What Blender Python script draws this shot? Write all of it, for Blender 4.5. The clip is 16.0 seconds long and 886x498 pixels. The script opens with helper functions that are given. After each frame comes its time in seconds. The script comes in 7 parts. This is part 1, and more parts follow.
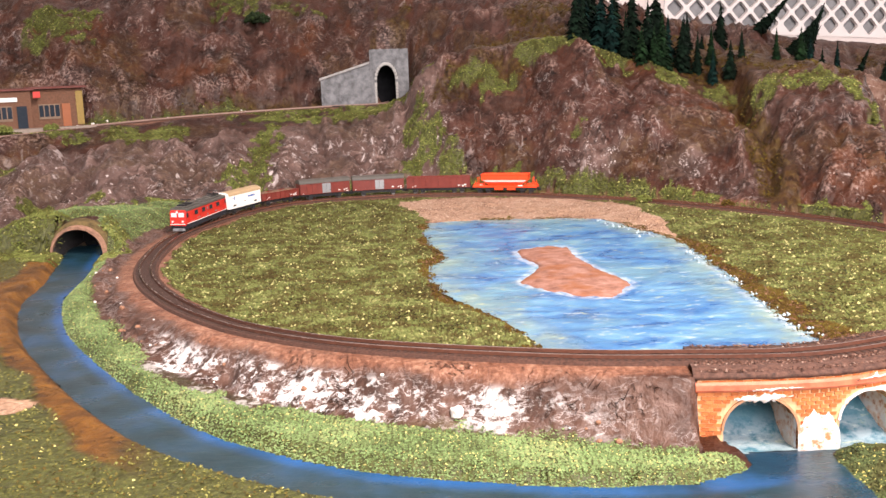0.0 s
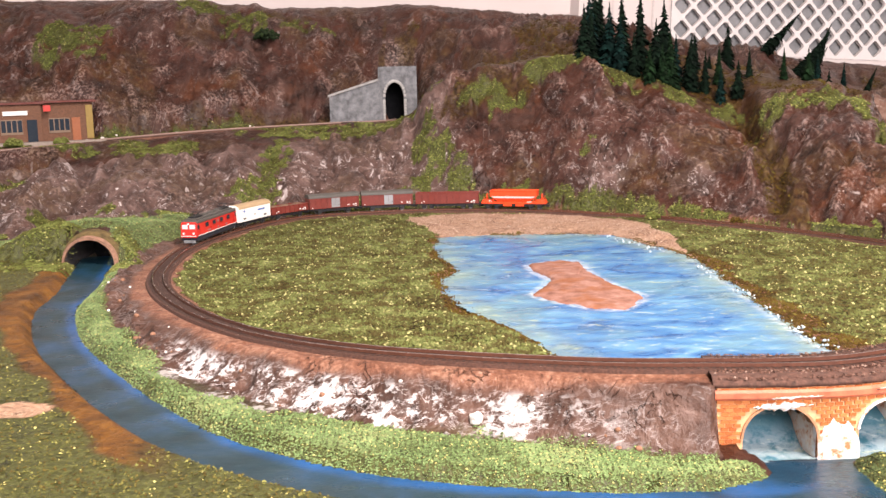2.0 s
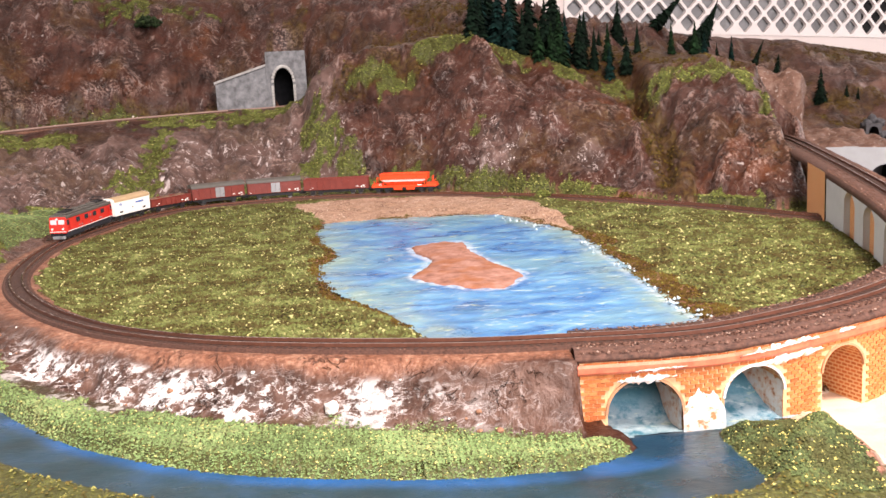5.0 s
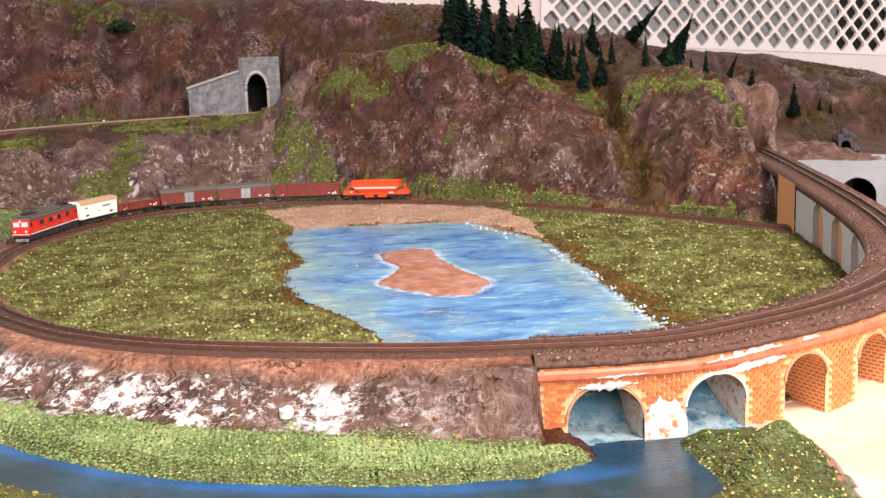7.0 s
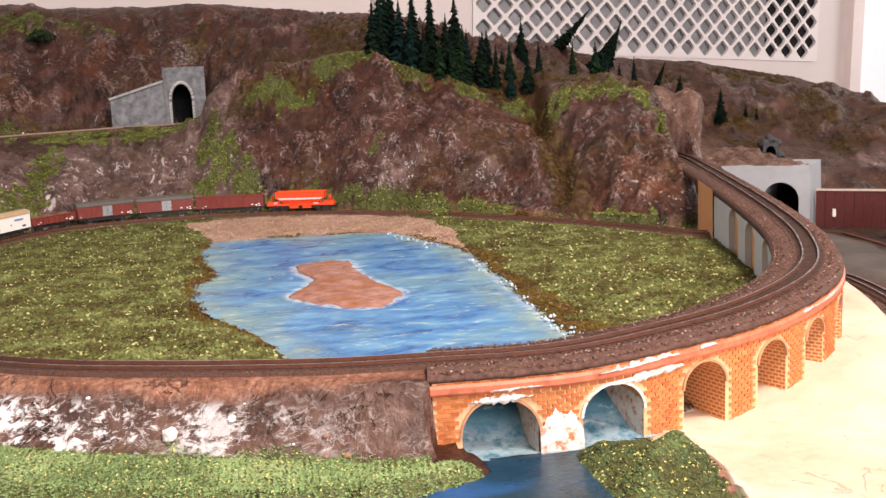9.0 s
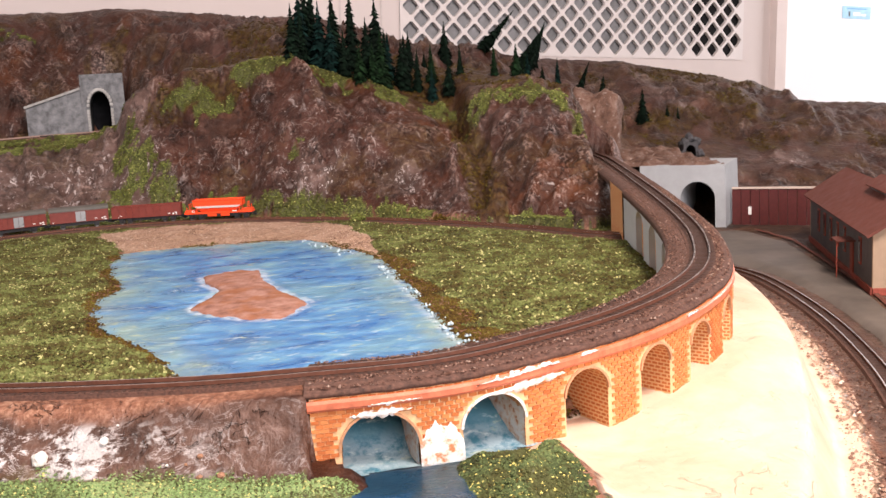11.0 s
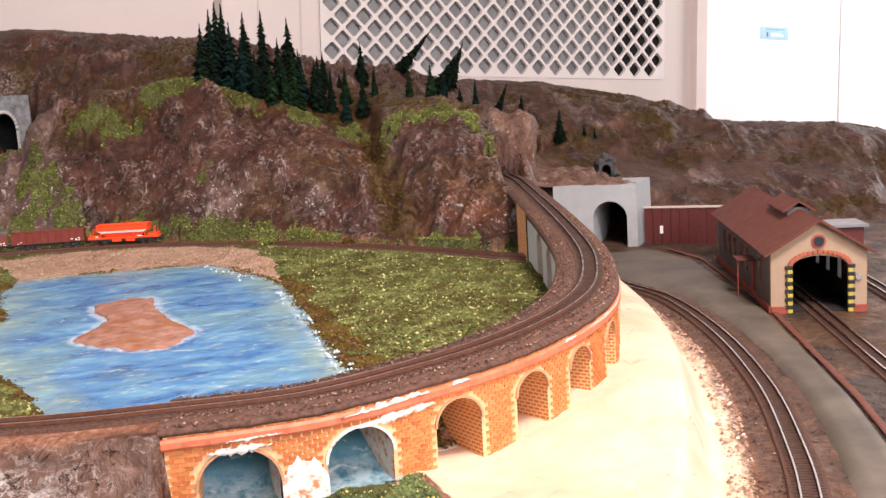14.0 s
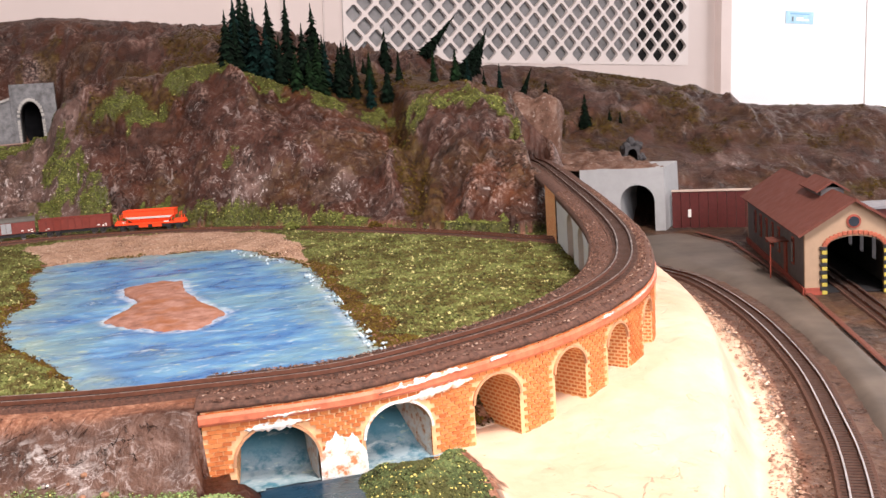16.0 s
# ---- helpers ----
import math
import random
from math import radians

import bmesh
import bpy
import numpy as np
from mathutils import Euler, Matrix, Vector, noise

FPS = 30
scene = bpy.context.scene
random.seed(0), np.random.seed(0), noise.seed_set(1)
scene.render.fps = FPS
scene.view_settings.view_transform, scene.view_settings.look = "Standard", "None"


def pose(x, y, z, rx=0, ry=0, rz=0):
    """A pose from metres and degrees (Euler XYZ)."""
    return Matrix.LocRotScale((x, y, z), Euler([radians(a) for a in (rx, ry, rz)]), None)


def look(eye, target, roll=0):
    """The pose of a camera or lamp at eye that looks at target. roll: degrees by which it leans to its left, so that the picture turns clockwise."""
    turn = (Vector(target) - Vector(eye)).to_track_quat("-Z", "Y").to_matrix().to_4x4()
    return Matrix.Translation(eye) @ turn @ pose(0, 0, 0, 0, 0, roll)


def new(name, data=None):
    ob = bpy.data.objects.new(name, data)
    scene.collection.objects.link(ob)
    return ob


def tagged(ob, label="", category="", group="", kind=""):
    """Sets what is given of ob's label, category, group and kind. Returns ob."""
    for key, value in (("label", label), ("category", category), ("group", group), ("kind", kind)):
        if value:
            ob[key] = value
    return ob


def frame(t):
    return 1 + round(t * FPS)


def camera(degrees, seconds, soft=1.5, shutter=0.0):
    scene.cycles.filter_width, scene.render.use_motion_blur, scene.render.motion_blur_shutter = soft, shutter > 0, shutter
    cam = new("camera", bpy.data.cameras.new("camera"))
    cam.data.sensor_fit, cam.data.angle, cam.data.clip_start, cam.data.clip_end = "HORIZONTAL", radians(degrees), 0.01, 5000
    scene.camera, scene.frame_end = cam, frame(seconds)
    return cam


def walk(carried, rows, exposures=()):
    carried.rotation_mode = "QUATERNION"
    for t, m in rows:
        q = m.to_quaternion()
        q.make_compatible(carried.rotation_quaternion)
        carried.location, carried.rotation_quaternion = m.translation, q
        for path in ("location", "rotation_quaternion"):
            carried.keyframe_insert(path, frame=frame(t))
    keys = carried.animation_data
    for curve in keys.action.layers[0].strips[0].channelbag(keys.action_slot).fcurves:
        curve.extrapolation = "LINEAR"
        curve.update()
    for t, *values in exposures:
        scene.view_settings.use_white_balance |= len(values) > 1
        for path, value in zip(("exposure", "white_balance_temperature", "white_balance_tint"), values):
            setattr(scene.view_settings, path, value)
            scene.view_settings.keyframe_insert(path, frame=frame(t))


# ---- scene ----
cam = camera(47.0, 16.0)
PATH = [
    (0, (-0.001, -0.006, 0.173), (0.002, 1.96, -0.194), -1.9),
    (0.5, (-0.005, -0.01, 0.169), (-0.011, 1.955, -0.203), -2.0),
    (1, (-0.009, -0.007, 0.17), (-0.02, 1.96, -0.191), -2.0),
    (1.5, (-0.012, -0.011, 0.168), (-0.03, 1.963, -0.153), -0.7),
    (2, (-0.011, -0.009, 0.166), (-0.008, 1.964, -0.159), -1.4),
    (2.5, (-0.009, -0.007, 0.167), (0.012, 1.967, -0.151), -1.5),
    (3, (-0.005, -0.003, 0.165), (0.038, 1.967, -0.177), -1.6),
    (3.5, (0.0, -0.001, 0.163), (0.063, 1.967, -0.19), -2.2),
    (4, (0.006, 0.0, 0.161), (0.105, 1.967, -0.184), -2.4),
    (4.5, (0.016, 0.01, 0.158), (0.166, 1.972, -0.196), -3.0),
    (7, (0.031, 0.021, 0.15), (0.237, 1.983, -0.182), -2.0),
    (7.5, (0.04, 0.027, 0.148), (0.291, 1.984, -0.181), -2.2),
    (8, (0.043, 0.028, 0.148), (0.303, 1.984, -0.179), -2.3),
    (8.5, (0.051, 0.03, 0.147), (0.335, 1.983, -0.18), -2.3),
    (9, (0.059, 0.03, 0.148), (0.366, 1.981, -0.17), -2.4),
    (11.5, (0.104, 0.027, 0.152), (0.546, 1.951, -0.168), -2.6),
    (12, (0.117, 0.029, 0.152), (0.593, 1.95, -0.133), -2.3),
    (12.5, (0.121, 0.03, 0.152), (0.609, 1.945, -0.16), -3.5),
    (13, (0.12, 0.031, 0.152), (0.615, 1.944, -0.159), -3.7),
    (13.5, (0.127, 0.03, 0.153), (0.649, 1.936, -0.149), -3.7),
    (14, (0.128, 0.031, 0.152), (0.651, 1.939, -0.141), -3.3),
    (14.5, (0.127, 0.032, 0.152), (0.648, 1.943, -0.127), -3.0),
    (15, (0.126, 0.034, 0.15), (0.637, 1.949, -0.119), -2.7),
    (15.5, (0.125, 0.035, 0.148), (0.625, 1.951, -0.137), -3.2),
    (16, (0.121, 0.038, 0.144), (0.605, 1.953, -0.164), -3.7),
]
walk(cam, [(t, look(eye, target, roll)) for t, eye, target, roll in PATH], exposures=[(0.0, 0.28), (4.5, 0.27), (7.0, 0.09), (8.5, -0.20), (9.2, -0.18), (11.5, -0.14), (16.0, -0.14)])

# ---- light ----
world = bpy.data.worlds.new("world")
scene.world = world
world.use_nodes = True
bg = world.node_tree.nodes["Background"]
bg.inputs["Color"].default_value = (0.86, 0.91, 1.0, 1)
bg.inputs["Strength"].default_value = 0.8
scene.view_settings.exposure = 0.0


def area_lamp(name, eye, target, sx, sy, watts, colour):
    d = bpy.data.lights.new(name, "AREA")
    d.shape, d.size, d.size_y, d.energy, d.color = "RECTANGLE", sx, sy, watts, colour
    ob = new(name, d)
    ob.matrix_world = look(eye, target)
    return ob


# assumed window behind the camera, out of view
area_lamp("window_light", (0.85, -1.90, 0.95), (0.35, 0.6, -0.1), 1.8, 1.15, 84.0, (1.0, 0.90, 0.92))
# overhead light added out of view; no lamp fitting stands here
area_lamp("added_overhead_light", (0.50, -0.06, 1.28), (0.42, 0.55, 0.0), 0.36, 0.36, 46.0, (1.0, 0.85, 0.785))
# added on the left, out of view, to brighten the viaduct's inner face
area_lamp("added_left_light", (-2.22, 0.40, 0.75), (0.30, 0.70, 0.0), 1.15, 0.85, 20.0, (1.0, 0.92, 0.93))
# assumed source right of view, added to brighten the panel beyond the post
area_lamp("assumed_side_light", (3.40, 2.0, 0.80), (1.60, 2.50, 0.30), 0.95, 0.85, 38.0, (1.0, 0.95, 0.97))

# ---- materials ----
MATS = {}


class Nodes:
    """Short hand for a node material."""

    def __init__(self, name, rough=0.7, metal=0.0, spec=0.4):
        self.m = bpy.data.materials.new(name)
        self.m.use_nodes = True
        self.t = self.m.node_tree
        self.b = self.t.nodes["Principled BSDF"]
        self.b.inputs["Roughness"].default_value = rough
        self.b.inputs["Metallic"].default_value = metal
        self.b.inputs["Specular IOR Level"].default_value = spec
        self.co = self.t.nodes.new("ShaderNodeTexCoord").outputs["Object"]

    def put(self, sock, v):
        if hasattr(v, "is_output"):
            self.t.links.new(v, sock)
        elif isinstance(v, tuple) and len(v) == 3 and sock.type == "RGBA":
            sock.default_value = (*v, 1)
        else:
            sock.default_value = v

    def mapped(self, scale, co=None):
        n = self.t.nodes.new("ShaderNodeMapping")
        self.put(n.inputs["Vector"], co or self.co)
        n.inputs["Scale"].default_value = scale if isinstance(scale, tuple) else (scale, scale, scale)
        return n.outputs[0]

    def noise(self, scale, detail=4, rough=0.6, co=None, dist=0.0):
        n = self.t.nodes.new("ShaderNodeTexNoise")
        self.put(n.inputs["Vector"], co or self.co)
        n.inputs["Scale"].default_value, n.inputs["Detail"].default_value = scale, detail
        n.inputs["Roughness"].default_value, n.inputs["Distortion"].default_value = rough, dist
        return n.outputs["Fac"]

    def voronoi(self, scale, co=None, out="Distance", feature="F1"):
        n = self.t.nodes.new("ShaderNodeTexVoronoi")
        n.feature = feature
        self.put(n.inputs["Vector"], co or self.co)
        n.inputs["Scale"].default_value = scale
        return n.outputs[out]

    def ramp(self, fac, stops):
        n = self.t.nodes.new("ShaderNodeValToRGB")
        e = n.color_ramp.elements
        while len(e) < len(stops):
            e.new(0.5)
        for el, (p, c) in zip(e, stops):
            el.position = p
            el.color = (*c, 1) if isinstance(c, tuple) else (c, c, c, 1)
        self.put(n.inputs["Fac"], fac)
        return n.outputs["Color"]

    def mix(self, fac, a, b, kind="MIX"):
        n = self.t.nodes.new("ShaderNodeMix")
        n.data_type, n.blend_type = "RGBA", kind
        self.put(n.inputs[0], fac)
        self.put(n.inputs[6], a)
        self.put(n.inputs[7], b)
        return n.outputs[2]

    def math(self, op, a, b=0.0):
        n = self.t.nodes.new("ShaderNodeMath")
        n.operation, n.use_clamp = op, op != "SUBTRACT"
        self.put(n.inputs[0], a)
        self.put(n.inputs[1], b)
        return n.outputs[0]

    def attr(self, name):
        n = self.t.nodes.new("ShaderNodeAttribute")
        n.attribute_name = name
        return n.outputs["Fac"]

    def island(self):
        return self.t.nodes.new("ShaderNodeNewGeometry").outputs["Random Per Island"]

    def object_random(self):
        return self.t.nodes.new("ShaderNodeObjectInfo").outputs["Random"]

    def bump(self, height, strength=0.5, distance=0.002):
        n = self.t.nodes.new("ShaderNodeBump")
        n.inputs["Strength"].default_value, n.inputs["Distance"].default_value = strength, distance
        self.put(n.inputs["Height"], height)
        self.put(self.b.inputs["Normal"], n.outputs[0])

    def colour(self, c):
        self.put(self.b.inputs["Base Color"], c)
        return self

    def rough(self, r):
        self.put(self.b.inputs["Roughness"], r)
        return self


def paint(name, c, rough=0.45, metal=0.0, vary=0.12, scale=300.0, bump=0.1):
    """Painted or moulded surface with slight mottling."""
    if name in MATS:
        return MATS[name]
    n = Nodes(name, rough, metal)
    f = n.noise(scale, 5, 0.65)
    lo = tuple(v * (1 - vary) for v in c)
    hi = tuple(min(1, v * (1 + vary)) for v in c)
    n.colour(n.ramp(f, [(0.3, lo), (0.7, hi)]))
    n.rough(n.ramp(n.noise(scale * 0.4), [(0.3, max(0, rough - 0.1)), (0.7, min(1, rough + 0.12))]))
    if bump:
        n.bump(f, bump, 0.0004)
    MATS[name] = n.m
    return n.m


def terrain_material():
    n = Nodes("plaster_terrain", 0.62, 0, 0.35)
    big, mid, fine = n.noise(8, 4, 0.6, None, 0.4), n.noise(30, 4, 0.52, None, 0.6), n.noise(240, 4, 0.65)
    tint = n.ramp(big, [(0.34, (0.080, 0.022, 0.0055)), (0.45, (0.044, 0.0115, 0.0042)), (0.54, (0.046, 0.0140, 0.0075)), (0.66, (0.068, 0.0255, 0.0170))])
    rock = n.mix(1.0, tint, n.ramp(mid, [(0.30, (0.30, 0.28, 0.28)), (0.50, (0.80, 0.79, 0.79)), (0.70, (1.30, 1.32, 1.34))]), "MULTIPLY")
    rock = n.mix(n.math("MULTIPLY", n.ramp(fine, [(0.50, 0.0), (0.72, 1.0)]), 0.12), rock, (0.30, 0.17, 0.125))
    # dark pits and short cracks: recess shade put into the colour as near-black
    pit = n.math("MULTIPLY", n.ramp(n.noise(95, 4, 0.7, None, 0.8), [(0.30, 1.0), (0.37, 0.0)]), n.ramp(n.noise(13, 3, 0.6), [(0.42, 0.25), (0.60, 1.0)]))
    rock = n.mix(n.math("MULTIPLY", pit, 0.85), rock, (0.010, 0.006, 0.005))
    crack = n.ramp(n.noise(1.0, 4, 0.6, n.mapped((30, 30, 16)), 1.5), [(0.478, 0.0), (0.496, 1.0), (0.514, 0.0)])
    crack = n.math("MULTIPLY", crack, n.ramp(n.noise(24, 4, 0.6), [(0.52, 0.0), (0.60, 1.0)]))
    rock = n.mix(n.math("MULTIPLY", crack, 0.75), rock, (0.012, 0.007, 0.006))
    # greyish rock faces
    grey = n.ramp(mid, [(0.28, (0.040, 0.023, 0.018)), (0.50, (0.108, 0.064, 0.052)), (0.72, (0.22, 0.150, 0.132))])
    rock = n.mix(n.attr("grey"), rock, n.mix(n.math("MULTIPLY", pit, 0.6), grey, (0.03, 0.02, 0.018)))
    # light dry-brushed scratches and specks
    streak = n.noise(1.0, 4, 0.6, n.mapped((105, 60, 42)), 0.6)
    area = n.ramp(n.noise(15, 4, 0.62), [(0.44, 0.0), (0.60, 1.0)])
    vein = n.ramp(n.noise(1.0, 4, 0.6, n.mapped((62, 45, 26)), 1.7), [(0.480, 0.0), (0.498, 1.0), (0.516, 0.0)])
    vein = n.math("MULTIPLY", vein, n.ramp(n.noise(70, 3, 0.6), [(0.47, 0.0), (0.55, 1.0)]))
    chip = n.ramp(n.noise(165, 2, 0.5), [(0.675, 0.0), (0.70, 1.0)])
    dry = n.math("ADD", n.math("MULTIPLY", n.ramp(streak, [(0.60, 0.0), (0.65, 0.9)]), area), n.math("MULTIPLY", vein, n.ramp(n.noise(11, 3, 0.6), [(0.40, 0.25), (0.58, 1.0)])))
    dry = n.math("ADD", dry, n.math("MULTIPLY", chip, 0.8))
    rock = n.mix(n.math("MULTIPLY", dry, n.attr("dry")), rock, (0.60, 0.53, 0.51))
    # ridge highlights put into the colour as dry-brushed paint, from the relief
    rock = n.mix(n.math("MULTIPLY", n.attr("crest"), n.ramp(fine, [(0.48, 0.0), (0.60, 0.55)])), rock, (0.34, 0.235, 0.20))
    seam = n.ramp(n.noise(1.0, 3, 0.55, n.mapped((26, 20, 13)), 1.1), [(0.484, 0.0), (0.498, 1.0), (0.512, 0.0)])
    seam = n.math("MULTIPLY", seam, n.ramp(n.noise(19, 3, 0.6), [(0.50, 0.0), (0.58, 1.0)]))
    rock = n.mix(n.math("MULTIPLY", seam, n.math("MULTIPLY", n.attr("cliff"), 0.65)), rock, (0.36, 0.245, 0.205))
    # embankment: brown plaster, tan near the rails, white streaks
    shore_rock = n.ramp(n.noise(52, 5, 0.62, None, 0.5), [(0.30, (0.032, 0.015, 0.010)), (0.48, (0.078, 0.038, 0.026)), (0.62, (0.122, 0.066, 0.048)), (0.78, (0.22, 0.145, 0.12))])
    lace = n.ramp(n.noise(1.0, 5, 0.68, n.mapped((60, 95, 120)), 0.6), [(0.475, 0.0), (0.497, 1.0), (0.520, 0.0)])
    lace = n.math("MULTIPLY", lace, n.ramp(n.noise(34, 4, 0.65), [(0.38, 0.0), (0.50, 1.0)]))
    rock = n.mix(n.attr("bank"), rock, n.mix(n.math("MULTIPLY", lace, n.ramp(n.attr("white"), [(0.0, 0.28), (0.7, 0.72)])), shore_rock, (0.62, 0.565, 0.55)))
    wn = n.noise(30, 5, 0.66, None, 0.2)
    grit = n.noise(1.0, 5, 0.74, n.mapped((120, 170, 200)), 0.2)
    wmask = n.ramp(n.math("ADD", n.math("MULTIPLY", wn, 0.50), n.math("MULTIPLY", grit, 0.52)), [(0.505, 0.0), (0.555, 1.0)])
    wmask = n.math("MULTIPLY", wmask, n.attr("white"))
    rock = n.mix(wmask, rock, (0.80, 0.78, 0.77))
    # earth, sand, rust mud, road
    earth = n.ramp(n.math("ADD", n.math("MULTIPLY", n.noise(330, 4, 0.7), 0.6), n.math("MULTIPLY", n.noise(40, 4, 0.6), 0.4)), [(0.36, (0.095, 0.036, 0.020)), (0.50, (0.215, 0.092, 0.054)), (0.66, (0.42, 0.24, 0.16))])
    c = n.mix(n.attr("earth"), rock, earth)
    sand = n.ramp(n.noise(300, 5, 0.7), [(0.3, (0.27, 0.15, 0.09)), (0.55, (0.46, 0.29, 0.19)), (0.75, (0.62, 0.44, 0.32))])
    c = n.mix(n.attr("sand"), c, sand)
    pale = n.ramp(n.noise(16, 5, 0.62), [(0.3, (0.56, 0.375, 0.255)), (0.5, (0.64, 0.465, 0.335)), (0.7, (0.72, 0.56, 0.43))])
    pale = n.mix(n.ramp(n.noise(210, 2, 0.5), [(0.72, 0.0), (0.78, 0.6)]), pale, (0.30, 0.17, 0.09))
    c = n.mix(n.attr("pale"), c, pale)
    mud = n.ramp(n.noise(42, 5, 0.65), [(0.3, (0.050, 0.022, 0.005)), (0.5, (0.125, 0.050, 0.007)), (0.65, (0.20, 0.086, 0.011)), (0.8, (0.14, 0.075, 0.022))])
    c = n.mix(n.attr("mud"), c, mud)
    moss = n.ramp(n.noise(120, 4, 0.7), [(0.3, (0.011, 0.006, 0.002)), (0.46, (0.044, 0.021, 0.004)), (0.62, (0.084, 0.050, 0.008)), (0.78, (0.14, 0.115, 0.022))])
    c = n.mix(n.math("MULTIPLY", n.attr("moss"), n.ramp(mid, [(0.35, 0.25), (0.6, 1.0)])), c, moss)
    turf = n.ramp(n.noise(330, 4, 0.7), [(0.25, (0.020, 0.020, 0.006)), (0.5, (0.062, 0.066, 0.016)), (0.72, (0.135, 0.14, 0.038))])
    c = n.mix(n.attr("grass"), c, turf)
    # yard and siding ground mixed to a darker brown
    yard_ground = n.ramp(n.noise(160, 5, 0.7), [(0.3, (0.018, 0.012, 0.010)), (0.55, (0.052, 0.034, 0.025)), (0.75, (0.11, 0.08, 0.06))])
    c = n.mix(n.attr("yard"), c, yard_ground)
    n.colour(c)
    n.rough(n.ramp(mid, [(0.3, 0.40), (0.7, 0.66)]))
    h = n.math("ADD", n.math("MULTIPLY", streak, 0.45), n.math("MULTIPLY", fine, 0.18))
    h = n.math("ADD", h, n.math("SUBTRACT", n.math("MULTIPLY", mid, 0.9), n.math("MULTIPLY", n.math("ADD", crack, pit), 0.4)))
    h = n.math("ADD", n.math("MULTIPLY", h, 0.8), n.math("MULTIPLY", n.math("MULTIPLY", seam, n.attr("cliff")), 0.3))
    n.bump(n.math("MULTIPLY", h, n.ramp(n.attr("pale"), [(0.0, 1.0), (1.0, 0.25)])), 1.0, 0.0075)
    return n.m


def flock_material(name, cols, brown=0.0):
    n = Nodes(name, 0.85, 0, 0.15)
    r = n.island()
    patch = n.noise(26, 4, 0.6)
    r2 = n.math("ADD", n.math("MULTIPLY", r, 0.52), n.math("MULTIPLY", n.ramp(patch, [(0.32, 0.0), (0.66, 1.0)]), 0.48))
    k = len(cols) - 2
    c = n.ramp(r2, [(0.08 + 0.84 * i / k, v) for i, v in enumerate(cols[:-1])])
    c = n.mix(n.math("MULTIPLY", n.ramp(n.noise(60, 5, 0.75), [(0.42, 1.0), (0.53, 0.0)]), brown), c, (0.062, 0.042, 0.014))
    # a few bright grains among the rest
    n.colour(n.mix(n.ramp(r, [(0.955, 0.0), (0.960, 1.0)]), c, cols[-1]))
    return n.m


def water_material(name, lake=True):
    n = Nodes(name, 0.25, 0, 0.28)
    co = n.mapped((20, 34, 1))
    w = n.noise(1.0, 6, 0.62, co, 0.6)
    s = n.noise(1.0, 5, 0.7, n.mapped((75, 150, 1)), 0.8)
    g = n.noise(11, 4, 0.55)
    if lake:
        c = n.ramp(w, [(0.30, (0.022, 0.080, 0.22)), (0.43, (0.038, 0.145, 0.36)), (0.54, (0.080, 0.230, 0.44)), (0.66, (0.17, 0.345, 0.47)), (0.78, (0.32, 0.47, 0.51))])
        c = n.mix(n.math("MULTIPLY", n.ramp(g, [(0.45, 0.0), (0.62, 1.0)]), 0.7), c, (0.13, 0.26, 0.32))
        # deep: water under the arches, darkened in colour
        c = n.mix(n.math("MULTIPLY", n.attr("deep"), n.ramp(g, [(0.3, 0.95), (0.7, 0.6)])), c, (0.045, 0.155, 0.185))
        c = n.mix(n.math("MULTIPLY", n.attr("shore"), n.ramp(n.noise(45, 4, 0.6), [(0.36, 0.1), (0.62, 0.75)])), c, (0.24, 0.33, 0.27))
        c = n.mix(n.ramp(s, [(0.58, 0.0), (0.68, 0.55)]), c, (0.60, 0.70, 0.70))
        c = n.mix(n.ramp(n.noise(1.0, 4, 0.7, n.mapped((60, 130, 1.7)), 0.5), [(0.60, 0.0), (0.68, 0.6)]), c, (0.50, 0.56, 0.30))
    else:
        c = n.ramp(n.noise(22, 4, 0.6), [(0.3, (0.008, 0.022, 0.026)), (0.5, (0.014, 0.042, 0.058)), (0.68, (0.018, 0.060, 0.115))])
        c = n.mix(n.math("MULTIPLY", n.attr("shore"), n.ramp(g, [(0.40, 0.10), (0.60, 0.80)])), c, (0.022, 0.11, 0.34))
    c = n.mix(n.math("MULTIPLY", n.attr("foam"), n.ramp(n.noise(140, 5, 0.7), [(0.38, 0.0), (0.55, 1.0)])), c, (0.78, 0.82, 0.84))
    n.colour(c)
    n.rough(n.ramp(w, [(0.3, 0.22), (0.7, 0.42)]))
    n.bump(n.math("ADD", s, n.math("MULTIPLY", n.noise(90, 4), 0.6)), 0.45 if lake else 0.22, 0.0018)
    return n.m


def brick_material():
    n = Nodes("orange_brick", 0.8, 0, 0.25)
    r = n.object_random()
    i = n.island()
    f = n.math("ADD", n.math("MULTIPLY", r, 0.5), n.math("MULTIPLY", i, 0.5))
    c = n.ramp(f, [(0.1, (0.48, 0.130, 0.038)), (0.4, (0.66, 0.215, 0.064)), (0.65, (0.72, 0.285, 0.100)), (0.9, (0.55, 0.155, 0.052))])
    c = n.mix(n.math("MULTIPLY", n.noise(700, 4, 0.7), 0.35), c, (0.20, 0.07, 0.025))
    n.colour(c)
    n.bump(n.noise(900, 3), 0.4, 0.0003)
    return n.m


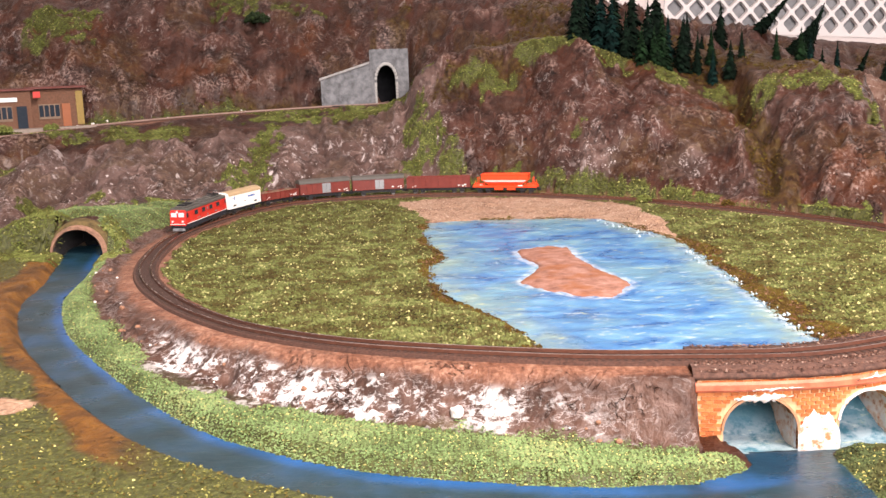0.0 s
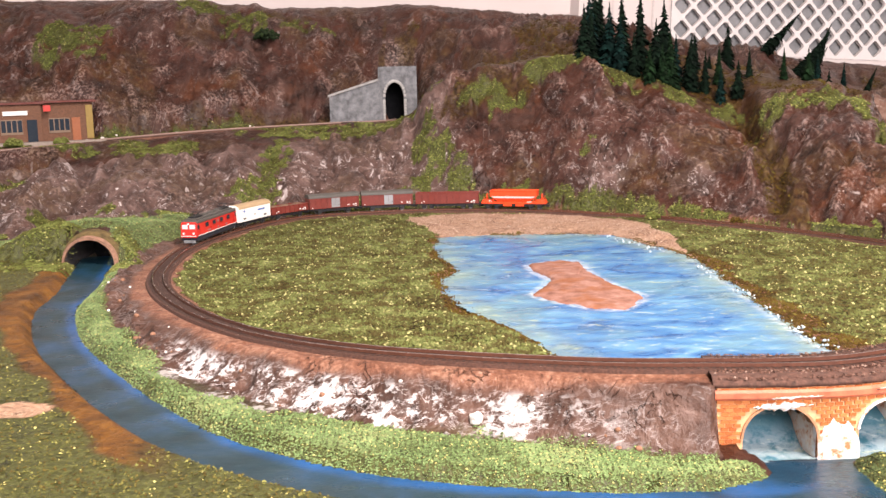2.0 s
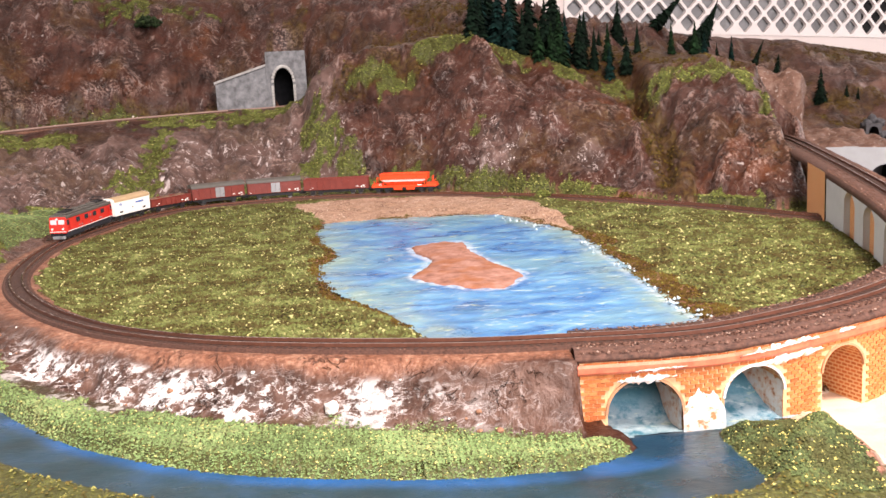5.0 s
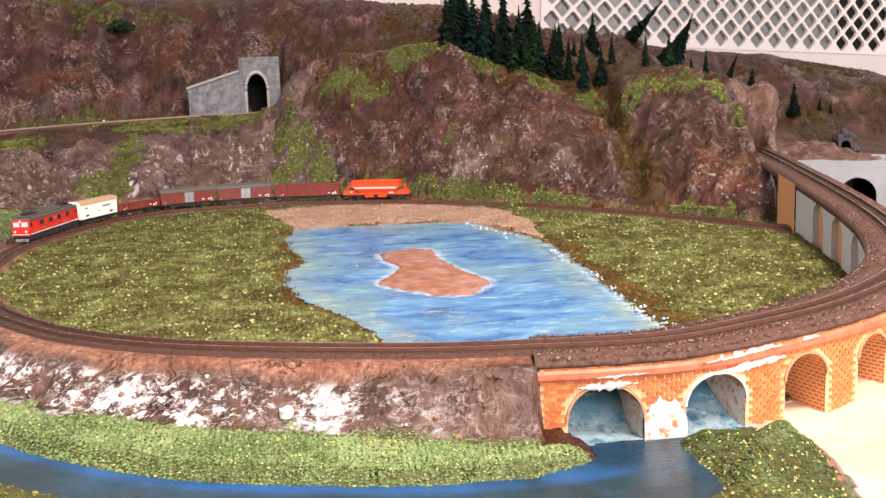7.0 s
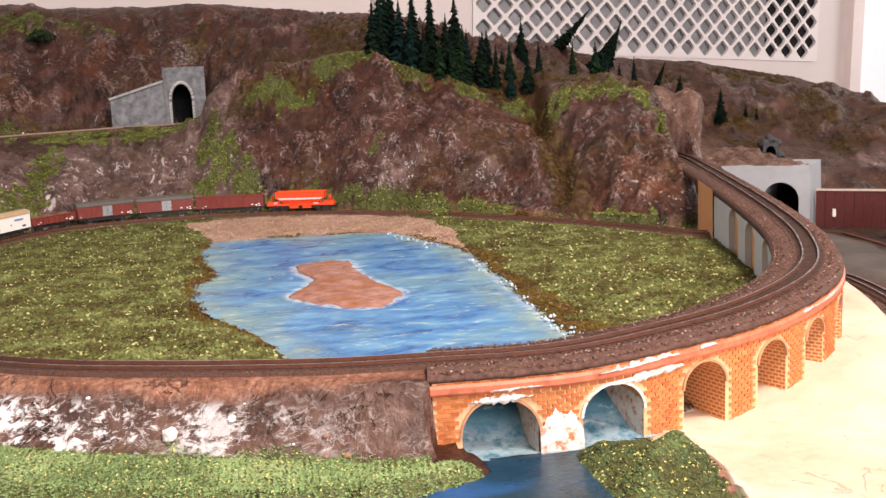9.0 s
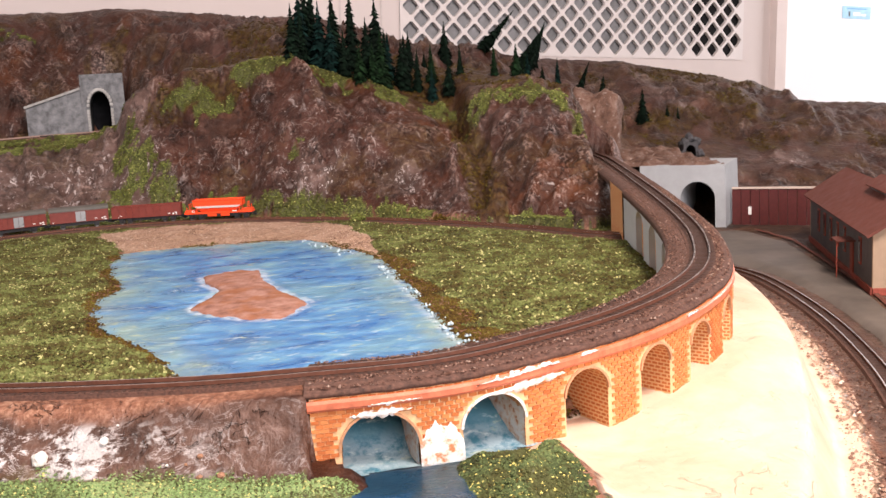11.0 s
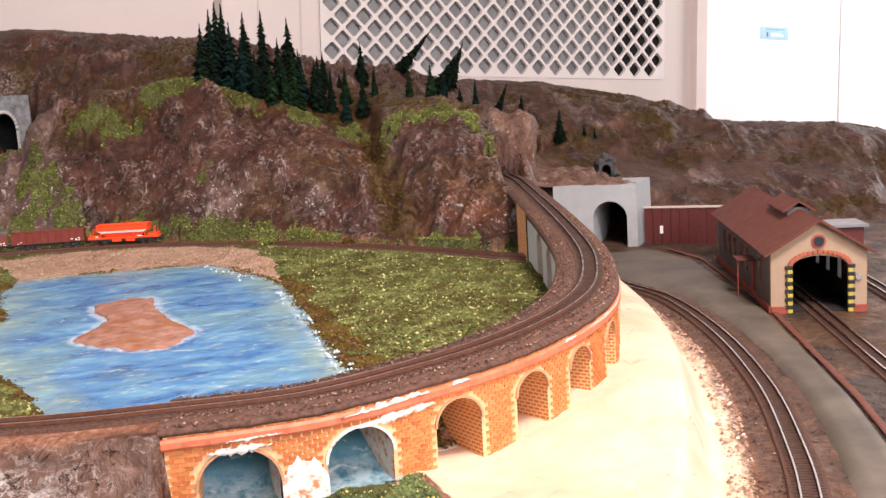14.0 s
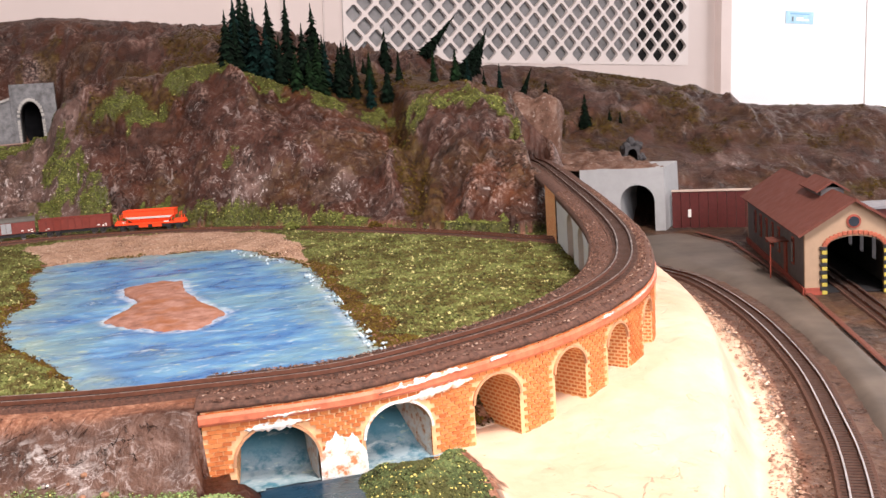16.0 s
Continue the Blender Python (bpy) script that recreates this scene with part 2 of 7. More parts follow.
def brick_sheet_material():
    """Printed brick paper on the reveals, at the size of the single bricks."""
    n = Nodes("brick_paper", 0.8, 0, 0.25)
    t = n.t.nodes.new("ShaderNodeTexBrick")
    n.put(t.inputs["Vector"], n.t.nodes.new("ShaderNodeUVMap").outputs[0])
    for k, v in (("Color1", (0.62, 0.195, 0.058)), ("Color2", (0.46, 0.13, 0.038)), ("Mortar", (0.78, 0.52, 0.27))):
        t.inputs[k].default_value = (*v, 1)
    t.inputs["Scale"].default_value, t.inputs["Mortar Size"].default_value = 1.0, 0.0004
    t.inputs["Brick Width"].default_value, t.inputs["Row Height"].default_value = 0.00386, 0.00196
    n.colour(n.mix(n.math("MULTIPLY", n.noise(300, 4), 0.3), t.outputs["Color"], (0.5, 0.22, 0.07)))
    n.bump(t.outputs["Fac"], -0.4, 0.0004)
    return n.m


def daub_material():
    n = Nodes("white_plaster_daub", 0.7, 0, 0.3)
    f = n.noise(190, 5, 0.7)
    c = n.ramp(f, [(0.36, (0.50, 0.20, 0.085)), (0.44, (0.74, 0.62, 0.52)), (0.55, (0.80, 0.79, 0.77))])
    n.colour(n.mix(n.math("MULTIPLY", n.ramp(n.noise(60, 3), [(0.55, 0.0), (0.7, 1.0)]), 0.4), c, (0.42, 0.60, 0.74)))
    n.bump(f, 0.6, 0.001)
    return n.m


TERRAIN = terrain_material()
FLOCK = flock_material("green_flock", [(0.040, 0.032, 0.009), (0.092, 0.095, 0.022), (0.142, 0.165, 0.040), (0.190, 0.225, 0.062), (0.27, 0.28, 0.09), (0.40, 0.38, 0.14)], 0.5)
FLOCK_OLIVE = flock_material("olive_flock", [(0.028, 0.019, 0.007), (0.072, 0.064, 0.018), (0.112, 0.124, 0.036), (0.155, 0.182, 0.058), (0.25, 0.26, 0.095), (0.42, 0.40, 0.17)], 0.8)
FLOCK_BRIGHT = flock_material("bright_flock", [(0.055, 0.074, 0.030), (0.125, 0.178, 0.066), (0.180, 0.270, 0.102), (0.225, 0.310, 0.128), (0.31, 0.35, 0.15), (0.50, 0.46, 0.17)], 0.25)
FLOCK_OCHRE = flock_material("ochre_flock", [(0.045, 0.028, 0.009), (0.112, 0.082, 0.021), (0.155, 0.140, 0.038), (0.205, 0.205, 0.060), (0.32, 0.30, 0.095), (0.58, 0.52, 0.19)], 0.7)
FLOCK_MOSS = flock_material("moss_flock", [(0.020, 0.012, 0.004), (0.058, 0.032, 0.007), (0.098, 0.062, 0.010), (0.10, 0.085, 0.018), (0.17, 0.145, 0.03)])
LAKE = water_material("painted_lake", True)
RIVER = water_material("painted_river", False)
BRICK = brick_material()
BRICK_PAPER = brick_sheet_material()
MORTAR = paint("pale_mortar", (0.74, 0.45, 0.24), 0.85, vary=0.15)
COPING = paint("red_brown_coping", (0.60, 0.170, 0.092), 0.38, vary=0.3, scale=160, bump=0.4)
WHITE_DAUB = daub_material()
GREY_STONE = paint("grey_cast_stone", (0.150, 0.152, 0.160), 0.75, vary=0.55, scale=90, bump=0.6)
GREY_CARD = paint("grey_card", (0.50, 0.515, 0.515), 0.7, vary=0.06, scale=60, bump=0.1)
# near-black colour that stands in for the dark of tunnels and interiors
NEAR_BLACK = paint("tunnel_black", (0.008, 0.008, 0.010), 0.9)
BALLAST = paint("brown_ballast", (0.080, 0.037, 0.025), 0.85, vary=0.6, scale=900, bump=0.9)
SLEEPER = paint("dark_sleeper", (0.050, 0.026, 0.019), 0.7, vary=0.3)
RAIL_SIDE = paint("rusty_rail", (0.12, 0.045, 0.026), 0.6, 0.1, vary=0.3)
RAIL_TOP = paint("polished_rail", (0.62, 0.58, 0.55), 0.22, 1.0, vary=0.06, bump=0)
# unseen sides of the room, kept dull so they bounce little light
WALL_DULL = paint("dull_wall", (0.40, 0.39, 0.38), 0.8, vary=0.05, scale=6, bump=0.05)
WALL_PINK = paint("off_white_wall", (0.60, 0.525, 0.50), 0.6, vary=0.03, scale=6, bump=0.05)
# same wall right of the post, whitened in colour for the glare on it
WALL_LIT = paint("lit_white_wall", (0.88, 0.87, 0.89), 0.6, vary=0.02, scale=6, bump=0.05)
LATTICE = paint("white_lattice", (0.64, 0.585, 0.565), 0.5, vary=0.03, scale=20)
GREY_BEHIND = paint("grey_boards", (0.25, 0.252, 0.26), 0.7, vary=0.3, scale=18)
DARK_BEHIND = paint("dark_gap_board", (0.010, 0.010, 0.011), 0.8)

# ---- shared tools ----


def fbm(x, y, scale, octaves=5, seed=1, ridged=False, gain=0.5):
    """Layered value noise, about -1 to 1, over arrays."""
    r = np.random.RandomState(seed)
    out, amp, tot = np.zeros_like(x), 1.0, 0.0
    for o in range(octaves):
        tab = r.rand(64, 64) * 2 - 1
        u, v = x * scale * 2 ** o + 11.3 * o, y * scale * 2 ** o + 5.7 * o
        i, j = np.floor(u).astype(int), np.floor(v).astype(int)
        f, g = u - i, v - j
        f, g = f * f * (3 - 2 * f), g * g * (3 - 2 * g)
        i0, i1, j0, j1 = i % 64, (i + 1) % 64, j % 64, (j + 1) % 64
        n = (tab[i0, j0] * (1 - f) + tab[i1, j0] * f) * (1 - g) + (tab[i0, j1] * (1 - f) + tab[i1, j1] * f) * g
        out += amp * ((1 - 2 * np.abs(n)) if ridged else n)
        tot += amp
        amp *= gain
    return out / tot


def smooth(t):
    t = np.clip(t, 0, 1)
    return t * t * (3 - 2 * t)


class Way:
    """A smooth line through a few points, sampled evenly."""

    def __init__(self, pts, step=0.003):
        p = np.array(pts, float)
        p = np.vstack([2 * p[0] - p[1], p, 2 * p[-1] - p[-2]])
        out = []
        for k in range(1, len(p) - 2):
            a, b, c, d = p[k - 1:k + 3]
            for t in np.linspace(0, 1, 24, endpoint=False):
                out.append(0.5 * (2 * b + (c - a) * t + (2 * a - 5 * b + 4 * c - d) * t * t + (3 * b - a - 3 * c + d) * t ** 3))
        out.append(p[-2])
        q = np.array(out)
        l = np.r_[0, np.cumsum(np.hypot(*np.diff(q[:, :2], axis=0).T))]
        self.s = np.arange(0, l[-1], step)
        self.p = np.stack([np.interp(self.s, l, q[:, i]) for i in range(q.shape[1])], 1)
        t = np.gradient(self.p[:, :2], axis=0)
        self.t = t / np.linalg.norm(t, axis=1)[:, None]
        self.n = np.stack([self.t[:, 1], -self.t[:, 0]], 1)
        self.length = self.s[-1]

    def at(self, s, off=0.0, dz=0.0):
        x, y, z = (np.interp(s, self.s, self.p[:, i]) for i in range(3))
        nx, ny = np.interp(s, self.s, self.n[:, 0]), np.interp(s, self.s, self.n[:, 1])
        return Vector((x + nx * off, y + ny * off, z + dz))

    def heading(self, s):
        return math.degrees(math.atan2(np.interp(s, self.s, self.t[:, 1]), np.interp(s, self.s, self.t[:, 0])))

    def near(self, x, y):
        """Distance, the sample it belongs to, and the side (positive to the right of the way)."""
        d2 = np.full(x.shape, 1e9)
        idx = np.zeros(x.shape, int)
        for k in range(len(self.p)):
            e = (x - self.p[k, 0]) ** 2 + (y - self.p[k, 1]) ** 2
            m = e < d2
            d2[m] = e[m]
            idx[m] = k
        side = (x - self.p[idx, 0]) * self.n[idx, 0] + (y - self.p[idx, 1]) * self.n[idx, 1]
        return np.sqrt(d2), idx, side


def inside(x, y, poly):
    res = np.zeros(x.shape, bool)
    k = len(poly)
    for i in range(k):
        (ax, ay), (bx, by) = poly[i][:2], poly[(i + 1) % k][:2]
        if ay == by:
            continue
        c = ((ay > y) != (by > y)) & (x < (bx - ax) * (y - ay) / (by - ay) + ax)
        res ^= c
    return res


def mesh_from(name, verts, faces, mats, smooth_faces=False, uv=None):
    me = bpy.data.meshes.new(name)
    me.from_pydata([tuple(v) for v in verts], [], [tuple(f) for f in faces])
    for m in mats if isinstance(mats, (list, tuple)) else [mats]:
        me.materials.append(m)
    if smooth_faces:
        me.shade_smooth()
    if uv is not None:
        lay = me.uv_layers.new(name="UVMap")
        lay.data.foreach_set("uv", np.array(uv, np.float32).ravel())
    me.update()
    return me


def thing(name, label, category, at=None, group="", kind=""):
    ob = new(name)
    ob.empty_display_size = 0.01
    if at is not None:
        ob.matrix_world = at
    return tagged(ob, label, category, group, kind)


def part(name, data, material=None, parent=None, label=""):
    """Links a bmesh or a mesh as one object under a thing or a part."""
    if isinstance(data, bmesh.types.BMesh):
        me = bpy.data.meshes.new(name)
        data.to_mesh(me)
        data.free()
    else:
        me = data
    if material is not None and not me.materials:
        me.materials.append(material)
    ob = new(name, me)
    if parent is not None:
        ob.parent = parent
    return tagged(ob, label) if label else ob


def box(bm, c, size, bevel=0.0, turn=0.0):
    m = Matrix.Translation(c) @ Matrix.Rotation(radians(turn), 4, "Z") @ Matrix.Diagonal((*size, 1))
    r = bmesh.ops.create_cube(bm, size=1.0, matrix=m)
    if bevel:
        es = {e for v in r["verts"] for e in v.link_edges}
        bmesh.ops.bevel(bm, geom=list(es), offset=bevel, segments=1, affect="EDGES")


def cyl(bm, c, r, h, axis="Z", seg=14, r2=None):
    rot = {"Z": Matrix(), "X": Matrix.Rotation(math.pi / 2, 4, "Y"), "Y": Matrix.Rotation(math.pi / 2, 4, "X")}[axis]
    bmesh.ops.create_cone(bm, cap_ends=True, segments=seg, radius1=r, radius2=r if r2 is None else r2, depth=h, matrix=Matrix.Translation(c) @ rot)


def prism(profile, x0, x1, axis="X"):
    """A closed profile (across, up) drawn out from x0 to x1."""
    bm = bmesh.new()
    put = (lambda x, a, z: (x, a, z)) if axis == "X" else (lambda x, a, z: (a, x, z))
    lo = [bm.verts.new(put(x0, a, z)) for a, z in profile]
    hi = [bm.verts.new(put(x1, a, z)) for a, z in profile]
    k = len(profile)
    bm.faces.new(lo[::-1])
    bm.faces.new(hi)
    for i in range(k):
        bm.faces.new((lo[i], lo[(i + 1) % k], hi[(i + 1) % k], hi[i]))
    bmesh.ops.recalc_face_normals(bm, faces=bm.faces)
    return bm


def sweep(way, profile, s0, s1, step=0.003, closed=True):
    """A profile (to the right, up) swept along a way from s0 to s1: vertices, faces."""
    ss = np.linspace(s0, s1, max(2, int((s1 - s0) / step)))
    k = len(profile)
    verts, faces = [], []
    for s in ss:
        for a, z in profile:
            verts.append(way.at(s, a, z))
    for i in range(len(ss) - 1):
        for j in range(k if closed else k - 1):
            b, c = i * k + j, i * k + (j + 1) % k
            faces.append((b, c, c + k, b + k))
    if closed:
        faces.append(tuple(range(k))[::-1])
        faces.append(tuple(range((len(ss) - 1) * k, len(ss) * k)))
    return verts, faces


# ---- lines of the plan ----
MAIN = Way([(0.500, 0.880, 0.002), (0.441, 0.932, 0.003), (0.380, 1.026, 0.003), (0.288, 1.140, 0.003), (0.203, 1.213, 0.003), (0.106, 1.272, 0.003), (-0.020, 1.296, 0.004), (-0.120, 1.283, 0.004),
            (-0.195, 1.238, 0.005), (-0.243, 1.150, 0.005), (-0.268, 1.020, 0.007), (-0.260, 0.885, 0.009), (-0.233, 0.780, 0.012), (-0.187, 0.684, 0.015), (-0.137, 0.611, 0.018), (-0.095, 0.569, 0.020),
            (-0.053, 0.538, 0.022), (-0.009, 0.518, 0.023), (0.032, 0.506, 0.023), (0.075, 0.496, 0.023), (0.117, 0.488, 0.024), (0.181, 0.482, 0.025), (0.237, 0.493, 0.028), (0.286, 0.512, 0.031),
            (0.332, 0.543, 0.035), (0.367, 0.585, 0.038), (0.398, 0.650, 0.041), (0.422, 0.720, 0.043), (0.452, 0.830, 0.046), (0.490, 0.980, 0.049), (0.525, 1.120, 0.051), (0.545, 1.200, 0.051), (0.560, 1.280, 0.051)], 0.004)
UPPER = Way([(-0.90, 1.38, 0.080), (-0.74, 1.40, 0.083), (-0.61, 1.44, 0.0867), (-0.53, 1.525, 0.092), (-0.41, 1.572, 0.0985), (-0.313, 1.604, 0.102), (-0.182, 1.627, 0.1055), (-0.100, 1.640, 0.1068), (-0.081, 1.672, 0.1070), (-0.076, 1.730, 0.1070)], 0.005)
SIDING = Way([(0.555, 1.180, -0.0425), (0.562, 1.050, -0.0425), (0.569, 0.955, -0.0425), (0.573, 0.870, -0.0425), (0.543, 0.733, -0.0425), (0.495, 0.597, -0.0425), (0.444, 0.490, -0.0425), (0.406, 0.422, -0.0425), (0.355, 0.345, -0.0425), (0.30, 0.27, -0.0425)], 0.005)
STREAM = Way([(-0.348, 0.985, 0.001), (-0.338, 0.924, -0.001), (-0.322, 0.840, -0.003), (-0.311, 0.763, -0.004), (-0.273, 0.668, -0.006), (-0.203, 0.558, -0.008), (-0.144, 0.483, -0.009), (-0.100, 0.446, -0.010),
              (-0.050, 0.418, -0.011), (-0.012, 0.407, -0.012), (0.050, 0.394, -0.013), (0.116, 0.397, -0.015), (0.160, 0.415, -0.017), (0.182, 0.450, -0.018)], 0.005)


def s_at(way, x, y):
    return way.s[int(np.argmin((way.p[:, 0] - x) ** 2 + (way.p[:, 1] - y) ** 2))]


S_V = s_at(MAIN, 0.119, 0.488)
S_BACK = s_at(MAIN, -0.243, 1.150)
LOOP = [tuple(p) for p in MAIN.p[::4, :2]]
LAKE_EDGE = [(-0.010, 1.075), (0.060, 1.082), (0.156, 1.067), (0.190, 1.000), (0.214, 0.913), (0.217, 0.800), (0.216, 0.689), (0.219, 0.600), (0.226, 0.540), (0.230, 0.490), (0.226, 0.462), (0.132, 0.450), (0.126, 0.500), (0.070, 0.555),
             (0.062, 0.590), (0.044, 0.649), (0.002, 0.757), (-0.008, 0.830), (0.006, 0.880), (-0.006, 0.940), (-0.012, 1.010)]
BEACH = [(-0.060, 1.250), (0.057, 1.268), (0.160, 1.232), (0.222, 1.140), (0.228, 0.930), (0.212, 0.905), (0.185, 0.990), (0.150, 1.055), (-0.012, 1.062), (-0.030, 1.155)]
STREAM_HALF = np.interp(STREAM.s, [0, 0.15, 0.45, STREAM.length - 0.10, STREAM.length], [0.0120, 0.0100, 0.0100, 0.0135, 0.034])

# ---- terrain ----
gx = np.arange(-0.90, 1.46, 0.0027)
steps = [0.22]
while steps[-1] < 2.06:
    steps.append(steps[-1] + max(0.0022, 0.0036 * steps[-1]))
gy = np.array(steps)
X, Y = np.meshgrid(gx, gy, indexing="ij")
kx = [-0.90, -0.60, -0.45, -0.30, -0.20, -0.10, -0.05, -0.02, 0.06, 0.12, 0.18, 0.235, 0.30, 0.36, 0.40, 0.43, 0.495, 0.535, 0.56, 0.62, 0.70, 0.85, 1.00, 1.10, 1.20, 1.50]
foot_y = [1.00, 1.05, 1.10, 1.19, 1.28, 1.33, 1.335, 1.335, 1.32, 1.295, 1.26, 1.215, 1.155, 1.09, 1.05, 1.02, 1.02, 1.06, 1.15, 1.25, 1.27, 1.25, 1.22, 1.20, 1.15, 1.10]
foot_z = [0.008, 0.008, 0.006, 0.005, 0.005, 0.005, 0.005, 0.005, 0.004, 0.004, 0.004, 0.004, 0.004, 0.004, 0.004, 0.004, 0.004, -0.01, -0.040, -0.047, -0.047, -0.047, -0.047, -0.047, -0.047, -0.047]
brow_y = [1.36, 1.40, 1.43, 1.47, 1.50, 1.53, 1.52, 1.51, 1.49, 1.48, 1.47, 1.45, 1.42, 1.38, 1.36, 1.35, 1.32, 1.28, 1.25, 1.34, 1.36, 1.36, 1.34, 1.32, 1.30, 1.28]
brow_z = [0.045, 0.055, 0.066, 0.076, 0.082, 0.088, 0.104, 0.150, 0.186, 0.192, 0.196, 0.181, 0.155, 0.115, 0.105, 0.142, 0.150, 0.142, 0.095, 0.020, 0.0, 0.0, 0.0, 0.0, 0.0, -0.01]
back_y = [1.44, 1.50, 1.56, 1.62, 1.66, 1.68, 1.67, 1.66, 1.60, 1.56, 1.55, 1.55, 1.55, 1.55, 1.55, 1.55, 1.55, 1.55, 1.55, 1.55, 1.55, 1.50, 1.42, 1.38, 1.35, 1.32]
back_z = [0.083, 0.089, 0.097, 0.103, 0.106, 0.108, 0.130, 0.162, 0.190, 0.196, 0.198, 0.192, 0.184, 0.177, 0.172, 0.170, 0.166, 0.150, 0.130, 0.090, 0.060, 0.045, 0.030, 0.020, 0.010, 0.0]
ridge_y = [1.95, 1.95, 1.95, 1.95, 1.95, 1.95, 1.95, 1.95, 1.95, 1.95, 1.95, 1.95, 1.95, 1.95, 1.95, 1.95, 1.95, 1.95, 1.95, 1.95, 1.95, 1.92, 1.85, 1.68, 1.50, 1.45]
ridge_z = [0.330, 0.326, 0.328, 0.306, 0.308, 0.308, 0.307, 0.305, 0.295, 0.286, 0.280, 0.282, 0.270, 0.250, 0.234, 0.226, 0.221, 0.218, 0.210, 0.198, 0.184, 0.172, 0.138, 0.087, 0.077, 0.022]

wob = fbm(X, Y, 10, 4, 3) * 0.020
xs = X + fbm(X, Y, 14, 3, 4) * 0.012
K = {k: np.interp(xs, kx, v) for k, v in (("fy", foot_y), ("fz", foot_z), ("by", brow_y), ("bz", brow_z), ("ky", back_y), ("kz", back_z), ("ry", ridge_y), ("rz", ridge_z))}
Yw = Y + wob * smooth((Y - K["fy"]) / 0.05)
u1, u2, u3 = ((Yw - K[a]) / (K[b] - K[a]) for a, b in (("fy", "by"), ("by", "ky"), ("ky", "ry")))
hill = np.where(u1 < 1, K["fz"] + (K["bz"] - K["fz"]) * np.clip(u1, 0, 1) ** 0.85,
                np.where(u2 < 1, K["bz"] + (K["kz"] - K["bz"]) * smooth(u2) * 0.4 + (K["kz"] - K["bz"]) * np.clip(u2, 0, 1) * 0.6,
                         K["kz"] + (K["rz"] - K["kz"]) * np.sin(np.clip(u3, 0, 1) * math.pi / 2) ** 0.9 - 0.4 * np.clip(Yw - K["ry"], 0, 1)))

dm, im, sm = MAIN.near(X, Y)
zm = MAIN.p[im, 2]
s_here = MAIN.s[im]
in_loop = inside(X, Y, LOOP)
on_viaduct = s_here > S_V
base = np.interp(X, [-0.90, -0.35, -0.10, 0, 0.12, 0.20, 0.25, 0.30, 0.36, 0.42, 0.50, 1.5], [0.012, 0.004, -0.003, -0.006, -0.010, -0.013, -0.019, -0.022, -0.025, -0.036, -0.046, -0.047])
ds, is_, ss_ = STREAM.near(X, Y)
half = STREAM_HALF[is_]
zs = STREAM.p[is_, 2]
bank_out = smooth((ds - half) / 0.014)
base = (zs - 0.004) + (base + 0.004 - zs) * bank_out
# culvert mound and the low mound beside the viaduct
base += (0.034 - 0.12 * np.clip(Y - 0.985, 0, 0.15) + 0.005 * fbm(X, Y, 28, 3, 61) * smooth((Y - 0.975) / 0.03)) * smooth((Y - 0.946 - 0.004 * fbm(X, Y, 40, 2, 16)) / 0.014) * np.exp(-np.abs((X + 0.350) / 0.085) ** 4) * smooth((dm - 0.030) / 0.04)
# the sand rises towards the far end of the arcade
rise = np.interp(s_here - S_V, [0.10, 0.143, 0.194, 0.225, 0.26, 0.5], [-0.021, -0.0187, -0.0115, -0.0080, -0.0070, -0.0070])
base = np.where(on_viaduct & ~in_loop, np.maximum(base, rise + (base - rise) * smooth((dm - 0.030) / 0.085)), base)
base += (0.014 + 0.007 * fbm(X, Y, 60, 3, 15)) * np.exp(-(np.abs((X - 0.207) / 0.024) ** 4 + np.abs((Y - 0.420) / 0.034) ** 4))
rough_in = fbm(X, Y, 18, 4, 9) * 0.0045
slope_t = np.clip((dm - np.interp(s_here, [S_V - 0.07, S_V - 0.01], [0.0165, 0.0260])) / np.interp(s_here, [S_BACK, S_BACK + 0.3, S_BACK + 0.55, S_V], [0.022, 0.028, 0.032, 0.028]), 0, 1)
bed = zm - 0.0042
outer = np.where(on_viaduct, base, bed + (base - bed) * smooth(slope_t) ** 0.9)
inner = np.where(on_viaduct, 0.0 + rough_in, bed + (rough_in - bed) * smooth((dm - 0.012) / 0.018))
inner = np.where(on_viaduct & (dm < 0.026), base + (0.0 - base) * smooth((dm + 0.004) / 0.028), inner)
Z = np.where(in_loop, inner, outer)
lake_m = inside(X, Y, LAKE_EDGE)
Z = np.where(lake_m & in_loop & ~(~on_viaduct & (dm < 0.02)), np.where(Y < 0.53, -0.026, -0.006), Z)
edge = Way([(*p, 0) for p in LAKE_EDGE + LAKE_EDGE[:1]], 0.008)
shore, _, _ = edge.near(X, Y)
near_lake = in_loop & (Y > 0.57) & (dm > 0.02)
Z = np.where(near_lake & lake_m, -0.0022 - 0.004 * smooth(shore / 0.012), Z)
Z = np.where(near_lake & ~lake_m, -0.0022 + (Z + 0.0022) * smooth(shore / 0.013), Z)
Z = np.where(inside(X, Y, LAKE_EDGE) & on_viaduct & (dm < 0.05), np.minimum(Z, -0.026), Z)
is_hill = (Y > K["fy"]) & ~in_loop & (dm > 0.012)
Z = np.where(is_hill, hill, Z)
Z = np.where(is_hill, Z + (base - K["fz"]) * np.exp(-((Y - K["fy"]) / 0.06) ** 2) * (X < -0.2), Z)
# cutting for the upper railway and for the track running into the cliff
du, iu, su = UPPER.near(X, Y)
Z = np.where(du < 0.045, (UPPER.p[iu, 2] - 0.0042) + (Z - UPPER.p[iu, 2] + 0.0042) * smooth((du - 0.016) / 0.029), Z)
cut = on_viaduct & (dm < 0.024) & (Y > 0.95)
Z = np.where(cut, np.minimum(Z, zm - 0.006), Z)
dg, ig, sg = SIDING.near(X, Y)
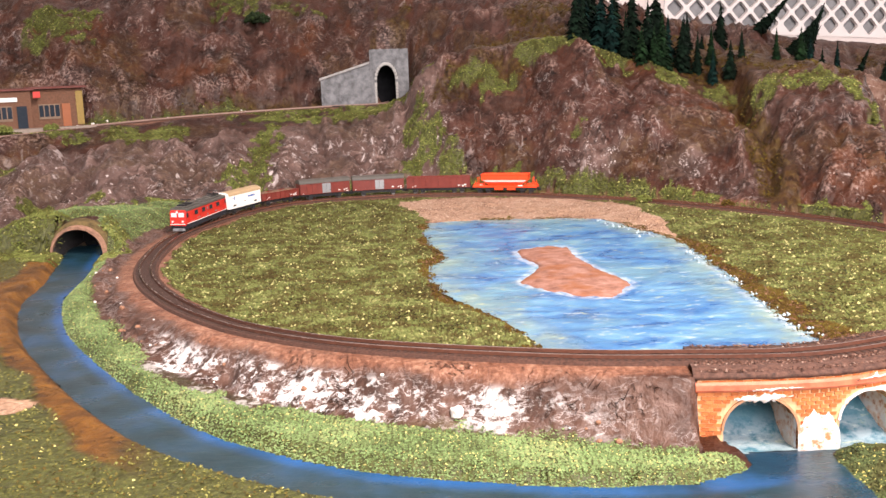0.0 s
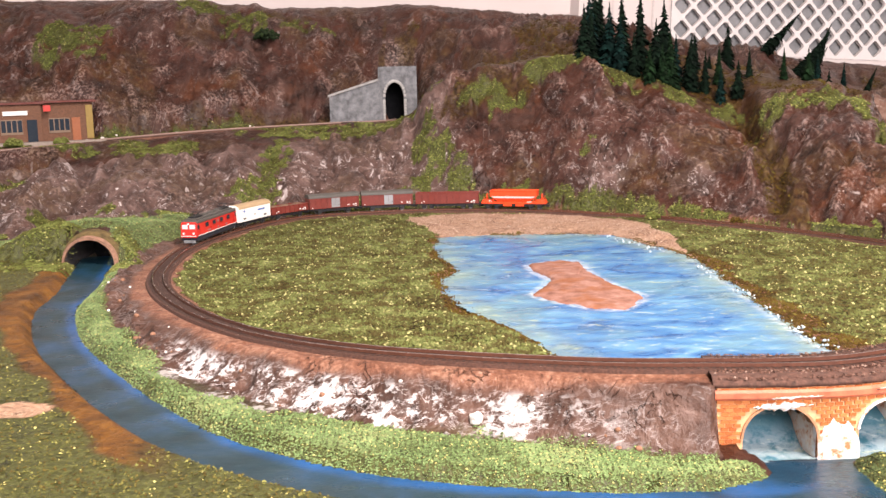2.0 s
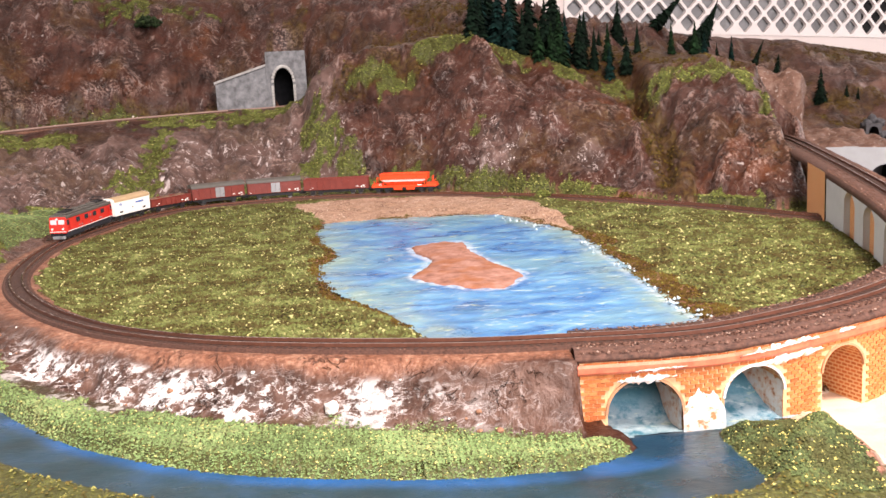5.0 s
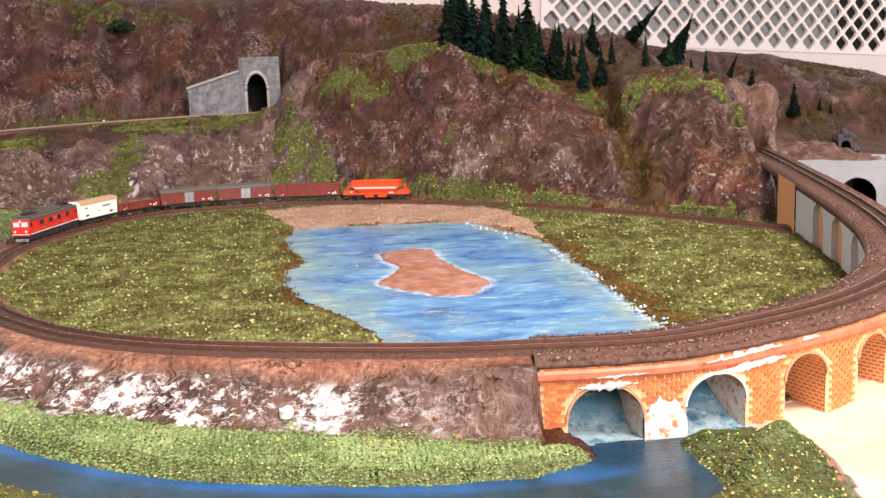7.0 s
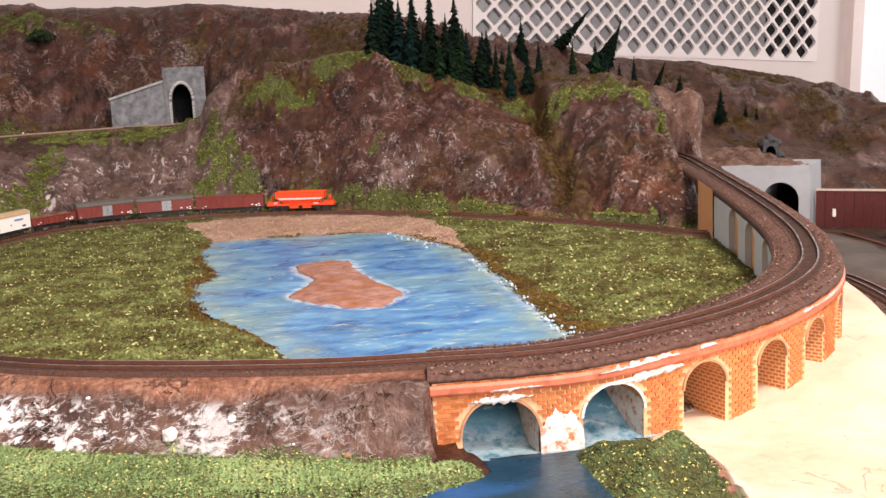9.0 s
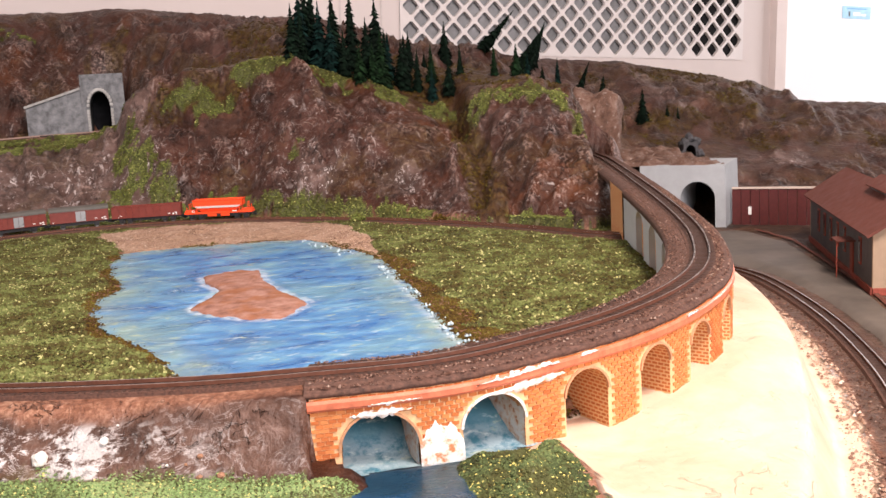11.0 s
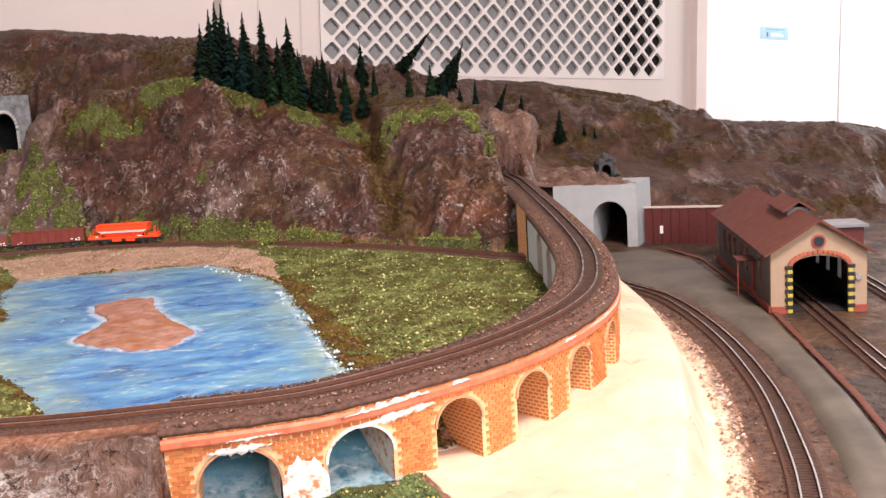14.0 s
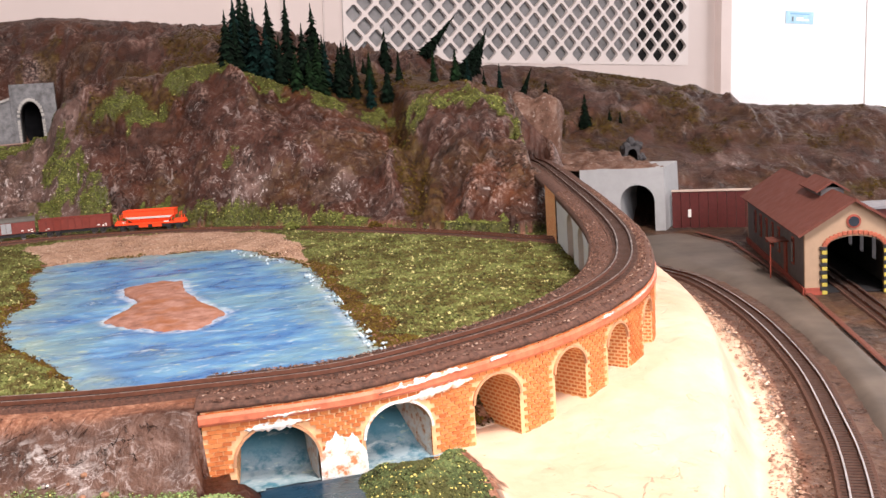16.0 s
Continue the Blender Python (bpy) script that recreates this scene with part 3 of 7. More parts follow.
flat = smooth((0.06 - dg) / 0.02) * (Y < 1.20) * (~in_loop) * smooth((dm - 0.03) / 0.02)
Z = Z * (1 - flat) - 0.047 * flat
# rock relief
bank_rock = (~in_loop) & (~on_viaduct) & (s_here > S_BACK + 0.1) & (slope_t > 0.02) & (slope_t < 1.0) & (dm > 0.016)
soft = np.minimum(smooth((Y - K["fy"]) / 0.03), 1 - smooth((0.026 - du) / 0.014)) * is_hill
soft *= smooth(dm / 0.03)
wx, wy = X + 0.030 * fbm(X, Y, 16, 3, 25), Y + 0.030 * fbm(X, Y, 16, 3, 26)
slant = np.interp(X, [0.0, 0.30, 0.42, 0.60], [0.15, 0.3, -0.9, -0.5])
rel = fbm(wx * 1.2 + slant * (Y - 1.2), wy * 0.45, 11, 3, 21, True, 0.5) * 0.022 + np.abs(fbm(wx + slant * (Y - 1.2), wy * 0.6, 34, 3, 22, False, 0.55)) * 0.019 + fbm(X, Y, 90, 3, 23, True, 0.55) * 0.0034 - 0.014
shelf = smooth((Yw - K["by"]) / 0.015) * (1 - smooth((Yw - K["ky"] + 0.02) / 0.04))
Z += rel * soft * (1 - 0.35 * smooth((X - 0.68) / 0.15)) * (1 - 0.75 * shelf) * (1 - 0.75 * smooth((Yw - K["ry"] + 0.16) / 0.12))
# notch between the two crags
Z -= 0.022 * np.exp(-((X - 0.392 - 0.12 * (Y - 1.25) + 0.010 * fbm(X, Y, 25, 3, 24)) / 0.013) ** 2) * smooth(u1 / 0.25) * (1 - smooth((u2 - 0.1) / 0.4)) * is_hill
Z += (fbm(X * 0.8, Y * 0.8, 30, 3, 31, True) * 0.0085 + fbm(X + 0.01 * fbm(X, Y, 60, 2, 34), Y, 95, 3, 33, True) * 0.0030 - 0.003) * bank_rock * smooth((slope_t - 0.22) / 0.3) * smooth((1 - slope_t) / 0.15)
Z += fbm(X, Y, 180, 2, 41) * 0.0006 * (dm > 0.012)

# level ground for the station
level = smooth((0.105 - np.hypot(X + 0.600, Y - 1.500)) / 0.03) * smooth((du - 0.014) / 0.01)
Z = Z * (1 - level) + 0.0882 * level


def blur(a, k):
    for ax in (0, 1):
        pad = [(k, k) if i == ax else (0, 0) for i in (0, 1)]
        c = np.cumsum(np.pad(a, pad, mode="edge"), axis=ax)
        a = (np.take(c, range(2 * k, c.shape[ax]), ax) - np.take(c, range(0, c.shape[ax] - 2 * k), ax)) / (2 * k)
    return a


# parts raised above the blurred relief, painted lighter as ridge highlights
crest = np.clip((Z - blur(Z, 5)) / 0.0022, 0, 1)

# surface masks
n1, n2 = fbm(X, Y, 12, 4, 51), fbm(X, Y, 38, 3, 52)
near_bed = smooth((np.where(in_loop, 0.0195, 0.026) + 0.006 * n2 - dm) / 0.007) * (~on_viaduct)
beach_m = inside(X + n2 * 0.008, Y + n1 * 0.012, BEACH) & in_loop
grass_in = in_loop & (~lake_m) & (~beach_m)
PATCH = (-0.236, 0.508)
M = {}
M["sand"] = (beach_m & ~lake_m) * 1.0
M["sand"] = np.clip(M["sand"] + (((X - PATCH[0]) / 0.022) ** 2 + ((Y - PATCH[1]) / 0.010) ** 2 < 1 + 3.0 * n2) * (~in_loop), 0, 1)
M["earth"] = np.clip(near_bed + smooth((0.022 - du) / 0.006) + (in_loop & ~lake_m & (shore < 0.014 + 0.016 * n2 + 0.010 * smooth((X - 0.17) / 0.03) * (Y < 0.95))) * 0.9 + smooth((0.028 - dg + 0.006 * n2) / 0.006) * (Y < 1.2)
                     + ((~in_loop) & (~is_hill) & (sg < -0.03) & (X > 0.4)) * 0.9, 0, 1)
M["mud"] = smooth((half + 0.034 + 0.014 * n1 + 0.006 * n2 - ds) / 0.006) * (ss_ > 0) * smooth((-0.12 - X) / 0.05) * (~in_loop) * (dm > 0.03) * (Y < 0.93)
M["mud"] = np.clip(M["mud"] + smooth((half + 0.008 + 0.005 * n1 - ds) / 0.004) * 0.8 * (ss_ > 0) * (X < 0.12) * (Y < 0.93), 0, 1)
sand_right = (~in_loop) & (~is_hill) & (X > 0.214 + 0.012 * n2 + 0.5 * np.clip(0.47 - Y, -0.01, 0.03)) & (dg > 0.018) & (sg > 0) & (Y < 0.93)
M["pale"] = sand_right * smooth((dg - 0.026 - 0.008 * n2) / 0.003) * 1.0
front = (~in_loop) & (~is_hill) & (dm > 0.030) & (slope_t >= np.minimum(0.90 + 0.2 * n2, 0.985)) & (~sand_right) & (ds > half + 0.001) & (X < 0.232)
M["grass"] = np.clip(grass_in * (1 - near_bed) * (shore > 0.006) + front * (1 - M["mud"]), 0, 1) * (1 - M["earth"])


def spots(rows, edge=1.6):
    """Blotches (middle, half sizes) with ragged edges."""
    m = np.zeros(X.shape, bool)
    for cx, cy, rx, ry in rows:
        m |= ((X - cx) / rx) ** 2 + ((Y - cy) / ry) ** 2 < 1 + edge * (0.6 * n2 + 0.5 * n3 + 0.3 * n1)
    return m & is_hill


n3 = fbm(X, Y, 110, 3, 53)
foot_d = Yw - K["fy"]
strip = is_hill & (foot_d < 0.012 + 0.016 * n1 + 0.012 * n3) & (n2 + 0.6 * n1 > -0.22) & (X < 0.44) & (X > -0.24) & (np.abs(X - 0.345) > 0.025)
shelf_g = is_hill & (n2 + n3 > -0.30) & (X < -0.05) & (X > -0.72) & (np.abs(su + 0.0215 + 0.004 * n2) < 0.0045 + 0.005 * n1) & (Y < 1.63)
shelf_g |= spots([(-0.17, 1.575, 0.14, 0.045), (-0.42, 1.475, 0.055, 0.040), (-0.55, 1.455, 0.045, 0.018), (-0.06, 1.575, 0.05, 0.05)], 1.8) & (n3 > -0.28)
gully = spots([(-0.243, 1.42, 0.020, 0.11), (-0.250, 1.30, 0.028, 0.04), (-0.030, 1.46, 0.018, 0.05), (-0.011, 1.395, 0.018, 0.03), (0.016, 1.352, 0.018, 0.022), (-0.036, 1.36, 0.012, 0.02)], 2.2) & (n3 > -0.25)
tops = spots([(0.078, 1.450, 0.032, 0.022), (0.050, 1.468, 0.030, 0.012), (0.143, 1.485, 0.034, 0.022), (0.204, 1.475, 0.032, 0.020), (0.252, 1.450, 0.030, 0.022), (0.321, 1.425, 0.032, 0.024),
              (0.386, 1.402, 0.024, 0.020), (0.428, 1.325, 0.028, 0.018), (0.470, 1.310, 0.020, 0.014), (0.489, 1.285, 0.018, 0.020), (0.510, 1.240, 0.014, 0.030), (0.519, 1.185, 0.013, 0.040)], 1.6) & (n3 > -0.32)
mound_g = (~in_loop) & (~is_hill) & (X < -0.24) & (Y > 0.90) & (Y < 0.990 + 0.04 * n1 + 0.04 * n2) & (ds > half + 0.006) & (dm > 0.03) & (n3 + 0.6 * n2 > -0.12)
mound_g |= is_hill & (X < -0.24) & (Yw - K["fy"] < 0.005 + 0.06 * n1 + 0.05 * n2) & (n3 > -0.25)
verge = (~in_loop) & (~is_hill) & (Y > 0.98) & (X > -0.24) & (X < 0.5) & (dm > 0.014)
patch = spots([(-0.60, 1.70, 0.055, 0.045), (-0.44, 1.86, 0.036, 0.035), (-0.36, 1.82, 0.040, 0.030), (-0.24, 1.82, 0.042, 0.012), (0.183, 1.330, 0.010, 0.006), (-0.569, 1.32, 0.02, 0.03), (-0.479, 1.18, 0.016, 0.03)], 2.4) & (n3 + n2 > -0.05)
M["grass"] = np.clip(M["grass"] + (strip | gully | tops | mound_g | shelf_g | patch | (verge & (n2 + n3 > -0.2))) * 1.0, 0, 1)
M["earth"] = np.clip(M["earth"] + verge * (1 - M["grass"]), 0, 1)
ochre = spots([(-0.06, 1.79, 0.022, 0.030), (0.065, 1.463, 0.070, 0.030), (0.462, 1.45, 0.018, 0.09), (0.40, 1.46, 0.05, 0.05), (0.906, 1.455, 0.034, 0.034), (0.793, 1.556, 0.070, 0.030), (-0.30, 1.84, 0.08, 0.014), (0.17, 1.68, 0.05, 0.05)])
behind = is_hill & (X < -0.10) & (X > -0.62) & (su < -0.012) & (su > -0.034 + 0.010 * n2)
pale_rock = spots([(0.823, 1.68, 0.012, 0.08), (0.833, 1.59, 0.008, 0.05), (0.917, 1.393, 0.026, 0.032), (0.20, 1.29, 0.03, 0.03), (0.30, 1.22, 0.03, 0.025)], 2.2)
plateau = is_hill & (X > 0.03) & (X < 0.56) & (Yw > K["by"]) & (Yw < K["ky"] + 0.05)
notch = is_hill & (np.abs(X - 0.392 - 0.12 * (Y - 1.25) + 0.010 * n2) < 0.017) & (Yw < K["by"] + 0.03)
M["moss"] = np.clip((is_hill * smooth((n1 - 0.10) / 0.22)) * 0.45 + plateau * 0.5 + notch * 0.95 + ochre * 0.9 + behind * 0.8 + is_hill * smooth((X - 0.58) / 0.1) * np.clip(0.28 + 0.7 * n2 + 0.4 * n1, 0, 0.8) * (1 - pale_rock), 0, 1)
# yard ground darkened with the moss colours
M["moss"] = np.clip(M["moss"] + ((~in_loop) & (~is_hill) & (sg < -0.03) & (X > 0.4)) * 0.7, 0, 1)
M["grey"] = np.clip(is_hill * smooth((0.02 - X) / 0.03) * (Yw < K["by"]) * 0.70 + pale_rock * 0.6 + is_hill * smooth((X - 0.58) / 0.1) * 0.18 + bank_rock * 0.15 + is_hill * smooth((-n1 - 0.25) / 0.2) * 0.2, 0, 1)
low = smooth((K["by"] - Yw) / 0.08)
M["dry"] = np.clip(is_hill * (0.12 + 0.4 * n2 + 0.3 * n1 + 0.20 * low + 0.60 * smooth((0.03 - X) / 0.03) * low + 0.5 * pale_rock + 0.14 * (X < 0.0)) * (1 - 0.7 * M["moss"]) + bank_rock * 0.7, 0, 1)
M["yard"] = np.maximum(((~in_loop) & (~is_hill) & (sg < -0.018) & (X > 0.4)) * np.clip(0.75 + 0.8 * n2, 0, 1), 0.75 * smooth((0.025 + 0.004 * n2 - dg) / 0.005) * (Y < 1.2) * (~in_loop) * (~is_hill))
M["cliff"] = is_hill * (1 - 0.8 * M["moss"]) * (1 - M["grass"])
M["bank"] = bank_rock * 1.0
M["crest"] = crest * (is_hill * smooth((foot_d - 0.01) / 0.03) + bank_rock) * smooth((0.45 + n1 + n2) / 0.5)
M["white"] = np.clip(bank_rock * smooth((X + 0.20) / 0.03) * smooth((0.11 - X) / 0.04) * np.interp(X, [-0.19, -0.12, -0.05, 0.0, 0.05, 0.08], [0.8, 1.0, 0.8, 0.6, 0.30, 0.1]) * smooth((slope_t - 0.25) / 0.25)
                     + front * (X < -0.08) * (n2 > -0.1) * smooth((0.066 - dm) / 0.010) * smooth((X + 0.20) / 0.02) * 0.6
                     + smooth((0.034 + 0.005 * n2 - dg) / 0.003) * smooth((dg - 0.025) / 0.003) * (sg > 0) * (Y < 0.9) * 0.8, 0, 1)
mound = (((X - 0.206) / 0.030) ** 2 + ((Y - 0.418) / 0.045) ** 2 < 1 + 0.4 * n2) & (X > 0.160) & (~sand_right) & (~in_loop)
M["grass"] = np.where(mound, 1.0, M["grass"])
flank = mound & (X > 0.2235 + 0.005 * n3 + 0.004 * n2)
M["grass"] = np.where(flank, 0.0, M["grass"])
M["earth"] = np.where(flank, 1.0, M["earth"])
M["pale"] = np.where(flank, 0.0, M["pale"])
M["grass"] *= 1 - M["sand"] * (~in_loop)
M["grass"] *= 1 - np.clip(M["white"] * 1.2, 0, 1) * front


def lie(x, y):
    """Height of the terrain at places."""
    x, y = np.asarray(x, float), np.asarray(y, float)
    i = np.clip(np.interp(x, gx, np.arange(len(gx))), 0, len(gx) - 1.001)
    j = np.clip(np.interp(y, gy, np.arange(len(gy))), 0, len(gy) - 1.001)
    a, b = i.astype(int), j.astype(int)
    f, g = i - a, j - b
    return (Z[a, b] * (1 - f) + Z[a + 1, b] * f) * (1 - g) + (Z[a, b + 1] * (1 - f) + Z[a + 1, b + 1] * f) * g


def grid_piece(name, keep, label, category):
    """The cells of the terrain grid that keep marks, as one object of the setting."""
    nx, ny = X.shape
    cell = keep[:-1, :-1]
    ii, jj = np.nonzero(cell)
    quads = np.stack([ii * ny + jj, (ii + 1) * ny + jj, (ii + 1) * ny + jj + 1, ii * ny + jj + 1], 1)
    used, inv = np.unique(quads.ravel(), return_inverse=True)
    co = np.stack([X.ravel()[used], Y.ravel()[used], Z.ravel()[used]], 1)
    me = bpy.data.meshes.new(name)
    me.vertices.add(len(used))
    me.vertices.foreach_set("co", co.astype(np.float32).ravel())
    me.loops.add(len(inv))
    me.loops.foreach_set("vertex_index", inv.astype(np.int32))
    me.polygons.add(len(quads))
    me.polygons.foreach_set("loop_start", np.arange(0, len(inv), 4, dtype=np.int32))
    me.update(calc_edges=True)
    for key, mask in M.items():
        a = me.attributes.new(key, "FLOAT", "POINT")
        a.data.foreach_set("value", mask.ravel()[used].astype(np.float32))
    me.shade_smooth()
    me.materials.append(TERRAIN)
    return tagged(new(name, me), label, category, kind="structure")


# holes where the tunnels run in
hole = (np.abs(X + 0.081) < 0.0150) & (Y > 1.640) & (Y < 1.70)
hole |= (np.abs(X + 0.345) < 0.0245) & (Y > 0.944) & (Y < 0.963)
right_low = (~is_hill) & (~in_loop) & (X > 0.262)
embank = (~in_loop) & (~is_hill) & (~right_low) & (dm < 0.075) & (s_here > S_BACK) & (~on_viaduct)
grid_piece("meadow", in_loop & ~hole, "flat plaster meadow inside the railway loop, green turf", "meadow")
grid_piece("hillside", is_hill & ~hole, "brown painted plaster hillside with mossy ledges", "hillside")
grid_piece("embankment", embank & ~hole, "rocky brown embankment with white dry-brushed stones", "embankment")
grid_piece("ground", (~in_loop) & (~is_hill) & (~right_low) & (~embank) & ~hole, "uneven ground along the painted stream", "ground")
grid_piece("sand_flat", right_low & ~hole, "pale bare sand flat below the viaduct", "sand")

# ---- water ----
def water_grid(name, pts_x, pts_y, keep, zfun, mat, label, attrs):
    A, B = np.meshgrid(pts_x, pts_y, indexing="ij")
    k = keep(A, B)
    ny = len(pts_y)
    ii, jj = np.nonzero(k[:-1, :-1] & k[1:, :-1] & k[1:, 1:] & k[:-1, 1:])
    quads = np.stack([ii * ny + jj, (ii + 1) * ny + jj, (ii + 1) * ny + jj + 1, ii * ny + jj + 1], 1)
    used, inv = np.unique(quads.ravel(), return_inverse=True)
    zz = zfun(A, B)
    me = mesh_from(name, np.stack([A.ravel()[used], B.ravel()[used], zz.ravel()[used]], 1), inv.reshape(-1, 4), mat, True)
    for key, fun in attrs.items():
        a = me.attributes.new(key, "FLOAT", "POINT")
        a.data.foreach_set("value", fun(A, B).ravel()[used].astype(np.float32))
    return tagged(new(name, me), label, "water", kind="structure")


def lake_z(a, b):
    fall = smooth((0.500 - b) / 0.035)
    return -0.0008 - 0.0165 * fall + fbm(a, b * 2.2, 60, 3, 61) * 0.0007


ISLAND = [(0.068, 0.897), (0.090, 0.914), (0.112, 0.912), (0.115, 0.870), (0.119, 0.837), (0.131, 0.790), (0.142, 0.756), (0.128, 0.728), (0.112, 0.713), (0.090, 0.730), (0.063, 0.766), (0.068, 0.790), (0.081, 0.831), (0.071, 0.865)]
isle = Way([(*p, 0) for p in ISLAND + ISLAND[:1]], 0.006)
water_grid("lake", np.arange(-0.02, 0.25, 0.0022), np.arange(0.44, 1.10, 0.0026), lambda a, b: inside(a + fbm(a, b, 40, 3, 5) * 0.004, b + fbm(a, b, 40, 3, 6) * 0.004, LAKE_EDGE) | ((edge.near(a, b)[0] < 0.0085) & (b > 0.55)), lake_z, LAKE,
           "painted blue lake with white ripple strokes",
           {"shore": lambda a, b: smooth((0.030 - edge.near(a, b)[0]) / 0.026) * smooth((b - 0.50) / 0.03), "foam": lambda a, b: np.clip(smooth((0.005 - edge.near(a, b)[0]) / 0.004) * (a > 0.1) * 0.4 * (fbm(a, b, 30, 3, 14) > -0.1) + 0.45 * smooth((0.0085 - isle.near(a, b)[0]) / 0.004), 0, 1) * smooth((b - 0.50) / 0.02) + 0.30 * smooth((0.49 - b) / 0.02), "deep": lambda a, b: smooth((0.515 - b) / 0.02)})


def stream_keep(a, b):
    d, i, s = STREAM.near(a, b)
    return d < STREAM_HALF[i] + 0.0078 + 0.002 * fbm(a, b, 50, 3, 8)


def stream_z(a, b):
    d, i, s = STREAM.near(a, b)
    return STREAM.p[i, 2] + fbm(a, b, 45, 2, 62) * 0.0004


water_grid("stream", np.arange(-0.40, 0.25, 0.0028), np.arange(0.35, 1.00, 0.0028), stream_keep, stream_z, RIVER, "glossy dark blue painted stream winding past the embankment",
           {"shore": lambda a, b: smooth((STREAM.near(a, b)[0] - 0.006) / 0.008) * (STREAM.near(a, b)[2] < 0), "foam": lambda a, b: smooth((b - 0.452) / 0.01) * (a > 0.13) * 0.3})

# ---- island ----
def island():
    bm = bmesh.new()
    w = Way([(*p, 0) for p in ISLAND + ISLAND[:1]], 0.006)
    c = Vector((0.099, 0.812, 0))
    rings = []
    for f, z in ((1.08, -0.003), (1.0, 0.0002), (0.93, 0.0011), (0.75, 0.0019), (0.45, 0.0025), (0.15, 0.0028)):
        ring = []
        for k, p in enumerate(w.p):
            q = c + (Vector((p[0], p[1], 0)) - c) * f * (1 + 0.10 * noise.noise(Vector((p[0] * 60, p[1] * 60, 3))) + 0.05 * noise.noise(Vector((p[0] * 170, p[1] * 170, 8))))
            ring.append(bm.verts.new((q.x, q.y, z + 0.0012 * noise.noise(q * 90))))
        rings.append(ring)
    for a, b in zip(rings, rings[1:]):
        for k in range(len(a)):
            bm.faces.new((a[k], a[(k + 1) % len(a)], b[(k + 1) % len(a)], b[k]))
    bm.faces.new(rings[-1])
    for f in bm.faces:
        f.smooth = True
    n = Nodes("pinkish_earth", 0.8, 0, 0.2)
    n.colour(n.mix(n.ramp(n.noise(34, 4, 0.6), [(0.50, 0.0), (0.62, 0.7)]), n.ramp(n.noise(90, 5, 0.65), [(0.3, (0.17, 0.078, 0.055)), (0.5, (0.30, 0.150, 0.110)), (0.74, (0.42, 0.25, 0.20))]), (0.26, 0.090, 0.030)))
    n.bump(n.noise(140, 4), 0.35, 0.0008)
    ob = part("island", bm, n.m)
    tagged(ob, "small bare reddish-brown island in the lake", "island", kind="structure")


island()

# ---- railway tracks ----
def track(name, way, s0, s1, label, side=None):
    t = thing(name, label, "railway track", kind="structure")
    v, f = sweep(way, [(-0.0115, -0.0075), (-0.0095, -0.0022), (0.0095, -0.0022), (0.0115, -0.0075)], s0, s1)
    part("ballast", mesh_from("ballast", v, f, BALLAST), None, t, "brown gritty ballast bed")
    for off in (-0.0045, 0.0045):
        w, h = 0.00046, 0.0018
        v, f = sweep(way, [(off - w, -h), (off - w, 0.0), (off + w, 0.0), (off + w, -h)], s0, s1, 0.004)
        me = mesh_from("rail", v, f, [side or RAIL_SIDE, side or RAIL_TOP])
        for k, p in enumerate(me.polygons):
            if len(p.vertices) == 4 and k % 4 == 1:
                p.material_index = 1
        part("rail", me, None, t, "steel rail with a polished top")
    bm_v, bm_f = [], []
    r = random.Random(5)
    s = s0 + 0.002
    while s < s1 - 0.002:
        c, a = way.at(s), radians(way.heading(s) + r.uniform(-1.5, 1.5))
        tx, nx = Vector((math.cos(a), math.sin(a), 0)), Vector((math.sin(a), -math.cos(a), 0))
        b = len(bm_v)
        for z in (-0.0040, -0.0019):
            for e, g in ((-1, -1), (1, -1), (1, 1), (-1, 1)):
                bm_v.append(c + tx * 0.0009 * e + nx * 0.0078 * g + Vector((0, 0, z)))
        bm_f += [(b + 4, b + 5, b + 6, b + 7), (b, b + 1, b + 5, b + 4), (b + 1, b + 2, b + 6, b + 5), (b + 2, b + 3, b + 7, b + 6), (b + 3, b, b + 4, b + 7)]
        s += 0.0037
    tagged(part("sleepers", mesh_from("sleepers", bm_v, bm_f, SLEEPER), None, t, "row of dark sleepers"), kind="stuff")
    return t


track("main_railway_track", MAIN, 0.0, MAIN.length, "single track loop on brown ballast, rusty rails")
track("upper_railway_track", UPPER, 0.0, UPPER.length, "single track on the hillside shelf, pale dusty rails", paint("dusty_rail", (0.27, 0.175, 0.14), 0.6, vary=0.2))
track("siding_track", SIDING, 0.0, SIDING.length, "single track curving beside the sand, shiny rails")

# ---- flock ----
OCT_V = np.array([(1, 0, 0), (-1, 0, 0), (0, 1, 0), (0, -1, 0), (0, 0, 1), (0, 0, -1)], float)
CAP_F = np.array([(0, 2, 4), (2, 1, 4), (1, 3, 4), (3, 0, 4)])
OCT_F = np.array([(0, 2, 4), (2, 1, 4), (1, 3, 4), (3, 0, 4), (2, 0, 5), (1, 2, 5), (3, 1, 5), (0, 3, 5)])


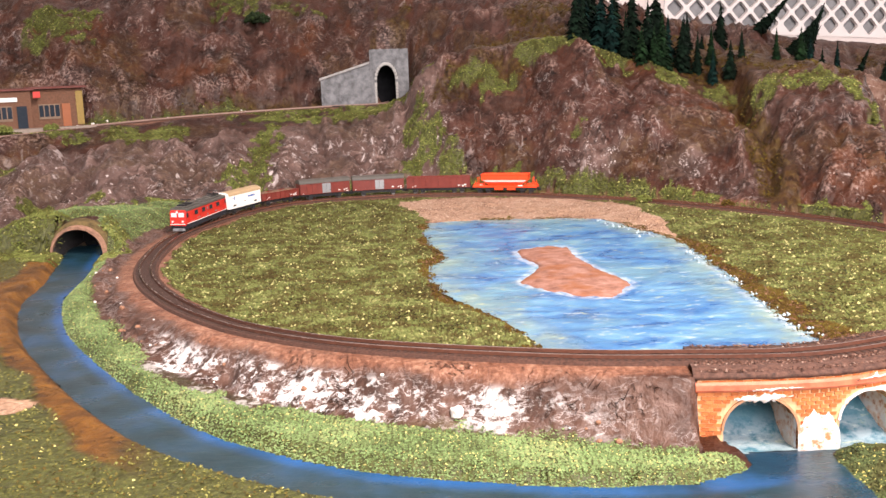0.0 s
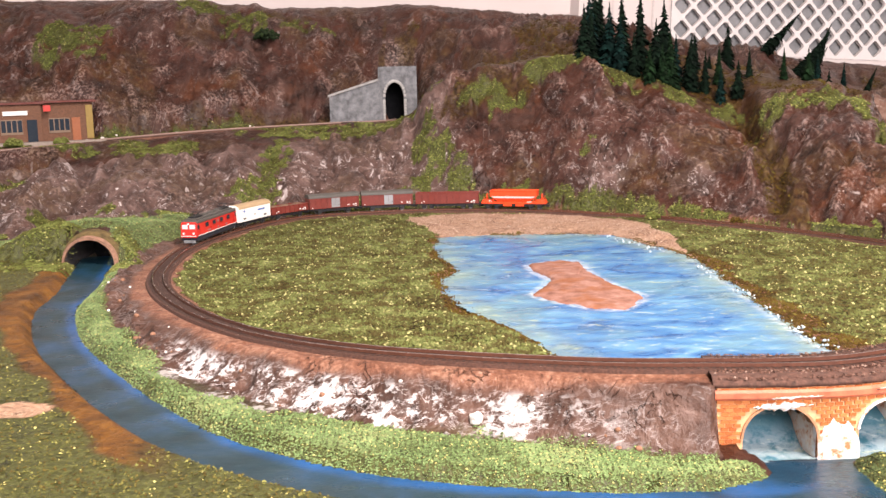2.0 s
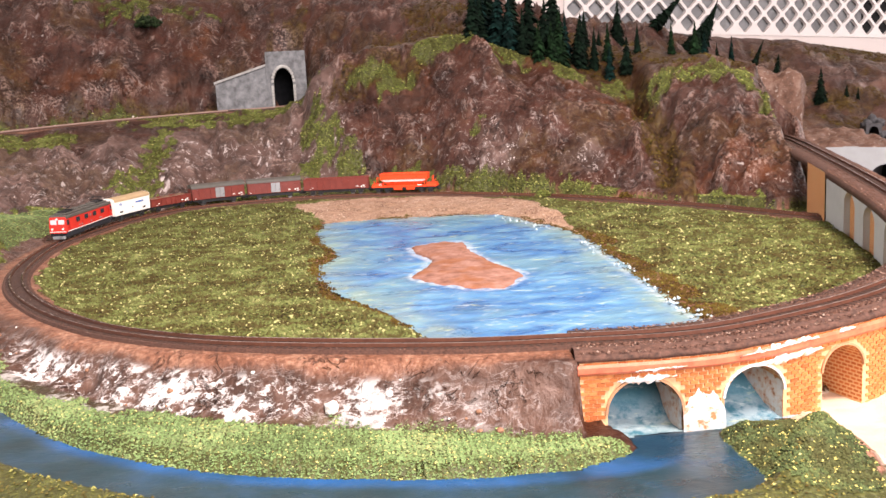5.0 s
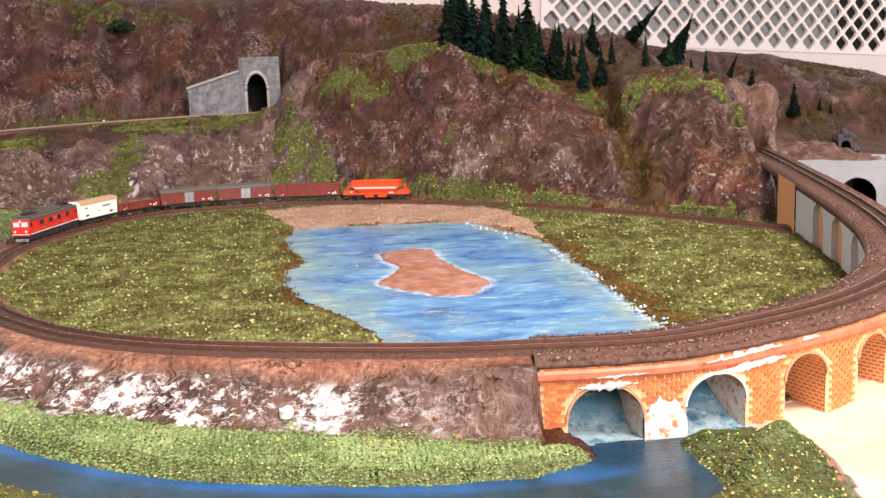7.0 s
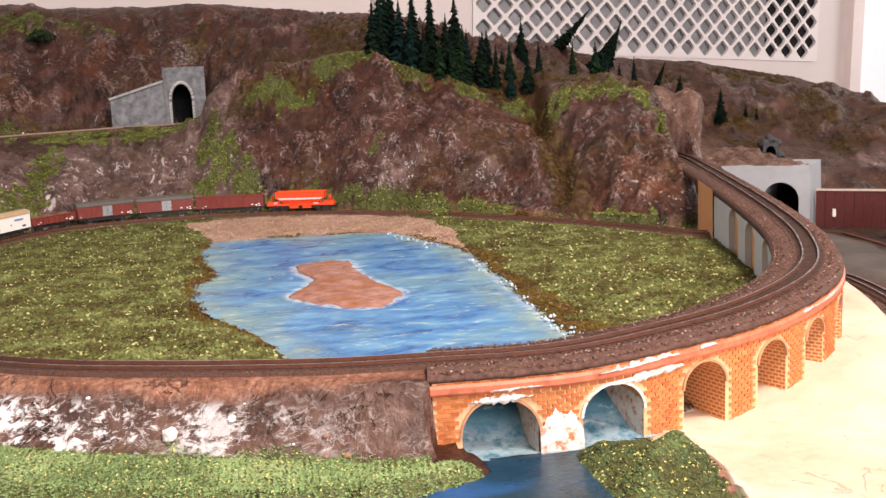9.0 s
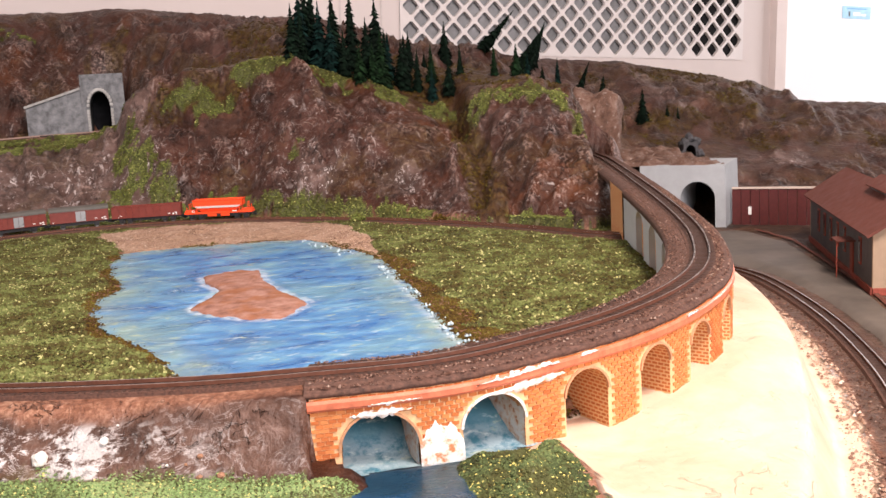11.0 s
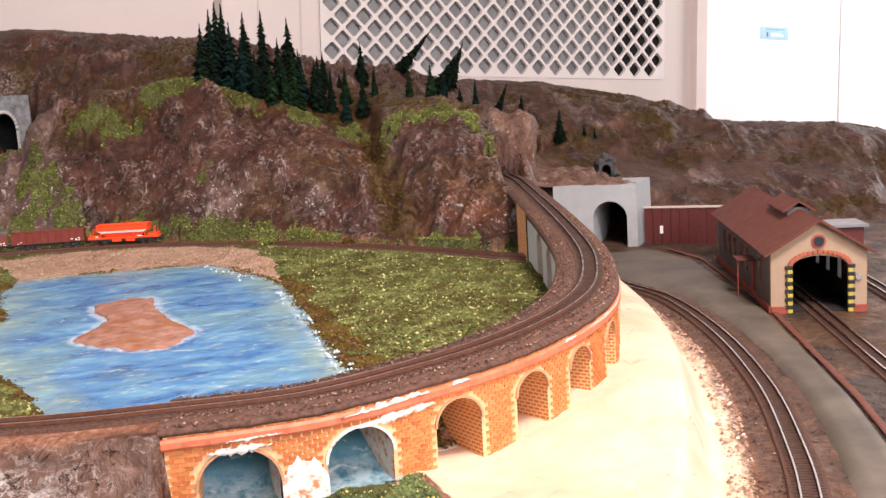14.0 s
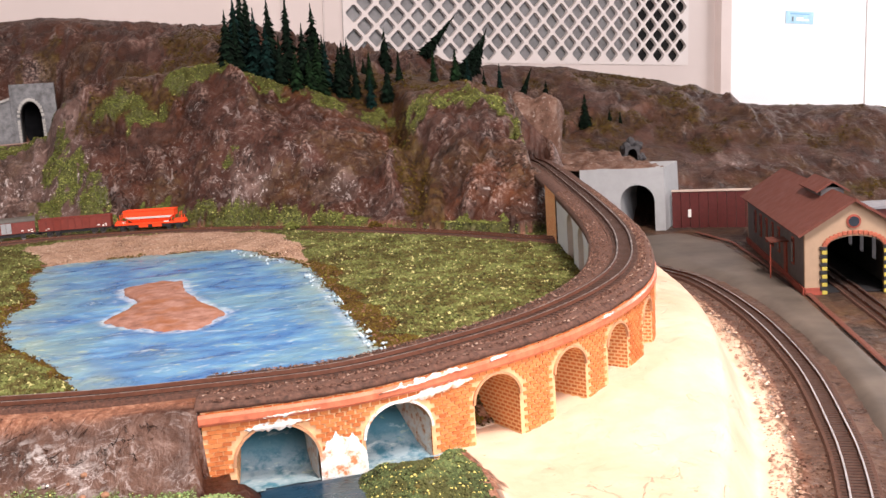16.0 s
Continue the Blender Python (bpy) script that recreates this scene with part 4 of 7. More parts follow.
def flock(name, mask, count, r0, r1, mat, label, seed):
    """Grains of ground foam where the mask says, as one object."""
    r = np.random.RandomState(seed)
    idx = np.nonzero(mask.ravel() > 0.3)[0]
    wt = np.broadcast_to(np.gradient(gy), X.shape).ravel()[idx] / (0.25 + Y.ravel()[idx])
    pick = r.choice(idx, count, p=wt / wt.sum())
    x = X.ravel()[pick] + (r.rand(count) - 0.5) * 0.004
    y = Y.ravel()[pick] * (1 + (r.rand(count) - 0.5) * 0.006)
    z = lie(x, y)
    rad = r0 + (r1 - r0) * r.rand(count) ** 2
    v = OCT_V[None] * rad[:, None, None] * (0.7 + 0.6 * r.rand(count, 6, 1)) * np.array([1, 1, 0.8])
    a = r.rand(count) * 6.283
    ca, sa = np.cos(a)[:, None], np.sin(a)[:, None]
    v = np.stack([v[..., 0] * ca - v[..., 1] * sa, v[..., 0] * sa + v[..., 1] * ca, v[..., 2] + 0.3 * v[..., 0]], 2)
    v += np.stack([x, y, z + rad * 0.35], 1)[:, None, :]
    f = (CAP_F[None] + 6 * np.arange(count)[:, None, None]).reshape(-1, 3)
    me = bpy.data.meshes.new(name)
    me.vertices.add(count * 6)
    me.vertices.foreach_set("co", v.astype(np.float32).ravel())
    me.loops.add(f.size)
    me.loops.foreach_set("vertex_index", f.astype(np.int32).ravel())
    me.polygons.add(len(f))
    me.polygons.foreach_set("loop_start", np.arange(0, f.size, 3, dtype=np.int32))
    me.update(calc_edges=True)
    me.materials.append(mat)
    return tagged(new(name, me), label, "grass", kind="stuff")


G = M["grass"]
flock("meadow_grass", G * in_loop * (X < 0.12), 88000, 0.0005, 0.0017, FLOCK_OLIVE, "olive green ground foam grass in the loop", 1)
flock("meadow_grass", G * in_loop * (X >= 0.12), 52000, 0.0005, 0.0017, FLOCK_OLIVE, "green ground foam grass right beside the lake", 2)
MOUND_FLOCK = flock_material("mound_flock", [(0.022, 0.026, 0.012), (0.055, 0.072, 0.028), (0.085, 0.115, 0.044), (0.125, 0.160, 0.060), (0.19, 0.21, 0.075), (0.55, 0.48, 0.15)], 0.5)
flock("mound_grass", G * mound, 15000, 0.0003, 0.0009, MOUND_FLOCK, "dark green foam grass on the mound beside the viaduct", 9)
flock("riverside_grass", G * front * (STREAM.p[is_, 1] < Y) * (~mound), 105000, 0.0003, 0.0008, FLOCK_BRIGHT, "bright green and yellow foam grass below the embankment", 3)
flock("foreground_grass", G * front * (STREAM.p[is_, 1] >= Y) * (X <= 0.2), 62000, 0.0004, 0.0011, FLOCK_OCHRE, "mottled green and ochre foam grass beside the stream", 4)
flock("bank_scrub", (M["earth"] > 0.4) * in_loop * (shore < 0.034) * (X > 0.10), 9000, 0.0005, 0.0014, FLOCK_MOSS, "brown and ochre scrub on the lake bank", 8)
BEACH_GRIT = flock_material("beach_grit", [(0.13, 0.075, 0.052), (0.27, 0.165, 0.115), (0.40, 0.265, 0.195), (0.50, 0.36, 0.27), (0.66, 0.53, 0.43)])
flock("beach_gravel", M["sand"] * in_loop, 22000, 0.0003, 0.0010, BEACH_GRIT, "pinkish sandy gravel on the beach", 10)
flock("shore_scrub", (M["earth"] > 0.4) * in_loop * (shore < 0.03) * (X < 0.08) * (n2 > -0.25) * (Y > 0.5), 4500, 0.0005, 0.0015, FLOCK_MOSS, "brown scrub along the lake shore", 11)
flock("hillside_grass", G * is_hill + G * mound_g + G * verge, 105000, 0.0007, 0.0018, FLOCK, "green foam tufts on ledges of the hillside", 6)
flock("hillside_moss", M["moss"] * (is_hill & (n2 > -0.1)) * (1 - G) * (M["moss"] > 0.6), 16000, 0.0008, 0.0022, FLOCK_MOSS, "ochre moss flock on the hillside", 7)

# ---- viaduct ----
S_E = s_at(MAIN, 0.486, 0.965)
INN = -0.022
S_0 = S_V + 0.003
ARCHES = [s_at(MAIN, *p) for p in ((0.153, 0.484), (0.1985, 0.4862), (0.2460, 0.4965), (0.286, 0.512), (0.321, 0.535), (0.350, 0.565), (0.373, 0.597), (0.393, 0.640), (0.410, 0.685), (0.424, 0.728), (0.436, 0.772), (0.448, 0.815), (0.460, 0.860), (0.472, 0.905))]
HALVES = [0.0165, 0.0140, 0.0122, 0.0108, 0.0102] + [0.0100] * 9
CROWN = 0.0152
RING = paint("arch_edging", (0.50, 0.26, 0.14), 0.8, vary=0.25, scale=500, bump=0.4)


def out(s):
    """How far the outer face stands off the middle of the track."""
    return float(np.interp(s - S_V, [0.0, 0.04, 0.10, 0.18, 0.25, 0.33, 0.5], [0.0270, 0.0245, 0.0225, 0.0215, 0.0190, 0.0160, 0.0150]))


def foot(s, inner=False):
    p = MAIN.at(s, INN - 0.004 if inner else out(s) + 0.006)
    return float(lie(p.x, p.y)) - 0.006


def arch_z(s):
    """Underside of the arch over s, or None between the arches."""
    for c, hw in zip(ARCHES, HALVES):
        if abs(s - c) <= hw + 1e-9:
            u = (s - c) / hw
            return MAIN.at(c).z - CROWN - hw + hw * math.sqrt(max(0.0, 1 - u * u))
    return None


def outer_face():
    marks = sorted(set([round(float(s), 5) for s in np.arange(S_0, S_E, 0.003)] + [round(float(c + hw * math.sin(k * math.pi / 20)), 5) for c, hw in zip(ARCHES, HALVES) for k in range(-10, 11)]))
    v, f = [], []
    for a, b in zip(marks, marks[1:]):
        mid = arch_z((a + b) / 2)
        za, zb = (foot(a), foot(b)) if mid is None else (arch_z(a) or mid, arch_z(b) or mid)
        i = len(v)
        pa, pb = MAIN.at(a, out(a)), MAIN.at(b, out(b))
        v += [(pa.x, pa.y, za), (pb.x, pb.y, zb), (pb.x, pb.y, pb.z - 0.0045), (pa.x, pa.y, pa.z - 0.0045)]
        f.append((i, i + 1, i + 2, i + 3))
    return v, f


def band(s0, s1, prof, mat, name, t, label):
    """A profile (proud of the outer face, up) along the outer face."""
    v, f = [], []
    k = len(prof)
    ss = np.linspace(s0, s1, max(2, int((s1 - s0) / 0.003)))
    for i, s in enumerate(ss):
        v += [MAIN.at(s, out(s) + a, z) for a, z in prof]
        if i:
            for j in range(k):
                c, d = (i - 1) * k + j, (i - 1) * k + (j + 1) % k
                f.append((c, d, d + k, c + k))
    f += [tuple(range(k))[::-1], tuple(range(len(v) - k, len(v)))]
    return part(name, mesh_from(name, v, f, mat), None, t, label)


def viaduct():
    t = thing("viaduct", "curved orange brick railway viaduct with arches and red coping", "viaduct")
    v, f = outer_face()
    part("outer_wall", mesh_from("outer_wall", v, f, MORTAR), None, t, "pale mortar face of the viaduct")
    # brick-faced end towards the embankment
    p, q = MAIN.at(S_0, out(S_0)), MAIN.at(S_0, 0.010)
    part("end_face", mesh_from("end_face", [(p.x, p.y, -0.022), (p.x, p.y, p.z - 0.0045), (q.x, q.y, q.z - 0.0045), (q.x, q.y, -0.022)], [(0, 1, 2, 3)], BRICK_PAPER, False, [(0, 0), (0, 0.04), (0.017, 0.04), (0.017, 0)]), None, t, "brick end of the wall")
    for k, (c, hw) in enumerate(zip(ARCHES, HALVES)):
        deep = INN if k < 3 else -0.008
        line = [(c - hw, None)] + [(c + hw * math.sin(a * math.pi / 24), 0) for a in range(-12, 13)] + [(c + hw, None)]
        v, f, uv, rows = [], [], [], []
        run, prev = 0.0, None
        for s, mark in line:
            zo = foot(s) if mark is None else arch_z(min(max(s, c - hw), c + hw))
            po, pi = MAIN.at(s, out(s)), MAIN.at(s, deep)
            a, b = Vector((po.x, po.y, zo)), Vector((pi.x, pi.y, zo))
            run += (a - prev).length if prev else 0
            prev = a
            rows.append((a, b, run))
        w = out(c) - deep
        for (a, b, r0), (c2, d2, r1) in zip(rows, rows[1:]):
            i = len(v)
            v += [a, c2, d2, b]
            f.append((i, i + 1, i + 2, i + 3))
            uv += [(0, r0), (0, r1), (w, r1), (w, r0)]
        if k >= 3:
            i = len(v)
            v += [b for a, b, r in rows]
            f.append(tuple(range(i, len(v))))
            z0 = rows[0][1].z
            uv += [((b - rows[0][1]).xy.length, b.z - z0) for a, b, r in rows]
        part("arch_lining", mesh_from("arch_lining", v, f, BRICK_PAPER, False, uv), None, t, "brick paper lining of the arch")
        v, f = [], []
        n = 0
        for a in range(-14, 15):
            ang = a * math.pi / 28
            for rad, off in ((hw - 0.0002, 0.0011), (hw + 0.0009, 0.0011), (hw + 0.0009, -0.0005), (hw - 0.0002, -0.0005)):
                s = c + rad * math.sin(ang)
                p = MAIN.at(s, out(s) + off)
                v.append((p.x, p.y, MAIN.at(c).z - CROWN - hw + rad * math.cos(ang)))
            if n:
                for q in range(4):
                    f.append(((n - 1) * 4 + q, (n - 1) * 4 + (q + 1) % 4, n * 4 + (q + 1) % 4, n * 4 + q))
            n += 1
        part("arch_ring", mesh_from("arch_ring", v, f, WHITE_DAUB if k == 1 else RING), None, t, "white-daubed arch ring" if k == 1 else "pale card edge of the arch")
    # inner face: grey card wall with arched brick niches, brick pier at the cliff
    niches = [(S_V + c, h) for c, h in ((0.5175, 0.0200), (0.4475, 0.0195), (0.375, 0.0180), (0.305, 0.0165), (0.240, 0.0150))]

    def inner_piece(name, s0, s1, off, top, mat, label):
        """A stretch of the inner face from the ground to top(s) below the rails."""
        v, f, uv = [], [], []
        ss = np.linspace(s0, s1, max(3, int((s1 - s0) / 0.0025)))
        for j, q in enumerate(ss):
            p, z0 = MAIN.at(q, off), foot(q, True)
            v += [(p.x, p.y, z0), (p.x, p.y, p.z + top)]
            if j:
                i = j * 2
                f.append((i, i - 2, i - 1, i + 1))
                uv += [(q, 0), (ss[j - 1], 0), (ss[j - 1], p.z + top - z0), (q, p.z + top - z0)]
        return part(name, mesh_from(name, v, f, mat, False, uv), None, t, label)

    marks_s = [S_0] + [q for c, h in sorted(niches) for q in (c - h, c + h)] + [S_E - 0.070]
    for a, b in zip(marks_s[::2], marks_s[1::2]):
        inner_piece("pilaster", a, b, INN, -0.0040, GREY_CARD, "plain grey card pilaster")
    inner_piece("brick_pier", S_E - 0.070, S_E + 0.012, INN - 0.0012, -0.0038, BRICK_PAPER, "orange brick end pier")
    for c, h in niches:
        inner_piece("niche", c - h, c + h, INN + 0.005, -0.0060, BRICK_PAPER, "narrow brick niche")
        v, f = [], []
        for j in range(17):
            q = c - h * math.cos(math.pi * j / 16)
            a, b = MAIN.at(q, INN), MAIN.at(q, INN + 0.005)
            zc = a.z - 0.0085 - 0.011 * (1 - math.sin(math.pi * j / 16))
            v += [(a.x, a.y, zc), (a.x, a.y, a.z - 0.0040), (b.x, b.y, zc)]
            if j:
                i = j * 3
                f += [(i, i - 3, i - 2, i + 1), (i, i + 2, i - 1, i - 3)]
        for q in (c - h, c + h):
            a, b = MAIN.at(q, INN), MAIN.at(q, INN + 0.005)
            i = len(v)
            v += [(a.x, a.y, foot(q, True)), (b.x, b.y, foot(q, True)), (b.x, b.y, b.z - 0.015), (a.x, a.y, a.z - 0.015)]
            f.append((i, i + 1, i + 2, i + 3))
        part("niche_head", mesh_from("niche_head", v, f, GREY_CARD), None, t, "grey card arch over the niche")
    v, f = [], []
    ss = np.linspace(S_0 - 0.002, MAIN.length - 0.02, 190)
    for i, s in enumerate(ss):
        for a, z in ((INN, -0.009), (INN - 0.0006, -0.0036), (-0.012, -0.0026), (0.012, -0.0026), (0.55 * out(s) + 0.0054, -0.0016), (out(s) + 0.0011, -0.0040), (out(s) + 0.0010, -0.0060), (out(s) - 0.004, -0.0070)):
            v.append(MAIN.at(s, a, z + 0.0007 * noise.noise(Vector((s * 220, a * 400, 0)))))
        if i:
            f += [((i - 1) * 8 + j, (i - 1) * 8 + (j + 1) % 8, i * 8 + (j + 1) % 8, i * 8 + j) for j in range(8)]
    part("deck", mesh_from("deck", v, f, DECK, True), None, t, "brown gritty verge beside the rails")
    band(S_0 - 0.001, S_E, [(-0.001, -0.0122), (0.0011, -0.0122), (0.0019, -0.0110), (0.0019, -0.0085), (0.0011, -0.0072), (-0.001, -0.0072)], COPING, "coping", t, "dull red coping band")
    # white plaster daubs on coping and arches
    r = random.Random(3)
    for s0, s1, z0, z1 in ((0.028, 0.050, -0.0130, -0.0095), (0.020, 0.046, -0.0185, -0.0135), (0.072, 0.112, -0.0112, -0.0068), (0.078, 0.116, -0.0180, -0.0128), (0.124, 0.134, -0.0088, -0.0066), (0.196, 0.207, -0.0086, -0.0072)):
        v, f = [], []
        for k, s in enumerate(np.linspace(S_V + s0, S_V + s1, 26)):
            e = math.sin(math.pi * k / 25) ** 0.6
            zc, h = (z0 + z1) / 2 + 0.004 * (s - S_V - s0) / 0.1, (z1 - z0) / 2 * e * r.uniform(0.4, 1.1)
            for z, d in ((zc - h, 0.0004), (zc, 0.0025 if z1 > -0.0125 else 0.0018), (zc + h, 0.0004)):
                v.append(MAIN.at(s, out(s) + d, z + r.uniform(-0.0004, 0.0004)))
            if k:
                b = k * 3
                f += [(b - 3, b, b + 1, b - 2), (b - 2, b + 1, b + 2, b - 1)]
        part("plaster_daub", mesh_from("plaster_daub", v, f, WHITE_DAUB, True), None, t, "white plaster smear")
    c0, c1 = ARCHES[0] + HALVES[0], ARCHES[1] - HALVES[1]
    v, f = [], []
    for k, s in enumerate(np.linspace(c0, c1, 12)):
        zt = -0.006 + 0.008 * math.sin(math.pi * k / 11) + r.uniform(-0.003, 0.002)
        for z, d in ((-0.026, 0.0016), (-0.014, 0.0018), (zt - 0.003, 0.0014), (zt, 0.0004)):
            v.append(MAIN.at(s, out(s) + d, z - MAIN.at(s).z))
        if k:
            b = k * 4
            f += [(b - 4, b, b + 1, b - 3), (b - 3, b + 1, b + 2, b - 2), (b - 2, b + 2, b + 3, b - 1)]
    part("plaster_daub", mesh_from("plaster_daub", v, f, WHITE_DAUB, True), None, t, "white foam plaster on the pier")
    # white and blue paint on the far jambs of the two water arches
    for k, top in ((0, 0.0), (1, 0.006)):
        c, hw = ARCHES[k], HALVES[k]
        v, f = [], []
        for i in range(9):
            a = INN + 0.004 + (out(c) - INN - 0.004) * i / 8
            zt = top - 0.004 * abs(4 - i) / 4 + r.uniform(-0.003, 0.003)
            for j in range(5):
                s = c + hw - 0.0004 - 0.0005 * r.random() - (0.009 if k == 0 else 0.005) * (1 - i / 8) * (1 - 0.5 * j / 4)
                v.append(MAIN.at(s, a, -0.024 + (zt + 0.024) * j / 4 - MAIN.at(s).z))
            if i:
                for j in range(4):
                    b = i * 5 + j
                    f.append((b - 5, b, b + 1, b - 4))
        part("plaster_daub", mesh_from("plaster_daub", v, f, WHITE_DAUB, True), None, t, "white and pale blue plaster on the arch jamb")
    return t


DECK = paint("brown_verge", (0.090, 0.044, 0.031), 0.85, vary=0.6, scale=420, bump=0.9)
VIADUCT = viaduct()

# ---- gravel on the railway verges ----
def gravel(name, s0, s1, lo, hi, dz, count, r0, r1, seed, label, way=MAIN, mat=None):
    """Loose chips scattered along a railway line, as one object; lo and hi give the strip's edges."""
    g = np.random.RandomState(seed)
    v, f = [], []
    for k in range(count):
        s = g.uniform(s0, s1)
        a, b = lo(s), hi(s)
        q = r0 + (r1 - r0) * g.rand() ** 3
        c = np.array(way.at(s, a + (b - a) * g.rand() ** 1.5, dz))
        o = OCT_V * q * g.uniform(0.6, 1.3, (6, 1))
        t_ = g.rand() * 6.283
        o = np.stack([o[:, 0] * math.cos(t_) - o[:, 1] * math.sin(t_), o[:, 0] * math.sin(t_) + o[:, 1] * math.cos(t_), o[:, 2] * 0.8], 1)
        v.append(c + o)
        f.append(CAP_F + 6 * k)
    me = mesh_from(name, np.concatenate(v), np.concatenate(f), mat or GRAVEL)
    tagged(new(name, me), label, "gravel", kind="stuff")


n_ = Nodes("brown_gravel", 0.85, 0, 0.2)
n_.colour(n_.ramp(n_.island(), [(0.05, (0.035, 0.016, 0.011)), (0.40, (0.085, 0.040, 0.027)), (0.72, (0.15, 0.078, 0.055)), (0.93, (0.21, 0.125, 0.095)), (0.98, (0.34, 0.25, 0.20))]))
GRAVEL = n_.m
gravel("verge_gravel", S_0, S_V + 0.62, lambda s: 0.0085, lambda s: out(s) - 0.0005, -0.0024, 9000, 0.0003, 0.0011, 21, "brown gravel along the outer edge of the viaduct")
gravel("verge_gravel", S_0, S_V + 0.62, lambda s: INN + 0.001, lambda s: -0.0085, -0.0026, 4500, 0.0003, 0.0009, 22, "brown gravel along the inner edge of the viaduct")
gravel("track_gravel", 0.0, MAIN.length - 0.03, lambda s: -0.0095, lambda s: 0.0095, -0.0021, 9000, 0.0002, 0.0006, 23, "fine brown gravel between the rails")
gravel("siding_gravel", 0.05, SIDING.length, lambda s: 0.009, lambda s: 0.026, -0.0044, 3500, 0.0003, 0.0012, 24, "dark brown gravel beside the siding", SIDING)
gravel("sand_crumbs", 0.20, SIDING.length, lambda s: 0.024, lambda s: 0.038, -0.0040, 2200, 0.0004, 0.0018, 25, "pale sand crumbs along the edge of the sand flat", SIDING, BEACH_GRIT)

# ---- tunnel mouths ----
def arch_plate(width, height, half, spring, ogive=1.0, depth=0.02, left=None, seg=16):
    """A wall plate with an arched opening, front at y=0, standing on z=0. left: where the opening's middle lies."""
    cx = width / 2 if left is None else left
    arc = [(cx - half, 0.0)] + [(cx - half * math.cos(math.pi * k / seg), spring + half * ogive * math.sin(math.pi * k / seg) ** (0.8 if ogive > 1.2 else 1.0)) for k in range(seg + 1)] + [(cx + half, 0.0)]
    bm = bmesh.new()
    loops = []
    for y in (0.0, depth):
        inn = [bm.verts.new((a, y, z)) for a, z in arc]
        out = []
        for a, z in arc:
            if z <= spring and a < cx:
                out.append(bm.verts.new((0, y, z)))
            elif z <= spring:
                out.append(bm.verts.new((width, y, z)))
            else:
                out.append(bm.verts.new((min(max((a - cx) / half * width * 0.5 + (width / 2), 0), width), y, height)))
        loops.append((inn, out))
    for (inn, out), flip in zip(loops, (False, True)):
        for k in range(len(inn) - 1):
            q = [inn[k], inn[k + 1], out[k + 1], out[k]]
            try:
                bm.faces.new(q if flip else q[::-1])
            except ValueError:
                pass
    (i0, o0), (i1, o1) = loops
    for k in range(len(i0) - 1):
        bm.faces.new((i0[k], i0[k + 1], i1[k + 1], i1[k]))
        bm.faces.new((o0[k], o1[k], o1[k + 1], o0[k + 1]))
    bmesh.ops.recalc_face_normals(bm, faces=bm.faces)
    return bm


def tube(half, spring, ogive, y0, y1, cx, seg=16):
    bm = bmesh.new()
    arc = [(cx - half, -0.004)] + [(cx - half * math.cos(math.pi * k / seg), spring + half * ogive * math.sin(math.pi * k / seg) ** (0.8 if ogive > 1.2 else 1.0)) for k in range(seg + 1)] + [(cx + half, -0.004)]
    a = [bm.verts.new((x, y0, z)) for x, z in arc]
    b = [bm.verts.new((x, y1, z)) for x, z in arc]
    for k in range(len(a) - 1):
        bm.faces.new((a[k], b[k], b[k + 1], a[k + 1]))
    bm.faces.new(b)
    bm.faces.new((a[0], a[-1], b[-1], b[0]))
    return bm


def hill_portal():
    t = thing("tunnel_portal", "grey stone tunnel portal with a sloping wing wall", "tunnel portal", pose(-0.106, 1.640, 0.103, 0, 0, 3))
    part("portal_wall", arch_plate(0.062, 0.088, 0.0150, 0.034, 1.9, 0.022, 0.026), GREY_STONE, t)
    part("tunnel_lining", tube(0.0150, 0.034, 1.9, 0.0225, 0.075, 0.026), NEAR_BLACK, t, "black tunnel inside")
    pale = paint("pale_stone", (0.36, 0.35, 0.335), 0.8, vary=0.3, scale=200, bump=0.4)
    places = [(0.026 - 0.0168 * math.cos(math.pi * k / 16), 0.034 + 0.0168 * 1.85 * math.sin(math.pi * k / 16) ** 0.8, 0.0042, 0.0046) for k in range(17)]
    places += [(0.026 + sgn * 0.0168, 0.0025 + k * 0.0048, 0.0040, 0.0044) for k in range(7) for sgn in (-1, 1)]
    for x, z, w, h in places:
        bm = bmesh.new()
        box(bm, (x, -0.0006, z), (w, 0.003, h), 0.0006)
        part("arch_stone", bm, pale, t)
    bm = prism([(-0.078, 0.0), (0.0, 0.0), (0.0, 0.066), (-0.078, 0.042)], -0.002, 0.010, "Y")
    part("wing_wall", bm, GREY_STONE, t)
    bm = prism([(-0.080, 0.042), (0.0, 0.066), (0.0, 0.0695), (-0.080, 0.0455)], -0.005, 0.012, "Y")
    part("wing_coping", bm, paint("dull_coping_stone", (0.30, 0.29, 0.28), 0.8, vary=0.3, scale=150, bump=0.4), t, "pale stone coping")
    bm = bmesh.new()
    box(bm, (-0.044, -0.012, 0.0012), (0.034, 0.008, 0.002), 0.0004)
    part("cover_plate", bm, NEAR_BLACK, t, "dark plate beside the wing wall")


